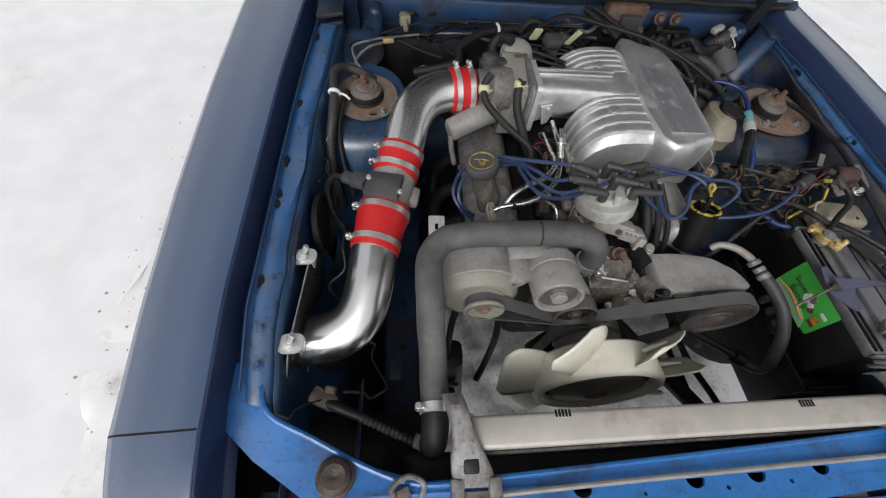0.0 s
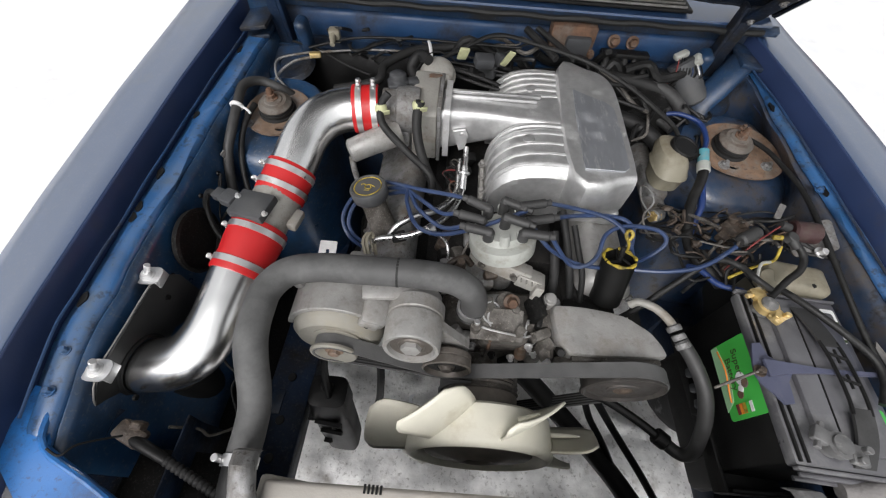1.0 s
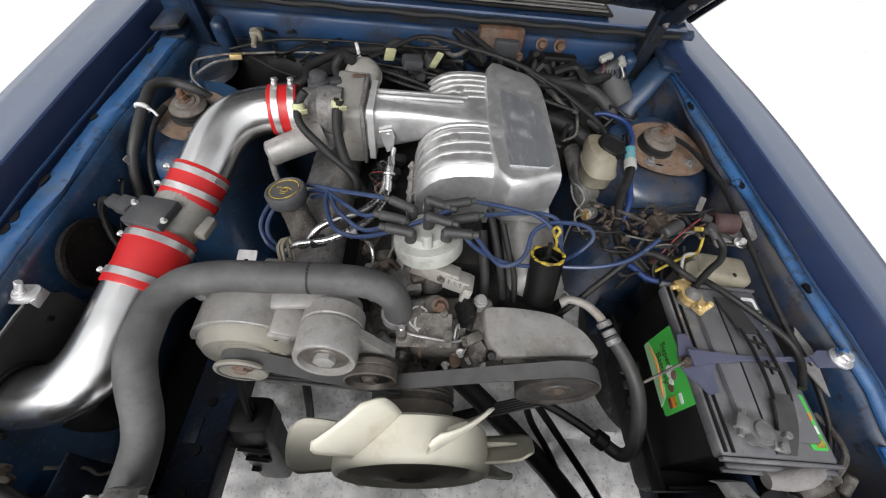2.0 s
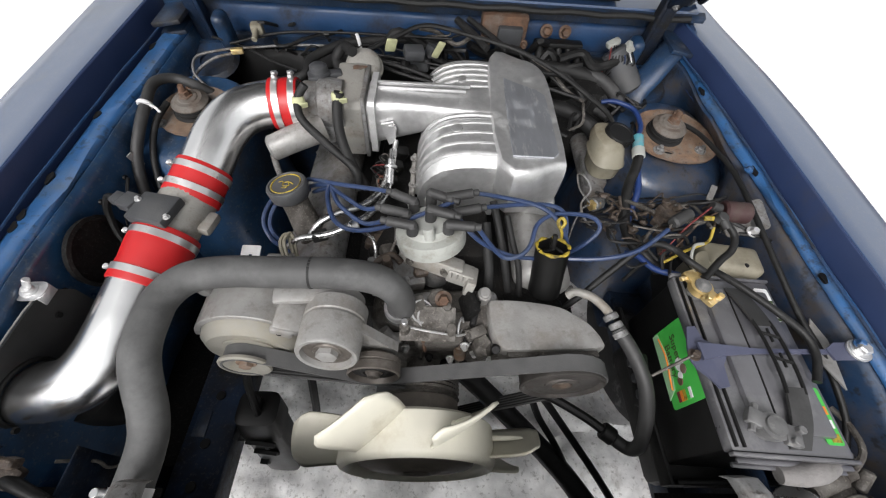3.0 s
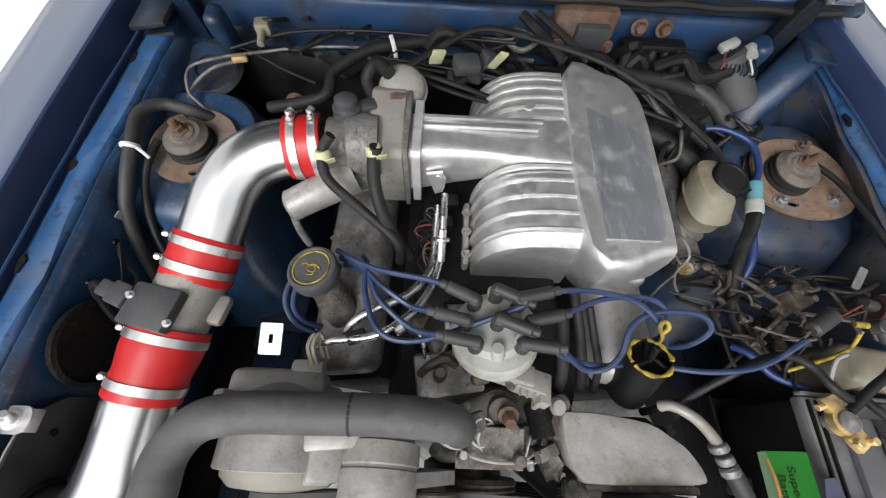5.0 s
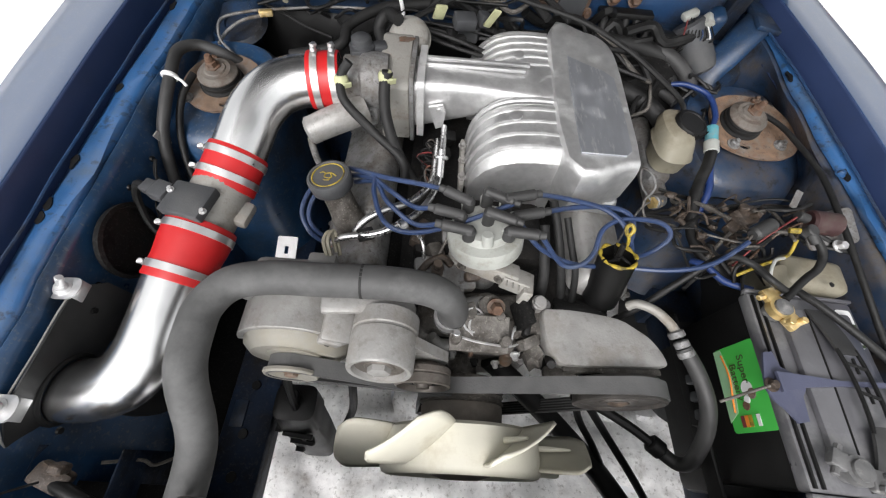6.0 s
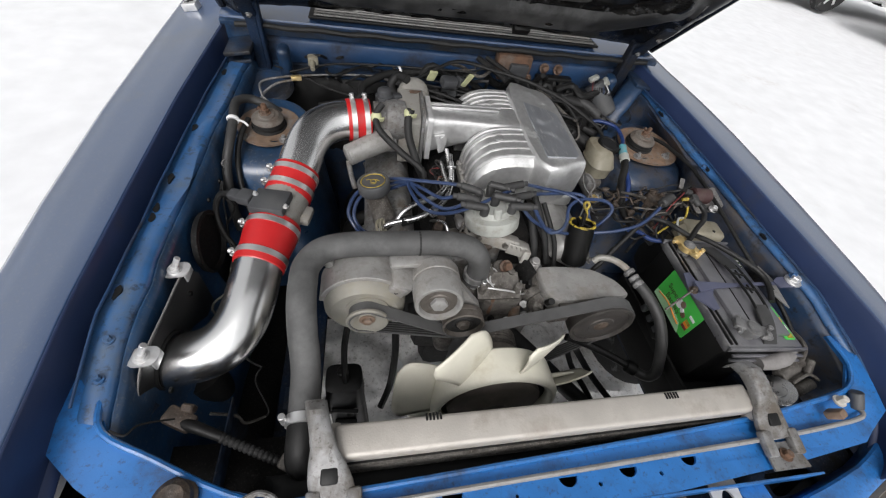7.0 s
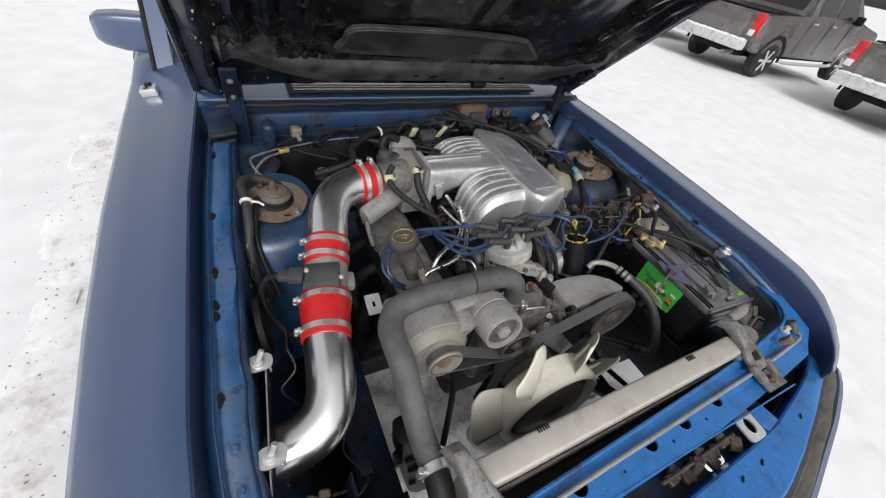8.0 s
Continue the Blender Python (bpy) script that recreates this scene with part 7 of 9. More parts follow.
rod(bm, ct - CN * 0.01, ct + CN * 0.028, 0.005, 8)
part("cross_bar", bm, "dark", can)
bm = B()
for k in range(5):
    a = -1.75 + 0.14 * math.sin(k * 2.3)
    lump(bm, Vector((0.252, 0.50, 0.715)) + CN * (0.045 + 0.013 * k) + qn @ Vector((0.0325 * math.cos(a), 0.0325 * math.sin(a), 0)), (0.0014, 0.001, 0.0035), 0.5, k, 1)
part("splash", bm, "zinc", can)
stick = thing("dipstick", (0.26, 0.56, 0.84), "yellow oil dipstick loop handle", "dipstick")
bm = B()
tube(bm, [(0.262, 0.568, 0.838), (0.269, 0.574, 0.848), (0.263, 0.582, 0.852), (0.256, 0.576, 0.848)], 0.0035, 8, 5, closed=True)
part("loop", bm, "yellow", stick)
part("stem", tube(B(), [(0.262, 0.568, 0.838), (0.268, 0.56, 0.82), (0.275, 0.55, 0.74)], 0.003, 6, 4), "yellow", stick)

# short hoses hanging between the distributor and the canister
for pts, r in (([(0.135, 0.63, 0.84), (0.148, 0.58, 0.81), (0.163, 0.535, 0.765), (0.18, 0.505, 0.70)], 0.008), ([(0.165, 0.61, 0.82), (0.178, 0.565, 0.79), (0.195, 0.53, 0.75), (0.205, 0.50, 0.69)], 0.0065), ([(0.12, 0.59, 0.82), (0.126, 0.55, 0.79), (0.132, 0.515, 0.75), (0.135, 0.495, 0.70)], 0.010)):
    line("drop_hose", pts, r, "rubber", "short black hose hanging behind the distributor", "hose", "drop hoses", 10, 5)

# fuel rail and pipes
rail = thing("fuel_rail", (-0.1, 0.6, 0.8), "bright fuel rail pipes with fittings", "fuel rail")
for pts, r in (([(-0.262, 0.535, 0.79), (-0.239, 0.541, 0.808), (-0.182, 0.546, 0.820), (-0.147, 0.560, 0.828), (-0.108, 0.596, 0.828), (-0.084, 0.645, 0.828), (-0.076, 0.70, 0.838), (-0.074, 0.80, 0.84)], 0.0062), ([(-0.222, 0.556, 0.80), (-0.205, 0.57, 0.82), (-0.173, 0.589, 0.830), (-0.124, 0.615, 0.830), (-0.092, 0.66, 0.830), (-0.088, 0.72, 0.815), (-0.086, 0.80, 0.80)], 0.0068)):
    part("pipe", tube(B(), pts, r, 12, 6), "chrome", rail)
bm = B()
rod(bm, (-0.077, 0.672, 0.832), (-0.076, 0.716, 0.862), 0.0075, 14)
rod(bm, (-0.0765, 0.70, 0.851), (-0.0764, 0.705, 0.855), 0.0135, 14)
rod(bm, (-0.076, 0.716, 0.862), (-0.076, 0.735, 0.872), 0.0045, 10)
part("fitting", bm, "chrome", rail)
part("collar", rod(B(), (-0.142, 0.556, 0.828), (-0.13, 0.566, 0.829), 0.012, 16), "chrome", rail)
bm = B()
box(bm, (-0.20, 0.548, 0.812), (0.03, 0.02, 0.018), (0, 0, 20), 0.004)
part("clip", bm, "black", rail)
# injector wiring
for k in range(9):
    y = 0.66 + 0.012 * k
    pts = [(-0.10 + 0.004 * k, y, 0.79), (-0.115 + 0.01 * math.sin(k), y + 0.02, 0.815 + 0.008 * math.sin(k * 2)), (-0.095, y + 0.035, 0.81), (-0.075 + 0.006 * math.sin(k * 3), y + 0.03, 0.78)]
    line("injector_wire", pts, 0.0017, ("loom", "grimy", "pinkwire", "loom", "loom", "redwire", "loom")[k % 7], "thin injector wire beside the fuel rail", "wire", "injector wires", 6, 4)
for k in range(3):
    bm = B()
    box(bm, (-0.085 + 0.01 * k, 0.72 + 0.05 * k, 0.79), (0.03, 0.025, 0.035), (10 * k, 20, 15), 0.006)
    single("injector_plug", bm, "black", "black injector plug beside the fuel rail", "plug", "injector plugs")


# ---- strut mounts ----
def strut_mount(x, y, z, tilt, plate_mat, n):
    root = thing("strut_mount", (x, y, z), "rusty strut mount plate with a rubber bush and nuts", "strut mount", "strut mounts")
    T = Matrix.Translation((x, y, z)) @ Matrix.Rotation(tilt, 4, "X")
    bx0, by0 = (-0.016, 0.0) if n > 0 else (0.0, 0.0)
    bm = B()
    shape = [(-0.082, -0.02), (-0.066, -0.065), (0.0, -0.09), (0.07, -0.083), (0.104, -0.045), (0.098, 0.02), (0.06, 0.068), (-0.01, 0.082), (-0.07, 0.055)] if n > 0 else [(0.082 * math.cos(a), 0.082 * math.sin(a)) for a in np.linspace(0, 5.5, 8)]
    shape = [(p.x * (1 if n > 0 else -1), p.y) for p in smooth_path([(*s, 0) for s in shape], 3, True)]
    prism(bm, shape, (0, 0, 0), (1, 0, 0), (0, 1, 0), 0.006, [disc(-0.02 * n, -0.062, 0.012, 10, 0.006)])
    bm.transform(T)
    part("plate", bm, plate_mat, root, "rust-stained steel plate")
    bm = B()
    lathe(bm, (bx0, by0, 0.004), (0, 0, 1), [(0, 0.046), (0.005, 0.045), (0.007, 0.038), (0.010, 0.038), (0.011, 0.042), (0.016, 0.042), (0.017, 0.038), (0.019, 0.038), (0.02, 0.041), (0.024, 0.040)], 40)
    bm.transform(T)
    part("bush", bm, "rubber", root, "dark layered rubber bush")
    bm = B()
    lathe(bm, (bx0, by0, 0.0265), (0, 0, 1), [(0, 0.040), (0.003, 0.0405), (0.006, 0.038), (0.010, 0.031), (0.012, 0.030), (0.0125, 0.022), (0.015, 0.020), (0.0155, 0.001)], 40)
    bm.transform(T)
    part("cap", bm, "tandust", root, "dusty grey dished cap")
    bm = B()
    lathe(bm, (bx0 + 0.004 * n, by0 + 0.004, 0.040), (0, 0, 1), [(0, 0.016), (0.004, 0.016), (0.005, 0.0115), (0.014, 0.0115), (0.016, 0.0075)], 6)
    lathe(bm, (bx0 + 0.004 * n, by0 + 0.004, 0.054), (0.1, 0, 1), [(0, 0.0075), (0.012, 0.007), (0.015, 0.005), (0.015, 0.001)], 14)
    bm.transform(T)
    part("centre_nut", bm, "rust", root)
    for bx, by in ((-0.045, -0.058), (0.06, -0.052), (0.03, 0.064)):
        bm = B()
        hexbolt(bm, (bx * n, by, 0.006), (0, 0, 1), 0.009, 0.008)
        rod(bm, (bx * n, by, 0.014), (bx * n, by, 0.022), 0.005, 10)
        bm.transform(T)
        part("bolt", bm, "castdirty" if by < 0 else "rust", root)
    return root


strut_mount(-0.555, 0.895, 0.825, 0.13, "tanplate", -1)
strut_mount(0.598, 0.892, 0.828, 0.15, "rustplate", 1)

# ---- brake master cylinder and reservoir ----
brake = thing("brake_reservoir", (0.43, 0.85, 0.75), "yellowed plastic brake fluid reservoir with a black cap", "reservoir")
bm = B()
rows = []
for z, cx, cy, hx, hy in ((0.755, 0.436, 0.838, 0.028, 0.035), (0.76, 0.436, 0.84, 0.036, 0.044), (0.79, 0.438, 0.848, 0.039, 0.053), (0.796, 0.438, 0.85, 0.043, 0.059), (0.801, 0.438, 0.85, 0.04, 0.056), (0.825, 0.434, 0.862, 0.038, 0.054), (0.84, 0.432, 0.866, 0.03, 0.046), (0.845, 0.432, 0.867, 0.018, 0.028)):
    rows.append([(cx + hx * math.copysign(abs(math.cos(a)) ** 0.7, math.cos(a)), cy + hy * math.copysign(abs(math.sin(a)) ** 0.7, math.sin(a)), z) for a in (2 * math.pi * k / 32 for k in range(32))])
grid(bm, rows, True, True)
part("tank", bm, "cream", brake)
bm = B()
prof = [(0, 0.03), (0.006, 0.036), (0.02, 0.036), (0.023, 0.034), (0.024, 0.028), (0.022, 0.026), (0.022, 0.001)]
lathe(bm, (0.456, 0.868, 0.826), (0.15, -0.1, 1), prof, 32)
capb = part("cap", bm, "black", brake, "black screw cap")
for k in range(18):
    a = k * math.pi / 9
    part("grip", rod(B(), (0.4575 + 0.036 * math.cos(a), 0.867 + 0.036 * math.sin(a), 0.831), (0.4595 + 0.036 * math.cos(a), 0.866 + 0.036 * math.sin(a), 0.845), 0.002, 5, 0), "black", capb)
bm = B()
rod(bm, (0.42, 0.75, 0.72), (0.43, 1.0, 0.72), 0.026)
rod(bm, (0.40, 0.73, 0.735), (0.425, 0.745, 0.73), 0.017)
box(bm, (0.425, 0.85, 0.735), (0.05, 0.12, 0.04), bevel=0.01)
part("master_cylinder", bm, "castdirty", brake, "corroded brake master cylinder")
part("banjo_nut", lathe(B(), (0.395, 0.728, 0.735), (1, 0.3, 0), [(0, 0.014), (0.022, 0.014)], 6), "brass", brake)
bm = B()
lathe(bm, (0.43, 1.0, 0.74), (0, 1, 0), [(0, 0.04), (0.02, 0.11), (0.06, 0.125), (0.12, 0.12), (0.16, 0.09)], 36)
single("brake_booster", bm, "dark", "dark round brake servo on the firewall", "brake servo")
for pts in ([(0.40, 0.73, 0.735), (0.365, 0.75, 0.765), (0.35, 0.765, 0.80), (0.36, 0.745, 0.81), (0.375, 0.725, 0.79), (0.355, 0.70, 0.77), (0.37, 0.68, 0.74), (0.41, 0.68, 0.70)], [(0.40, 0.735, 0.73), (0.37, 0.71, 0.745), (0.362, 0.70, 0.70), (0.37, 0.69, 0.60)]):
    line("brake_pipe", pts, 0.0024, "castdirty", "thin bent steel brake pipe", "pipe", "brake pipes", 8, 6)

# ---- battery with its clamps ----
bat = thing("battery", (0.575, 0.335, 0.6), "black car battery with a dusty grey lid and green stickers", "battery")
BX, BY, BT = 0.564, 0.338, 0.80
bm = B()
box(bm, (BX, BY, BT - 0.105), (0.180, 0.294, 0.19), (0, 0, 0), 0.006)
part("case", bm, "batt", bat)
bm = B()
box(bm, (BX, BY, BT - 0.014), (0.186, 0.302, 0.024), (0, 0, 0), 0.006)
box(bm, (BX + 0.012, BY, BT + 0.001), (0.12, 0.25, 0.014), bevel=0.005)
lid = part("lid", bm, "batlid", bat, "dusty dark grey lid")
for dy in (-0.154, 0.154):
    bm = B()
    box(bm, (BX, BY + dy, BT - 0.005), (0.19, 0.006, 0.012), bevel=0.002)
    part("lip", bm, "batlid", lid)
bm = B()
tube(bm, [(0.558, BY + 0.12, BT + 0.008), (0.556, BY, BT + 0.008), (0.551, BY - 0.10, BT + 0.008)], 0.0016, 6, 3)
part("lid_groove", bm, "batt", lid)
bm = B()
for off in (0.008, 0.02):
    box(bm, (BX - 0.094 + off, BY, BT - 0.0005), (0.004, 0.29, 0.006), bevel=0.001)
part("edge_groove", bm, "batt", lid)
STRAP = [Vector(p) for p in ((0.572, 0.462, BT + 0.008), (0.582, 0.41, BT + 0.018), (0.589, 0.357, BT + 0.021), (0.590, 0.29, BT + 0.02), (0.582, 0.235, BT + 0.014), (0.575, 0.195, BT - 0.004))]
strap_path = smooth_path(STRAP, 6)
for half in (strap_path[:10], strap_path[19:]):
    bm = B()
    grid(bm, [[p + Vector((dx, 0, dz)) for dx, dz in ((-0.017, 0.0), (-0.016, 0.004), (0.016, 0.004), (0.017, 0.0))] for p in half], True, True)
    strap_part = part("carry_strap", bm, "boot", bat, "moulded black carry strap")
for dx in (-0.0145, 0.0145):
    bm = B()
    tube(bm, [p + Vector((dx, 0, 0.002)) for p in strap_path[8:21]], 0.003, 8, 2)
    part("strap_rail", bm, "black", strap_part)
for k in (11, 15):
    bm = B()
    rod(bm, strap_path[k] + Vector((-0.014, 0.004, 0.002)), strap_path[k] + Vector((0.014, -0.004, 0.002)), 0.0028, 8)
    rod(bm, strap_path[k] + Vector((0.0, -0.012, 0.002)), strap_path[k] + Vector((0.0, 0.012, 0.002)), 0.0022, 8)
    part("strap_rung", bm, "black", strap_part)
# green side sticker
SX = BX - 0.0905


def sticker(y0, z0, y1, z1, m, off, name, label=""):
    bm = B()
    prism(bm, rounded(min(y0, y1), z0, max(y0, y1), z1, 0.006), (SX - off, 0, 0), (0, 1, 0), (0, 0, 1), -0.0012)
    return part(name, bm, m, bat, label)


label = sticker(0.268, 0.685, 0.412, 0.778, "green", 0.0, "sticker", "green battery sticker with a thermometer emblem")
# Sheen on the sticker, drawn as a paler green patch.
bm = B()
prism(bm, [(0.285, 0.682), (0.41, 0.682), (0.41, 0.70), (0.35, 0.715), (0.30, 0.705)], (SX - 0.0012, 0, 0), (0, 1, 0), (0, 0, 1), -0.0006)
part("sticker_sheen", bm, "palegreen", label)
for k, m in enumerate(("redwire", "orange", "yellow", "green", "white")):
    bm = B()
    box(bm, (SX - 0.002, 0.285, 0.712 + 0.0085 * k), (0.001, 0.018, 0.007), bevel=0)
    part("gauge_bar", bm, m, label)
bm = B()
tube(bm, [(SX - 0.0015, 0.40, 0.70), (SX - 0.0015, 0.36, 0.708), (SX - 0.0015, 0.32, 0.702), (SX - 0.0015, 0.30, 0.70)], 0.003, 6, 4, 0.4)
part("swoosh", bm, "orange", label)
for k, text in enumerate(("Super", "Battery")):
    cu = bpy.data.curves.new("text", "FONT")
    cu.body, cu.size, cu.extrude = text, 0.021, 0.0003
    tob = new("text", cu)
    tob.matrix_world = Matrix(((0, 0, -1, 0), (-1, 0, 0, 0), (0, 1, 0, 0), (0, 0, 0, 1)))
    bpy.context.view_layer.update()
    me = bpy.data.meshes.new_from_object(tob.evaluated_get(bpy.context.evaluated_depsgraph_get()))
    me.transform(tob.matrix_world)
    bpy.data.objects.remove(tob)
    me.transform(Matrix.Translation((SX - 0.0022, 0.392 - 0.012 * k, 0.735 - 0.022 * k)))
    me.materials.clear()
    me.materials.append(M["ink"])
    ob = new("lettering", me)
    ob.parent = label
for y, z, r, m in ((0.326, 0.746, 0.009, "tanplate"), (0.318, 0.733, 0.007, "white"), (0.309, 0.728, 0.008, "rust")):
    part("emblem_patch", lathe(B(), (SX - 0.002, y, z), (-1, 0, 0), [(0, r), (0.0008, r * 0.9), (0.001, 0.001)], 14), m, label)
part("emblem", lathe(B(), (SX - 0.001, 0.336, 0.738), (-1, 0, 0), [(0, 0.012), (0.001, 0.012), (0.001, 0.001)], 20), "white", label, "round pale emblem")
# lid stickers
for y0, y1, m in ((0.205, 0.29, "green"), (0.406, 0.474, "white")):
    bm = B()
    prism(bm, rounded(BX + 0.058, y0, BX + 0.084, y1, 0.004), (0, 0, BT - 0.0015), (1, 0, 0), (0, 1, 0), 0.001)
    part("lid_sticker", bm, m, lid, "sticker on the lid")
for k in range(4):
    bm = B()
    box(bm, (BX + 0.074, 0.41 + 0.012 * k, BT), (0.018, 0.005, 0.001), bevel=0)
    part("print_bar", bm, "ink", lid)
for k in range(3):
    bm = B()
    box(bm, (BX + 0.074, 0.215 + 0.02 * k, BT), (0.014, 0.012, 0.001), bevel=0)
    part("print_bar", bm, ("yellow", "white", "orange")[k], lid)
turn_battery = Matrix.Translation((BX, BY, 0)) @ Matrix.Rotation(radians(-3), 4, "Z") @ Matrix.Translation((-BX, -BY, 0))
for ob in bat.children_recursive:
    ob.data.transform(turn_battery)
for dz in (0.012, 0.026):
    bm = B()
    box(bm, (BX + 0.004, BY - 0.156 - 0.3 * dz, BT - 0.012 - dz), (0.178, 0.008, 0.006), (0, 0, -3), 0.002)
    part("front_lip", bm, "batlid", bat)
bm = B()
tube(bm, [(0.545, 0.166, 0.765), (0.575, 0.166, 0.770), (0.605, 0.17, 0.774), (0.63, 0.178, 0.774)], [0.013, 0.0165, 0.0165, 0.012], 14, 4)
tube(bm, [(0.628, 0.177, 0.774), (0.65, 0.185, 0.772), (0.665, 0.20, 0.76)], 0.006, 8, 4)
single("corner_hose", bm, "crust", "short grey crusted hose below the battery corner", "hose")
# hold-down strap over the lid
hold = thing("battery_hold_down", (0.6, 0.33, 0.8), "blue-grey metal battery hold-down strap", "strap")
bm = B()
prism(bm, [(0.462, 0.322), (0.50, 0.330), (0.56, 0.335), (0.70, 0.338), (0.70, 0.345), (0.56, 0.343), (0.50, 0.349), (0.462, 0.352)], (0, 0, BT + 0.012), (1, 0, 0), (0, 1, 0), 0.005)
part("bar", bm, "strap", hold)
bm = B()
prism(bm, [(0.449, 0.345), (0.462, 0.384), (0.477, 0.386), (0.482, 0.362), (0.51, 0.347), (0.512, 0.333), (0.50, 0.318), (0.495, 0.283), (0.478, 0.280), (0.466, 0.298), (0.452, 0.312), (0.446, 0.328)], (0, 0, BT + 0.002), (1, 0, 0), (0, 1, 0), 0.004)
part("wing", bm, "strap", hold)
bm = B()
prism(bm, [(0.685, 0.326), (0.75, 0.328), (0.756, 0.343), (0.75, 0.358), (0.699, 0.356), (0.68, 0.345)], (0, 0, BT + 0.016), (1, 0, 0), (0, 1, 0), 0.004)
part("end_plate", bm, "strap", hold, "grey end plate")
part("wing_bolt", hexbolt(B(), (0.455, 0.333, BT + 0.006), (0, 0, 1), 0.007, 0.009), "oilbrown", hold)
part("bolt", hexbolt(B(), (0.733, 0.342, BT + 0.023), (0, 0, 1), 0.011, 0.012), "zinc", hold)
part("washer", lathe(B(), (0.733, 0.342, BT + 0.0205), (0, 0, 1), [(0, 0.019), (0.003, 0.019), (0.0035, 0.008)], 24), "zinc", hold, "wide zinc washer")
bm = B()
rod(bm, (0.455, 0.333, BT + 0.014), (0.40, 0.312, BT - 0.04), 0.0024, 8)
part("hook_rod", bm, "grimy", hold)


def terminal(x, y, m, tilt, label):
    root = thing("battery_clamp", (x, y, 0.8), label, "battery clamp", "battery clamps")
    bm = B()
    lathe(bm, (x, y, BT), (0, 0, 1), [(0, 0.016), (0.03, 0.014), (0.032, 0.004)], 20)
    part("post", bm, "lead", root)
    T = Matrix.Translation((x, y, BT + 0.012)) @ Matrix.Rotation(tilt, 4, "Z") @ Matrix.Scale(0.82, 4)
    bm = B()
    lathe(bm, (0, 0, 0), (0, 0, 1), [(0, 0.017), (0, 0.024), (0.016, 0.024), (0.017, 0.017)], 24)
    box(bm, (0.03, 0, 0.008), (0.03, 0.03, 0.016), bevel=0.004)
    bm.transform(T)
    part("collar", bm, m, root)
    bm = B()
    rod(bm, (0.032, -0.026, 0.008), (0.032, 0.028, 0.008), 0.006, 8)
    box(bm, (-0.03, 0.0, 0.012), (0.028, 0.036, 0.014), (0, 0, 15), 0.004)
    rod(bm, (-0.035, -0.012, 0.012), (-0.035, -0.012, 0.03), 0.007, 8)
    rod(bm, (-0.03, 0.012, 0.012), (-0.03, 0.012, 0.028), 0.007, 8)
    bm.transform(T)
    part("bolt", bm, m, root)


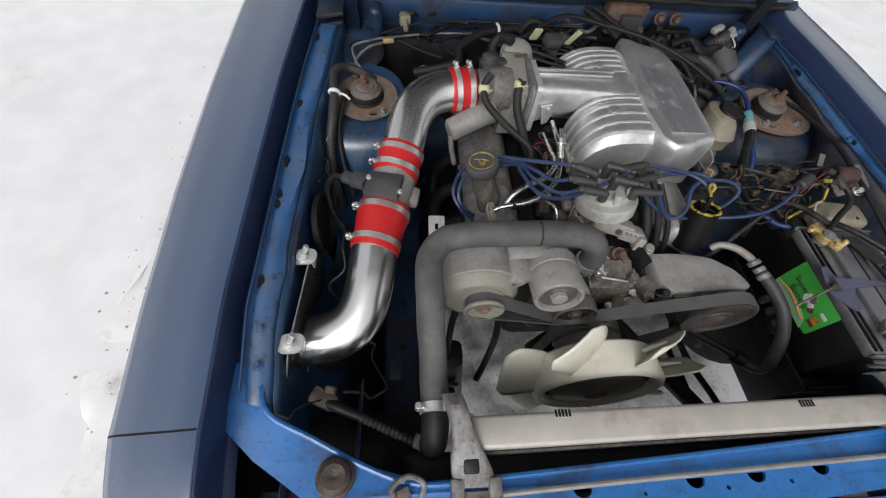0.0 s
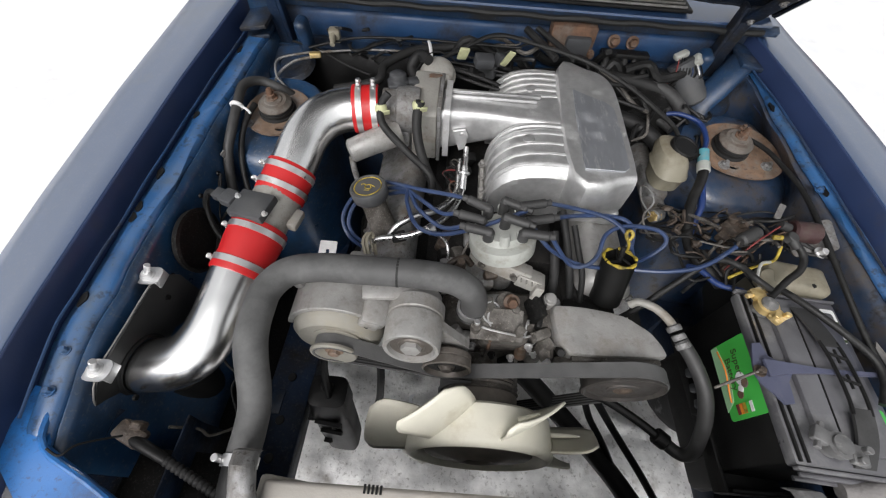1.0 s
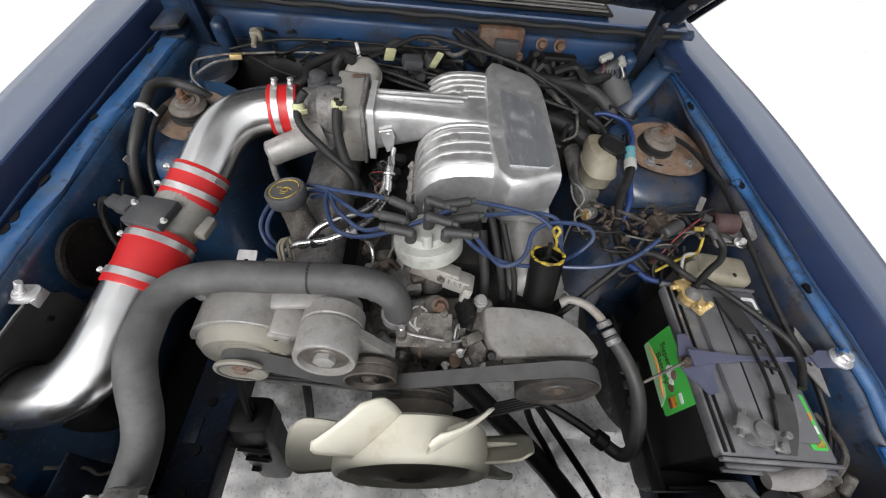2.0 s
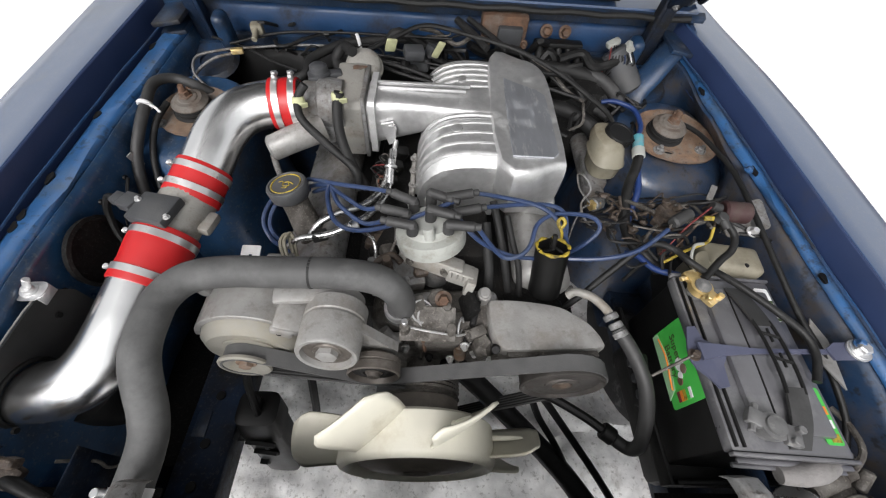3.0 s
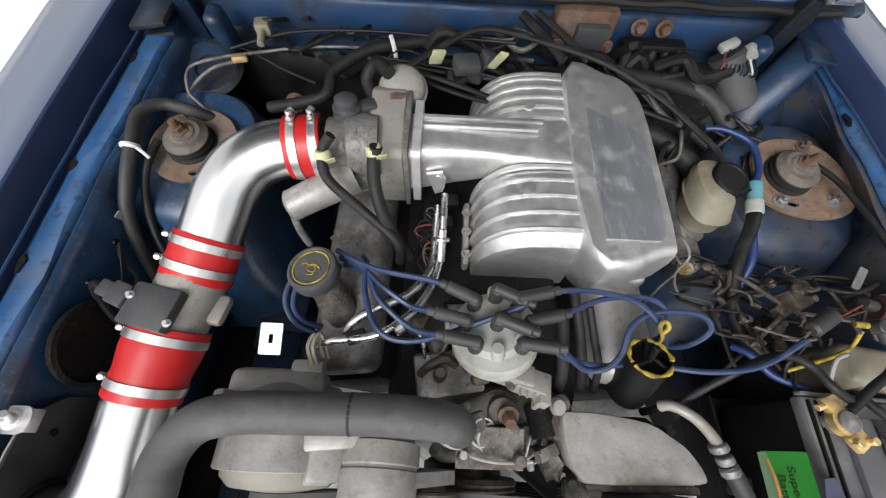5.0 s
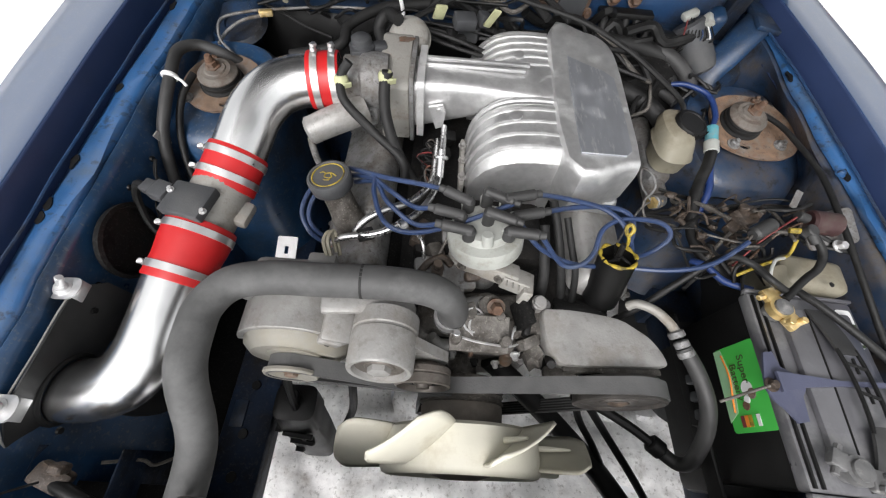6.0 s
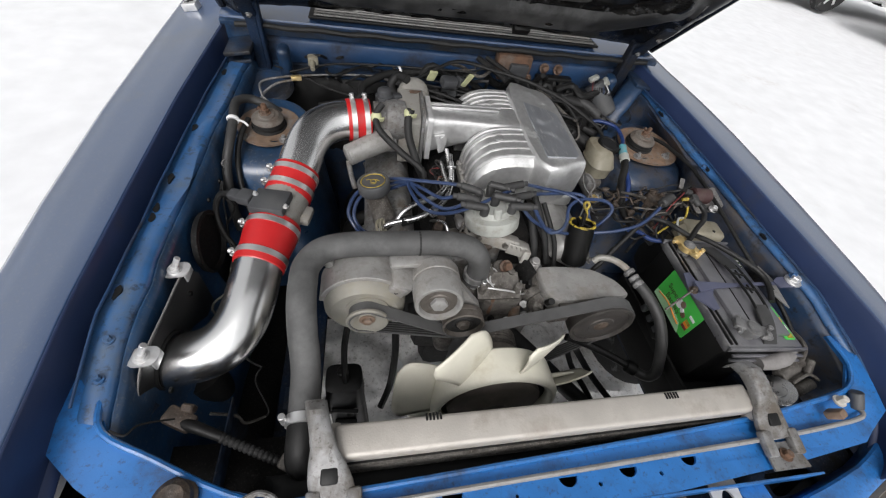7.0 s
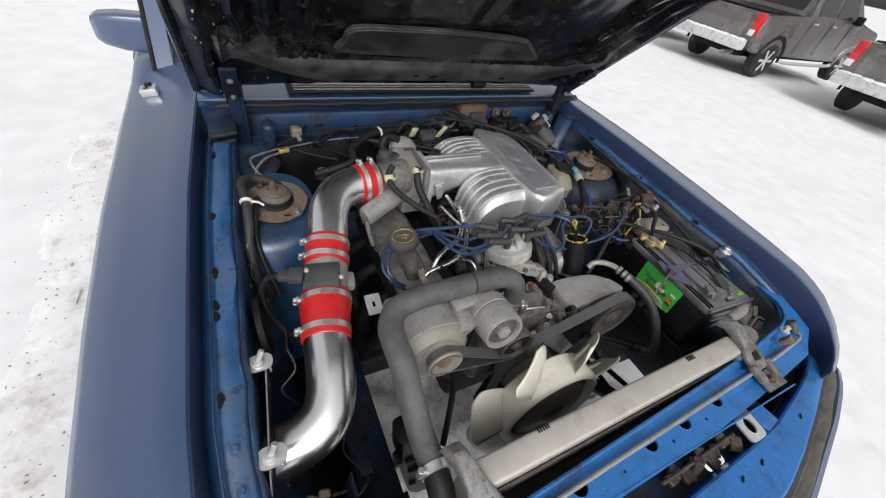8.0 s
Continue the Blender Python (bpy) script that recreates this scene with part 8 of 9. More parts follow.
terminal(0.508, 0.456, "brass", 1.9, "brass-coloured battery clamp on its post")
terminal(0.522, 0.222, "lead", 2.6, "corroded grey lead battery clamp")
CABLES = [
    ("battery_cable", [(0.515, 0.47, 0.828), (0.55, 0.502, 0.842), (0.576, 0.522, 0.85), (0.585, 0.545, 0.86), (0.576, 0.565, 0.869), (0.567, 0.579, 0.873)], 0.0065, "loom", "thick black battery cable to the solenoid"),
    ("battery_cable", [(0.52, 0.485, 0.83), (0.494, 0.50, 0.838), (0.476, 0.533, 0.832), (0.432, 0.543, 0.828), (0.373, 0.512, 0.780), (0.322, 0.481, 0.735), (0.29, 0.47, 0.68)], 0.0065, "loom", "black battery cable to the engine"),
    ("battery_cable", [(0.54, 0.49, 0.828), (0.563, 0.455, 0.838), (0.608, 0.404, 0.838), (0.645, 0.365, 0.83), (0.652, 0.33, 0.822), (0.635, 0.29, 0.815)], 0.0065, "loom", "black cable lying over the battery lid"),
    ("yellow_wire", [(0.48, 0.53, 0.79), (0.515, 0.542, 0.815), (0.545, 0.553, 0.82), (0.568, 0.565, 0.822), (0.575, 0.585, 0.84)], 0.003, "yellow", "yellow wire behind the battery"),
    ("red_wire", [(0.48, 0.55, 0.79), (0.501, 0.568, 0.80), (0.531, 0.594, 0.83), (0.572, 0.620, 0.86)], 0.0018, "redwire", "thin red wire by the solenoid"),
    ("red_wire", [(0.50, 0.55, 0.79), (0.527, 0.576, 0.80), (0.557, 0.603, 0.83), (0.588, 0.616, 0.85)], 0.002, "rust", "thin brown wire by the solenoid"),
    ("blue_tube", [(0.440, 0.985, 0.85), (0.468, 0.974, 0.86), (0.508, 0.943, 0.86), (0.515, 0.894, 0.85), (0.503, 0.862, 0.842)], 0.006, "bluehose", "dark blue tube to a teal connector"),
    ("blue_tube", [(0.492, 0.80, 0.825), (0.484, 0.76, 0.815), (0.478, 0.716, 0.800), (0.463, 0.677, 0.770), (0.455, 0.646, 0.745)], 0.0075, "bluehose", "bright blue tube running down"),
    ("blue_tube", [(0.43, 0.575, 0.755), (0.447, 0.559, 0.768), (0.471, 0.527, 0.77), (0.506, 0.504, 0.785)], 0.0065, "bluehose", "blue tube behind the battery"),
    ("wiring_loom", [(0.50, 0.82, 0.83), (0.482, 0.774, 0.82), (0.453, 0.715, 0.80), (0.442, 0.645, 0.77), (0.450, 0.594, 0.76), (0.472, 0.567, 0.758), (0.50, 0.54, 0.74)], 0.0115, "loom", "black corrugated wiring loom"),
    ("fender_cable", [(0.60, 0.93, 0.85), (0.635, 0.87, 0.86), (0.652, 0.812, 0.862), (0.665, 0.725, 0.862), (0.666, 0.613, 0.85), (0.672, 0.516, 0.83), (0.69, 0.414, 0.80), (0.706, 0.34, 0.785), (0.72, 0.25, 0.75), (0.70, 0.18, 0.72)], 0.0055, "loom", "thin black cable along the inner wing"),
    ("ground_strap", [(0.44, 0.54, 0.70), (0.503, 0.586, 0.72), (0.547, 0.575, 0.745)], 0.004, "loom", "thin black wire in the dark gap"),
    ("cooler_line", [(0.265, 0.33, 0.55), (0.285, 0.324, 0.520), (0.344, 0.279, 0.450), (0.412, 0.200, 0.400), (0.46, 0.14, 0.36)], 0.009, "black", "black cooler pipe below the fan", ),
    ("cooler_line", [(0.25, 0.33, 0.53), (0.275, 0.30, 0.48), (0.32, 0.25, 0.43), (0.36, 0.19, 0.38)], 0.008, "black", "black cooler hose below the fan"),
    ("wiring_loom", [(-0.535, 0.96, 0.83), (-0.565, 0.955, 0.855), (-0.608, 0.951, 0.872), (-0.632, 0.915, 0.88), (-0.628, 0.85, 0.868), (-0.63, 0.79, 0.84), (-0.638, 0.749, 0.80), (-0.635, 0.70, 0.73), (-0.62, 0.66, 0.66)], 0.0115, "boot", "thick taped wiring loom beside the strut mount"),
    ("wiring_loom", [(-0.60, 0.88, 0.855), (-0.612, 0.829, 0.838), (-0.62, 0.785, 0.80), (-0.612, 0.734, 0.75), (-0.59, 0.68, 0.68)], 0.007, "loom", "thin black loom beside the strut mount"),
    ("brake_pipe", [(-0.545, 0.975, 0.83), (-0.567, 0.988, 0.842), (-0.588, 1.007, 0.858), (-0.597, 1.06, 0.868), (-0.54, 1.085, 0.875), (-0.487, 1.10, 0.876), (-0.361, 1.138, 0.872), (-0.20, 1.142, 0.875)], 0.0032, "castdirty", "bent bright steel brake pipe on the firewall"),
    ("brake_pipe", [(-0.592, 1.00, 0.845), (-0.585, 1.035, 0.852), (-0.555, 1.07, 0.862), (-0.505, 1.085, 0.87)], 0.0038, "castdirty", "short bright brake pipe with a brass union"),
    ("firewall_wire", [(-0.52, 1.10, 0.885), (-0.40, 1.14, 0.90), (-0.25, 1.15, 0.905), (-0.10, 1.13, 0.915), (0.05, 1.10, 0.93)], 0.0035, "loom", "thin wire strung along the firewall"),
    ("firewall_wire", [(-0.56, 1.10, 0.90), (-0.50, 1.12, 0.87), (-0.42, 1.09, 0.85), (-0.35, 1.06, 0.845)], 0.003, "loom", "thin wire sagging at the firewall"),
    ("heater_pipe", [(0.27, 1.10, 0.872), (0.384, 1.089, 0.868), (0.452, 1.065, 0.855), (0.50, 1.045, 0.82), (0.53, 1.03, 0.77)], 0.0175, "rubber", "thick black heater hose bend"),
    ("heater_pipe", [(0.33, 1.10, 0.835), (0.418, 1.075, 0.83), (0.456, 1.048, 0.81), (0.476, 1.02, 0.77)], 0.0125, "rubber", "black rubber hose below the heater hose"),
    ("heater_pipe", [(0.38, 1.11, 0.825), (0.457, 1.084, 0.825), (0.495, 1.06, 0.79), (0.505, 1.03, 0.74)], 0.0115, "rubber", "black rubber hose by the firewall"),
    ("heater_pipe", [(0.30, 1.03, 0.80), (0.36, 1.0, 0.81), (0.42, 0.95, 0.80), (0.46, 0.90, 0.77)], 0.021, "rubber", "fat black hose behind the plenum"),
]
for name, pts, r, m, lab in CABLES:
    line(name, pts, r, m, lab, name.split("_")[-1], name.replace("_", " ") + "s", 10)
conn = thing("tube_connector", (0.498, 0.83, 0.83), "teal plastic tube connector", "connector")
bm = B()
rod(bm, (0.503, 0.862, 0.842), (0.497, 0.825, 0.832), 0.0125, 16)
part("sleeve", bm, "teal", conn)
part("collar", rod(B(), (0.4975, 0.828, 0.8325), (0.494, 0.802, 0.826), 0.0145, 16), "cap_grey", conn)
bm = B()
lathe(bm, (-0.627, 0.845, 0.868), (0, 0.6, 0.25), [(0, 0.0145), (0.004, 0.016), (0.008, 0.0145)], 16)
tube(bm, [(-0.613, 0.845, 0.87), (-0.598, 0.835, 0.872), (-0.588, 0.828, 0.866)], 0.003, 6, 4)
single("cable_tie", bm, "white", "white cable tie round the loom", "cable tie", "cable ties")
bm = B()
tube(bm, [(-0.195, 1.12, 0.918), (-0.19, 1.105, 0.915), (-0.186, 1.10, 0.895), (-0.185, 1.10, 0.875)], 0.0045, 8, 4, 0.6)
single("cable_tie", bm, "white", "white cable tie end hanging from a hose", "cable tie", "cable ties")
for at, size, turn in (((-0.10, 1.04, 0.935), (0.026, 0.008, 0.035), (20, 10, 20)), ((0.015, 1.06, 0.92), (0.018, 0.006, 0.055), (25, 18, 10))):
    bm = B()
    box(bm, at, size, turn, 0.003)
    single("masking_tag", bm, "paleyellow", "pale yellow tape tag on a firewall wire", "tag", "yellow tape tags")
bm = B()
box(bm, (-0.502, 1.087, 0.874), (0.03, 0.014, 0.014), (0, 0, 15), 0.003)
single("pipe_union", bm, "brass", "brass union on the brake pipe", "fitting")
bm = B()
box(bm, (-0.455, 1.14, 0.905), (0.03, 0.03, 0.035), (0, 0, 10), 0.006)
rod(bm, (-0.455, 1.13, 0.91), (-0.452, 1.095, 0.90), 0.007)
single("firewall_switch", bm, "cream", "small tan switch on the firewall", "switch")
bm = B()
lathe(bm, (-0.40, 1.05, 0.80), (0, -0.7, 0.7), [(0, 0.02), (0.015, 0.02), (0.018, 0.014), (0.025, 0.013)], 16)
single("firewall_plug", bm, "rust", "small rusty plug low on the firewall", "plug")

# firewall furniture
wiper = thing("wiper_motor", (0.18, 1.17, 0.9), "rusty bracketed wiper motor on the firewall", "motor")
bm = B()
box(bm, (0.185, 1.165, 0.945), (0.12, 0.05, 0.06), bevel=0.008)
part("gearbox", bm, "rust", wiper)
bm = B()
box(bm, (0.20, 1.14, 0.915), (0.065, 0.02, 0.075), (8, 0, 0), 0.006)
part("plate", bm, "grey", wiper)
for x in (0.14, 0.24):
    part("bolt", hexbolt(B(), (x, 1.138, 0.91), (0, -1, 0), 0.008, 0.012), "rust", wiper)
core_ob = thing("heater_manifold", (0.34, 1.15, 0.85), "black moulded pipe manifold on the firewall", "manifold")
bm = B()
box(bm, (0.335, 1.145, 0.912), (0.13, 0.03, 0.016), bevel=0.005)
part("block", bm, "black", core_ob)
for k in range(5):
    part("pipe", tube(B(), [(0.285 + 0.026 * k, 1.14, 0.91), (0.287 + 0.027 * k, 1.125, 0.875), (0.29 + 0.028 * k, 1.115, 0.82)], 0.0085 + 0.002 * (k in (0, 4)), 10, 4), "rubber", core_ob)
for x in (0.30, 0.35):
    part("bolt", hexbolt(B(), (x, 1.165, 0.935), (0, -1, 0.3), 0.011, 0.014), "rust", core_ob)
canis = thing("grey_canister", (0.53, 1.1, 0.83), "dark grey cylindrical canister with tangled wires", "canister")
CA, CBv = Vector((0.481, 1.13, 0.912)), Vector((0.548, 1.075, 0.832))
part("body", rod(B(), CA, CBv, 0.036, 30, 0.006), "grey", canis)
for at, size, turn in (((0.475, 1.13, 0.93), (0.036, 0.02, 0.016), (0, -20, 20)), ((0.512, 1.115, 0.925), (0.022, 0.03, 0.03), (20, 20, 0))):
    bm = B()
    box(bm, at, size, turn, 0.005)
    part("plug", bm, "cap_grey", canis)
for k in range(9):
    m = ("redwire", "loom", "loom", "loom", "loom", "wire", "loom", "white", "loom")[k]
    pts = [(0.47 + 0.006 * k, 1.12, 0.925 + 0.004 * math.sin(k)), (0.465 + 0.007 * k, 1.10 - 0.004 * k, 0.915), (0.462 + 0.008 * k, 1.085, 0.895 + 0.006 * math.sin(k * 2)), (0.45 + 0.008 * k, 1.09, 0.86)]
    part("wire", tube(B(), pts, 0.0017, 6, 4), m, canis)
bm = B()
box(bm, (0.445, 1.105, 0.88), (0.06, 0.04, 0.035), (0, 15, 20), 0.008)
part("base", bm, "black", canis)
# tangle of looms at the back of the engine
rnd = random.Random(5)
for k in range(34):
    x = -0.13 + 0.035 * k if k < 16 else -0.52 + 0.03 * (k - 16)
    a = Vector((x + rnd.uniform(-0.03, 0.03), 1.12 + (0.03 if k > 15 else 0) + rnd.uniform(-0.03, 0.02), 0.86 + rnd.uniform(-0.03, 0.05)))
    d = Vector((rnd.uniform(0.05, 0.14), rnd.uniform(-0.03, 0.03), rnd.uniform(-0.04, 0.02)))
    e = Vector((rnd.uniform(-0.02, 0.02), rnd.uniform(-0.04, 0.04), rnd.uniform(-0.03, 0.03)))
    line("firewall_loom", [a, a + d * 0.4 + e, a + d * 0.8 - e, a + d * 1.2], rnd.uniform(0.005, 0.014) if k < 16 else rnd.uniform(0.002, 0.006), "loom" if k % 3 else "rubber", "black wiring loom tangled behind the engine", "loom", "firewall looms", 8, 4)
for at, size, turn in (((-0.045, 1.05, 0.915), (0.05, 0.035, 0.028), (10, 5, 15)), ((0.0, 1.09, 0.90), (0.03, 0.03, 0.03), (0, 20, 30)), ((-0.03, 1.09, 0.87), (0.05, 0.03, 0.035), (0, 0, -20))):
    bm = B()
    box(bm, at, size, turn, 0.006)
    single("wiring_plug", bm, "grey", "grey wiring plug behind the throttle body", "plug", "wiring plugs")
for k in range(10):
    a = Vector((0.50 + rnd.uniform(-0.05, 0.06), 0.97 + rnd.uniform(-0.03, 0.05), 0.83 + rnd.uniform(-0.02, 0.03)))
    d = Vector((rnd.uniform(-0.06, 0.08), rnd.uniform(-0.05, 0.05), rnd.uniform(-0.01, 0.02)))
    e = Vector((rnd.uniform(-0.02, 0.02), rnd.uniform(-0.02, 0.02), rnd.uniform(0, 0.02)))
    line("tower_wire", [a, a + d * 0.5 + e, a + d], rnd.uniform(0.003, 0.006), "loom", "thin black wire behind the brake reservoir", "wire", "tower wires", 6, 4)

# sagging wires that link the coil, the tower and the firewall
ANCHORS = [Vector(p) for p in ((0.40, 0.63, 0.77), (0.45, 0.58, 0.79), (0.50, 0.65, 0.82), (0.53, 0.70, 0.80), (0.43, 0.74, 0.76), (0.57, 0.60, 0.84), (0.62, 0.66, 0.84), (0.48, 0.52, 0.78), (0.38, 0.70, 0.73))]
for k in range(20):
    a, b = rnd.sample(ANCHORS, 2)
    jog = [Vector((rnd.uniform(-0.03, 0.03), rnd.uniform(-0.03, 0.03), rnd.uniform(-0.03, 0.012))) for _ in range(3)]
    line("apron_wire", [a, a.lerp(b, 0.3) + jog[0], a.lerp(b, 0.6) + jog[1], b + jog[2]], rnd.uniform(0.0018, 0.0045), ("loom", "rubber", "grimy", "loom", "oilbrown")[k % 5], "thin grimy wire sagging across the inner wing", "wire", "apron wires", 6, 5)
BACK = [Vector(p) for p in ((-0.12, 1.06, 0.90), (-0.02, 1.10, 0.93), (0.10, 1.12, 0.93), (0.24, 1.09, 0.90), (0.33, 1.05, 0.86), (0.40, 1.00, 0.84), (0.36, 0.93, 0.80), (-0.24, 1.09, 0.89), (0.45, 1.05, 0.86))]
for k in range(16):
    i = rnd.randrange(len(BACK) - 1)
    a, b = BACK[i], BACK[(i + rnd.choice((1, 2))) % len(BACK)]
    jog = [Vector((rnd.uniform(-0.02, 0.02), rnd.uniform(-0.02, 0.03), rnd.uniform(-0.03, 0.02))) for _ in range(3)]
    line("firewall_loom", [a + jog[2], a.lerp(b, 0.35) + jog[0], a.lerp(b, 0.7) + jog[1], b], rnd.uniform(0.002, 0.006), ("loom", "rubber", "loom", "grimy")[k % 4], "thin black wire tangled behind the plenum", "wire", "firewall looms", 6, 5)
LEFT = [Vector(p) for p in ((-0.64, 0.70, 0.79), (-0.62, 0.60, 0.74), (-0.60, 0.50, 0.70), (-0.62, 0.40, 0.68), (-0.52, 0.30, 0.60), (-0.50, 0.20, 0.58), (-0.57, 0.18, 0.68))]
for k in range(7):
    a, b = LEFT[k % 6], LEFT[k % 6 + 1]
    jog = [Vector((rnd.uniform(-0.015, 0.02), rnd.uniform(-0.02, 0.02), rnd.uniform(-0.02, 0.01))) for _ in range(2)]
    line("wing_wire", [a, a.lerp(b, 0.35) + jog[0], a.lerp(b, 0.7) + jog[1], b], rnd.uniform(0.002, 0.004), ("loom", "rubber", "grimy")[k % 3], "thin dark wire along the inner wing", "wire", "wing wires", 6, 5)

# heater hoses curving from the manifold towards the brake servo
for pts, r in (([(0.319, 1.11, 0.853), (0.382, 1.1, 0.862), (0.436, 1.075, 0.867), (0.475, 1.04, 0.855), (0.5, 1.0, 0.834)], 0.0165),
               ([(0.36, 1.09, 0.831), (0.415, 1.07, 0.839), (0.451, 1.04, 0.838), (0.462, 1.0, 0.83)], 0.0125),
               ([(0.355, 1.07, 0.819), (0.418, 1.04, 0.81), (0.454, 1.01, 0.807), (0.474, 0.98, 0.807)], 0.0115)):
    line("heater_hose", pts, r, "boot", "dusty grey heater hose curving along the firewall", "hose", "heater hoses", 12, 6)

# ---- coil, solenoid and clutter beside the battery ----
coil = thing("ignition_coil", (0.46, 0.61, 0.78), "grimy grey ignition coil with its lead", "ignition coil")
bm = B()
box(bm, (0.512, 0.642, 0.812), (0.042, 0.036, 0.034), (5, 12, 25), 0.005)
box(bm, (0.495, 0.628, 0.806), (0.03, 0.022, 0.02), (0, -10, 40), 0.004)
part("body", bm, "oilbrown", coil)
part("lead_boot", rod(B(), (0.478, 0.577, 0.855), (0.522, 0.603, 0.858), 0.0125, 14, 0.004), "boot", coil, "grey rubber lead boot")
bm = B()
rod(bm, (0.505, 0.648, 0.825), (0.50, 0.652, 0.842), 0.008, 10)
rod(bm, (0.522, 0.64, 0.825), (0.526, 0.636, 0.84), 0.006, 10)
box(bm, (0.515, 0.652, 0.836), (0.03, 0.008, 0.006), (10, 20, 30), 0.002)
part("terminal", bm, "oilbrown", coil)
sol = thing("starter_solenoid", (0.62, 0.61, 0.82), "dirty maroon starter solenoid on its plate", "solenoid")
part("body", rod(B(), (0.596, 0.618, 0.853), (0.648, 0.612, 0.855), 0.0215, 24, 0.004), "maroon", sol)
bm = B()
prism(bm, rounded(-0.05, -0.035, 0.05, 0.035, 0.01), (0.656, 0.618, 0.834), (0.9, 0.2, 0.1), (0, 0.9, 0.2), 0.003)
part("plate", bm, "castdirty", sol)
for x, y in ((0.665, 0.63), (0.655, 0.58)):
    part("bolt", hexbolt(B(), (x, y, 0.835), (0, -0.2, 1), 0.008, 0.01), "zinc", sol)
bm = B()
rod(bm, (0.566, 0.583, 0.864), (0.568, 0.580, 0.880), 0.011, 14)
rod(bm, (0.568, 0.576, 0.872), (0.575, 0.560, 0.866), 0.008, 12)
rod(bm, (0.592, 0.619, 0.858), (0.572, 0.622, 0.862), 0.009, 12)
part("terminal_boot", bm, "boot", sol)
bm = B()
rod(bm, (0.558, 0.585, 0.866), (0.542, 0.588, 0.862), 0.005, 10)
part("yellow_sleeve", bm, "yellow", sol)
tank = thing("washer_tank", (0.61, 0.53, 0.7), "cream plastic washer tank behind the battery", "tank")
bm = B()
box(bm, (0.616, 0.537, 0.755), (0.112, 0.066, 0.115), (0, 0, -8), 0.014, 3)
lathe(bm, (0.562, 0.53, 0.785), (-0.1, -0.1, 1), [(0, 0.026), (0.02, 0.022), (0.022, 0.018)], 24)
part("body", bm, "cream", tank)
part("spot", lump(B(), (0.615, 0.505, 0.826), (0.005, 0.005, 0.002), 0.4, 1, 1), "batt", tank)
tube_bm = tube(B(), [(0.52, 0.50, 0.81), (0.51, 0.515, 0.825), (0.52, 0.54, 0.835), (0.545, 0.55, 0.83)], 0.003, 8, 5)
single("washer_tube", tube_bm, "cap_grey", "short white tube by the washer tank", "tube")
for k in range(14):
    a = Vector((0.40 + 0.018 * k + rnd.uniform(-0.02, 0.02), 0.60 + rnd.uniform(-0.05, 0.07), 0.79 + rnd.uniform(-0.03, 0.05)))
    d = Vector((rnd.uniform(0.03, 0.09), rnd.uniform(-0.05, 0.04), rnd.uniform(-0.03, 0.03)))
    e = Vector((rnd.uniform(-0.02, 0.02), rnd.uniform(-0.02, 0.02), rnd.uniform(0, 0.02)))
    line("coil_wire", [a, a + d * 0.5 + e, a + d], rnd.uniform(0.002, 0.0045), ("loom", "grimy", "loom", "rubber")[k % 4], "grimy wire tangled by the ignition coil", "wire", "coil wires", 6, 4)
bm = B()
for k in range(40):
    at = Vector((0.43 + rnd.uniform(-0.03, 0.14), 0.63 + rnd.uniform(-0.06, 0.08), 0.78 + rnd.uniform(-0.03, 0.03)))
    way = Vector((rnd.uniform(-1, 1), rnd.uniform(-1, 1), rnd.uniform(-0.5, 0.5))).normalized()
    if k % 3 == 0:
        rod(bm, at, at + way * rnd.uniform(0.012, 0.03), rnd.uniform(0.004, 0.009), 10, 0.001)
    elif k % 3 == 1:
        lump(bm, at, (rnd.uniform(0.008, 0.016), rnd.uniform(0.006, 0.012), rnd.uniform(0.004, 0.010)), 0.5, k, 2)
    else:
        tube(bm, [at, at + way * 0.015 + Vector((0, 0, 0.008)), at + way * 0.03 + Vector((0.008, 0, 0)), at + way * 0.045 - Vector((0, 0, 0.012))], rnd.uniform(0.002, 0.004), 6, 4)
single("grimy_fittings", bm, "oilbrown", "cluster of oily brown brackets and plugs on the apron", "fittings", kind="stuff")
bm = B()
prism(bm, [(0.719, 0.416), (0.728, 0.373), (0.708, 0.286), (0.692, 0.33), (0.70, 0.385)], (0, 0, 0.787), (1, 0, 0), (0, 1, 0), 0.003)
single("apron_bracket", bm, "castgrey", "flat grey triangular bracket between battery and inner wing", "bracket")
bm = B()
prism(bm, rounded(-0.007, -0.02, 0.007, 0.02, 0.002), (-0.640, 0.745, 0.80), (0.3, 0.9, 0.2), (-0.1, -0.2, 0.97), 0.003, [rounded(-0.003, -0.013, 0.003, -0.004, 0.001)])
single("slotted_tab", bm, "castgrey", "small bright slotted tab on the inner wing", "bracket")
bm = B()
prism(bm, rounded(-0.006, -0.02, 0.006, 0.02, 0.002), (0.597, 0.668, 0.852), (0.8, -0.5, 0), (0.5, 0.8, 0.25), 0.002)
single("grey_strap", bm, "castdirty", "short grey metal strap on the inner wing", "strap")
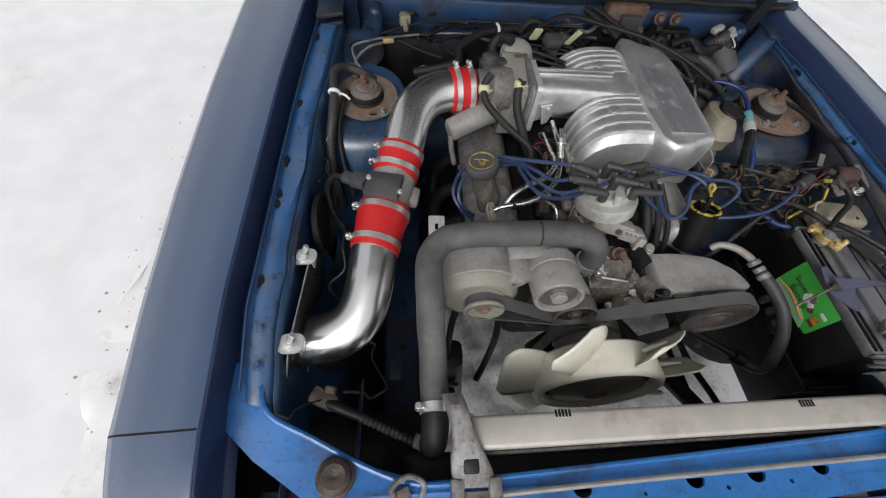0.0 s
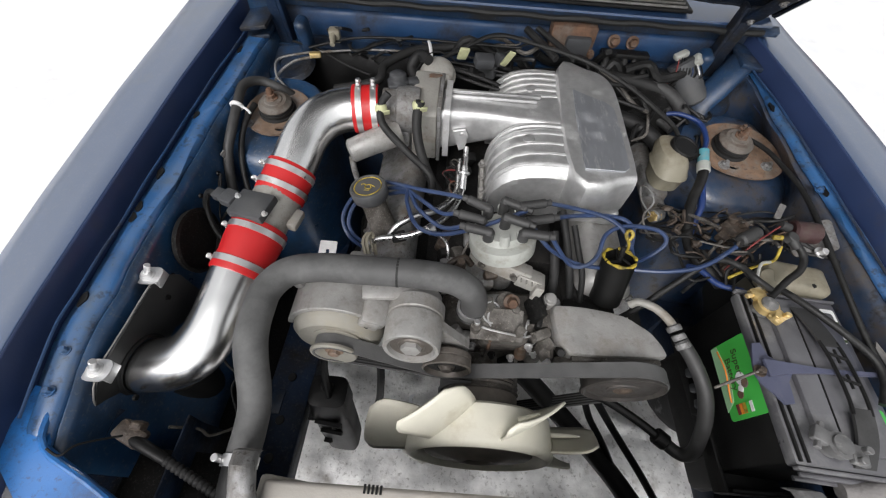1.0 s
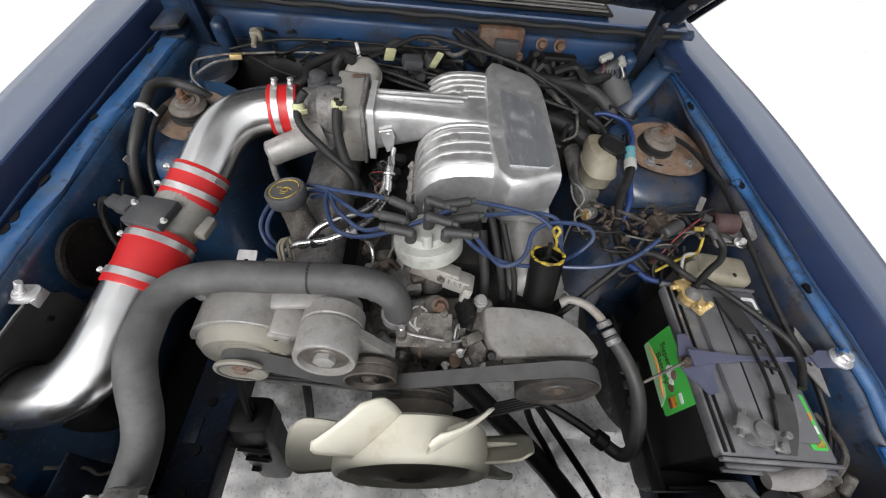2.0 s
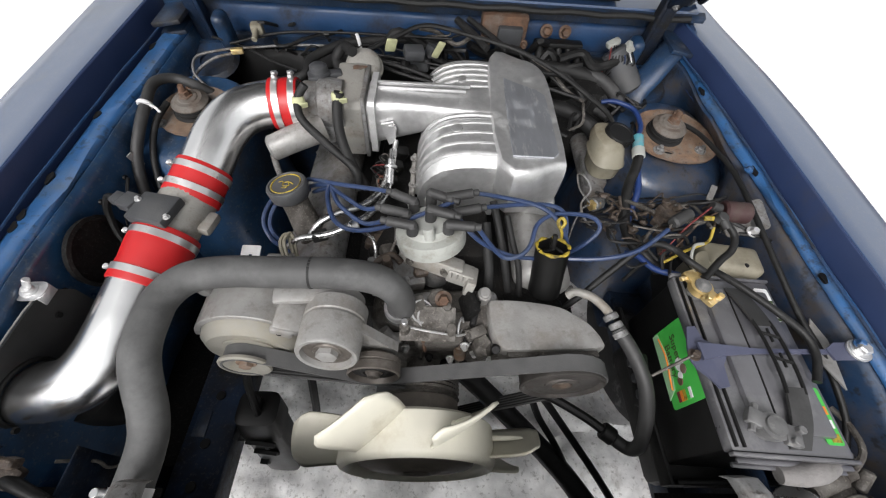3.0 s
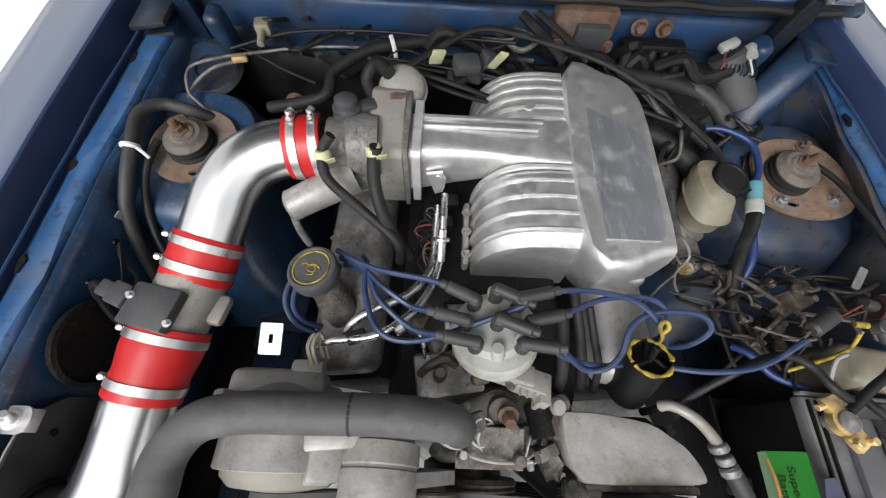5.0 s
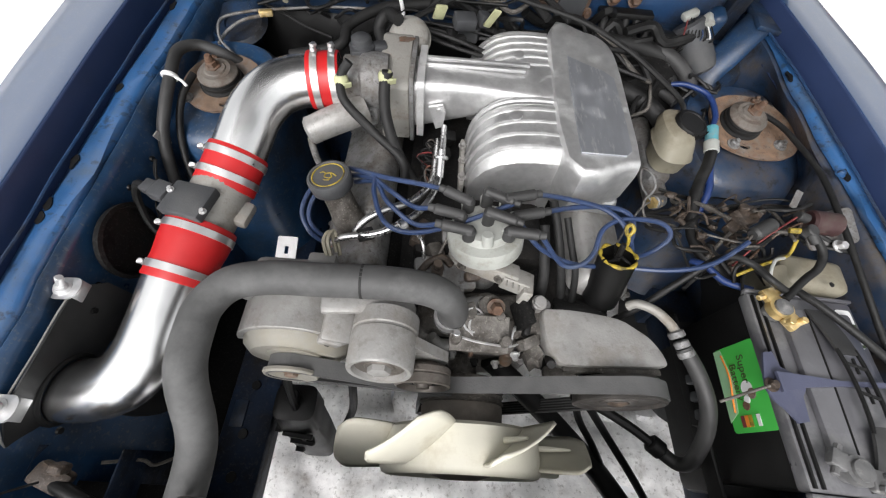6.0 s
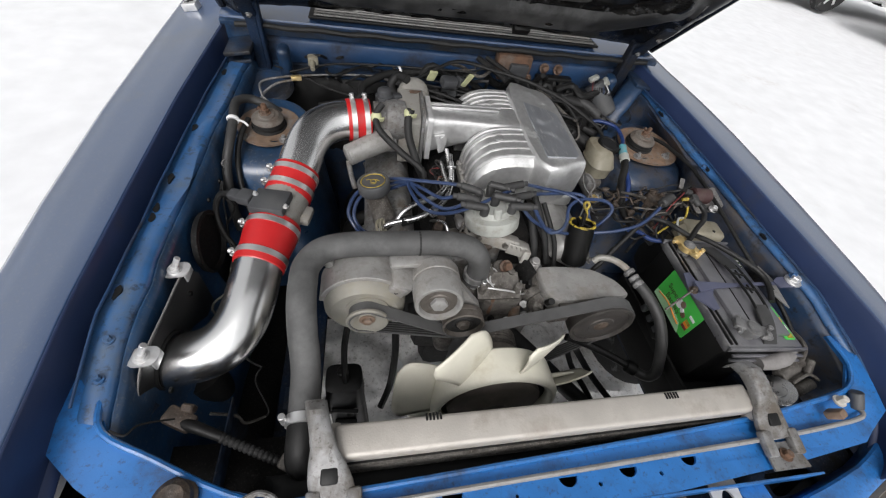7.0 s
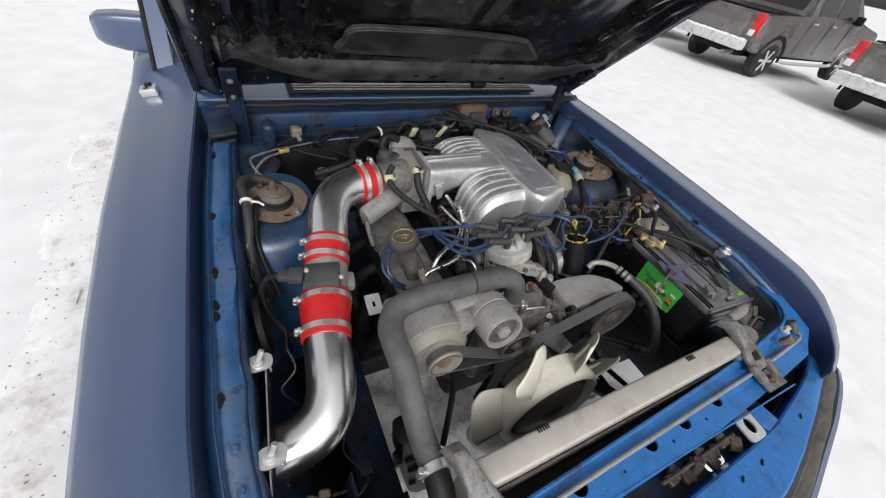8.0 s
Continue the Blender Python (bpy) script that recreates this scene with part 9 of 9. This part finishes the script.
# battery tray and dark shelf under it
tray = thing("battery_tray", (0.585, 0.335, 0.5), "black steel tray under the battery", "tray")
for nm, at, size, bev in (("floor", (0.585, 0.335, 0.588), (0.24, 0.35, 0.012), 0.004), ("lip", (0.455, 0.335, 0.615), (0.008, 0.35, 0.04), 0.003), ("lip", (0.585, 0.165, 0.615), (0.24, 0.008, 0.04), 0.003), ("support", (0.62, 0.335, 0.48), (0.18, 0.32, 0.2), 0.02)):
    part(nm, box(B(), at, size, bevel=bev), "black", tray)
ports = thing("side_connector_block", (0.42, 0.31, 0.62), "black connector block beside the battery", "connector")
bm = B()
box(bm, (0.425, 0.33, 0.68), (0.02, 0.10, 0.03), (0, 20, -12), 0.005)
part("body", bm, "black", ports)
for k in range(3):
    bm = B()
    box(bm, (0.413, 0.30 + 0.03 * k, 0.69), (0.012, 0.018, 0.02), (0, 20, -12), 0.004)
    part("port", bm, "grey", ports)
# front corner clutter
bm = B()
for a, b, r in (((0.625, 0.150, 0.722), (0.672, 0.168, 0.738), 0.016), ((0.672, 0.168, 0.738), (0.69, 0.175, 0.742), 0.012), ((0.645, 0.115, 0.715), (0.70, 0.13, 0.722), 0.012), ((0.70, 0.15, 0.725), (0.715, 0.175, 0.745), 0.010), ((0.66, 0.13, 0.70), (0.70, 0.16, 0.705), 0.018)):
    rod(bm, a, b, r, 14, 0.003)
for pts, r in (([(0.62, 0.16, 0.735), (0.65, 0.19, 0.752), (0.69, 0.20, 0.748), (0.72, 0.19, 0.73)], 0.004), ([(0.69, 0.172, 0.74), (0.712, 0.20, 0.755), (0.72, 0.24, 0.75), (0.715, 0.27, 0.74)], 0.005), ([(0.64, 0.13, 0.73), (0.67, 0.14, 0.75), (0.70, 0.13, 0.74), (0.72, 0.14, 0.72)], 0.0035)):
    tube(bm, pts, r, 8, 4)
single("corner_connectors", bm, "grimy", "dirty plugs and tubes in the front corner", "fittings", kind="stuff")
part_l = thing("corner_duct", (-0.52, 0.12, 0.68), "black corrugated duct with a clip in the corner", "duct")
bm = B()
tube(bm, [(-0.60, 0.155, 0.72), (-0.575, 0.146, 0.722), (-0.55, 0.136, 0.718), (-0.53, 0.128, 0.714)], [0.011, 0.010, 0.009, 0.008], 14, 5)
part("sleeve", bm, "black", part_l)
bm = B()
tube(bm, [(-0.532 + 0.0026 * k, 0.128 - 0.00113 * k, 0.714 - 0.0006 * k) for k in range(43)], [0.0065 + 0.002 * (k % 3 != 0) for k in range(43)], 12, 1)
part("corrugated_hose", bm, "rubber", part_l)
bm = B()
box(bm, (-0.42, 0.083, 0.69), (0.035, 0.026, 0.024), (10, 15, -25), 0.006, 2)
part("end_fitting", bm, "grimy", part_l)
bm = B()
box(bm, (-0.60, 0.16, 0.722), (0.05, 0.03, 0.024), (0, 20, -25), 0.006, 2)
box(bm, (-0.585, 0.172, 0.735), (0.02, 0.014, 0.022), (10, 0, -10), 0.003, 1)
part("clip", bm, "oilbrown", part_l)
part("wire_hook", tube(B(), [(-0.655, 0.125, 0.80), (-0.635, 0.118, 0.795), (-0.625, 0.135, 0.785), (-0.60, 0.155, 0.74)], 0.0018, 6, 5), "loom", part_l)
mount = thing("black_sensor", (-0.3, 0.27, 0.4), "black plastic sensor housing low by the fan", "sensor")
bm = B()
rows = []
for z, cx, cy, hx, hy in ((0.508, -0.350, 0.306, 0.034, 0.026), (0.503, -0.350, 0.304, 0.044, 0.036), (0.445, -0.348, 0.288, 0.047, 0.040), (0.44, -0.347, 0.286, 0.043, 0.037), (0.36, -0.340, 0.262, 0.044, 0.036), (0.295, -0.330, 0.240, 0.040, 0.033), (0.265, -0.325, 0.230, 0.026, 0.022), (0.26, -0.324, 0.229, 0.004, 0.004)):
    rows.append([(cx + hx * math.copysign(abs(math.cos(a)) ** 0.45, math.cos(a)), cy + hy * math.copysign(abs(math.sin(a)) ** 0.45, math.sin(a)), z) for a in (2 * math.pi * k / 28 for k in range(28))])
grid(bm, rows, True, True)
part("housing", bm, "batt", mount)
for at, size in (((-0.348, 0.244, 0.44), (0.066, 0.010, 0.012)), ((-0.347, 0.234, 0.39), (0.054, 0.010, 0.022)), ((-0.362, 0.222, 0.34), (0.020, 0.014, 0.02)), ((-0.392, 0.272, 0.41), (0.014, 0.036, 0.06))):
    part("rib", box(B(), at, size, (12, 0, -6), 0.002), "black", mount)
part("stub", rod(B(), (-0.352, 0.312, 0.505), (-0.352, 0.314, 0.525), 0.014, 14), "black", mount)
for pts, r in (([(-0.335, 0.36, 0.66), (-0.345, 0.33, 0.60), (-0.345, 0.29, 0.50), (-0.335, 0.24, 0.42)], 0.008), ([(-0.225, 0.36, 0.62), (-0.225, 0.33, 0.55), (-0.235, 0.30, 0.45), (-0.26, 0.26, 0.40)], 0.009)):
    line("alternator_wire", pts, r, "black", "black cable hanging from the alternator", "cable", "alternator wires", 8)
for pts in ([(-0.262, 0.507, 0.80), (-0.27, 0.53, 0.812), (-0.262, 0.548, 0.812), (-0.25, 0.52, 0.79)], [(-0.255, 0.507, 0.80), (-0.262, 0.53, 0.815), (-0.255, 0.55, 0.812), (-0.245, 0.52, 0.78)]):
    line("alternator_wire", pts, 0.0035, "cream", "pale wire loop behind the alternator", "wire", "alternator wires", 6)
# lower radiator hose under the fan
line("lower_hose", [(0.06, 0.41, 0.55), (0.14, 0.36, 0.50), (0.25, 0.28, 0.43), (0.34, 0.20, 0.39), (0.40, 0.12, 0.38)], 0.024, "rubber", "black lower radiator hose", "hose", "", 14)
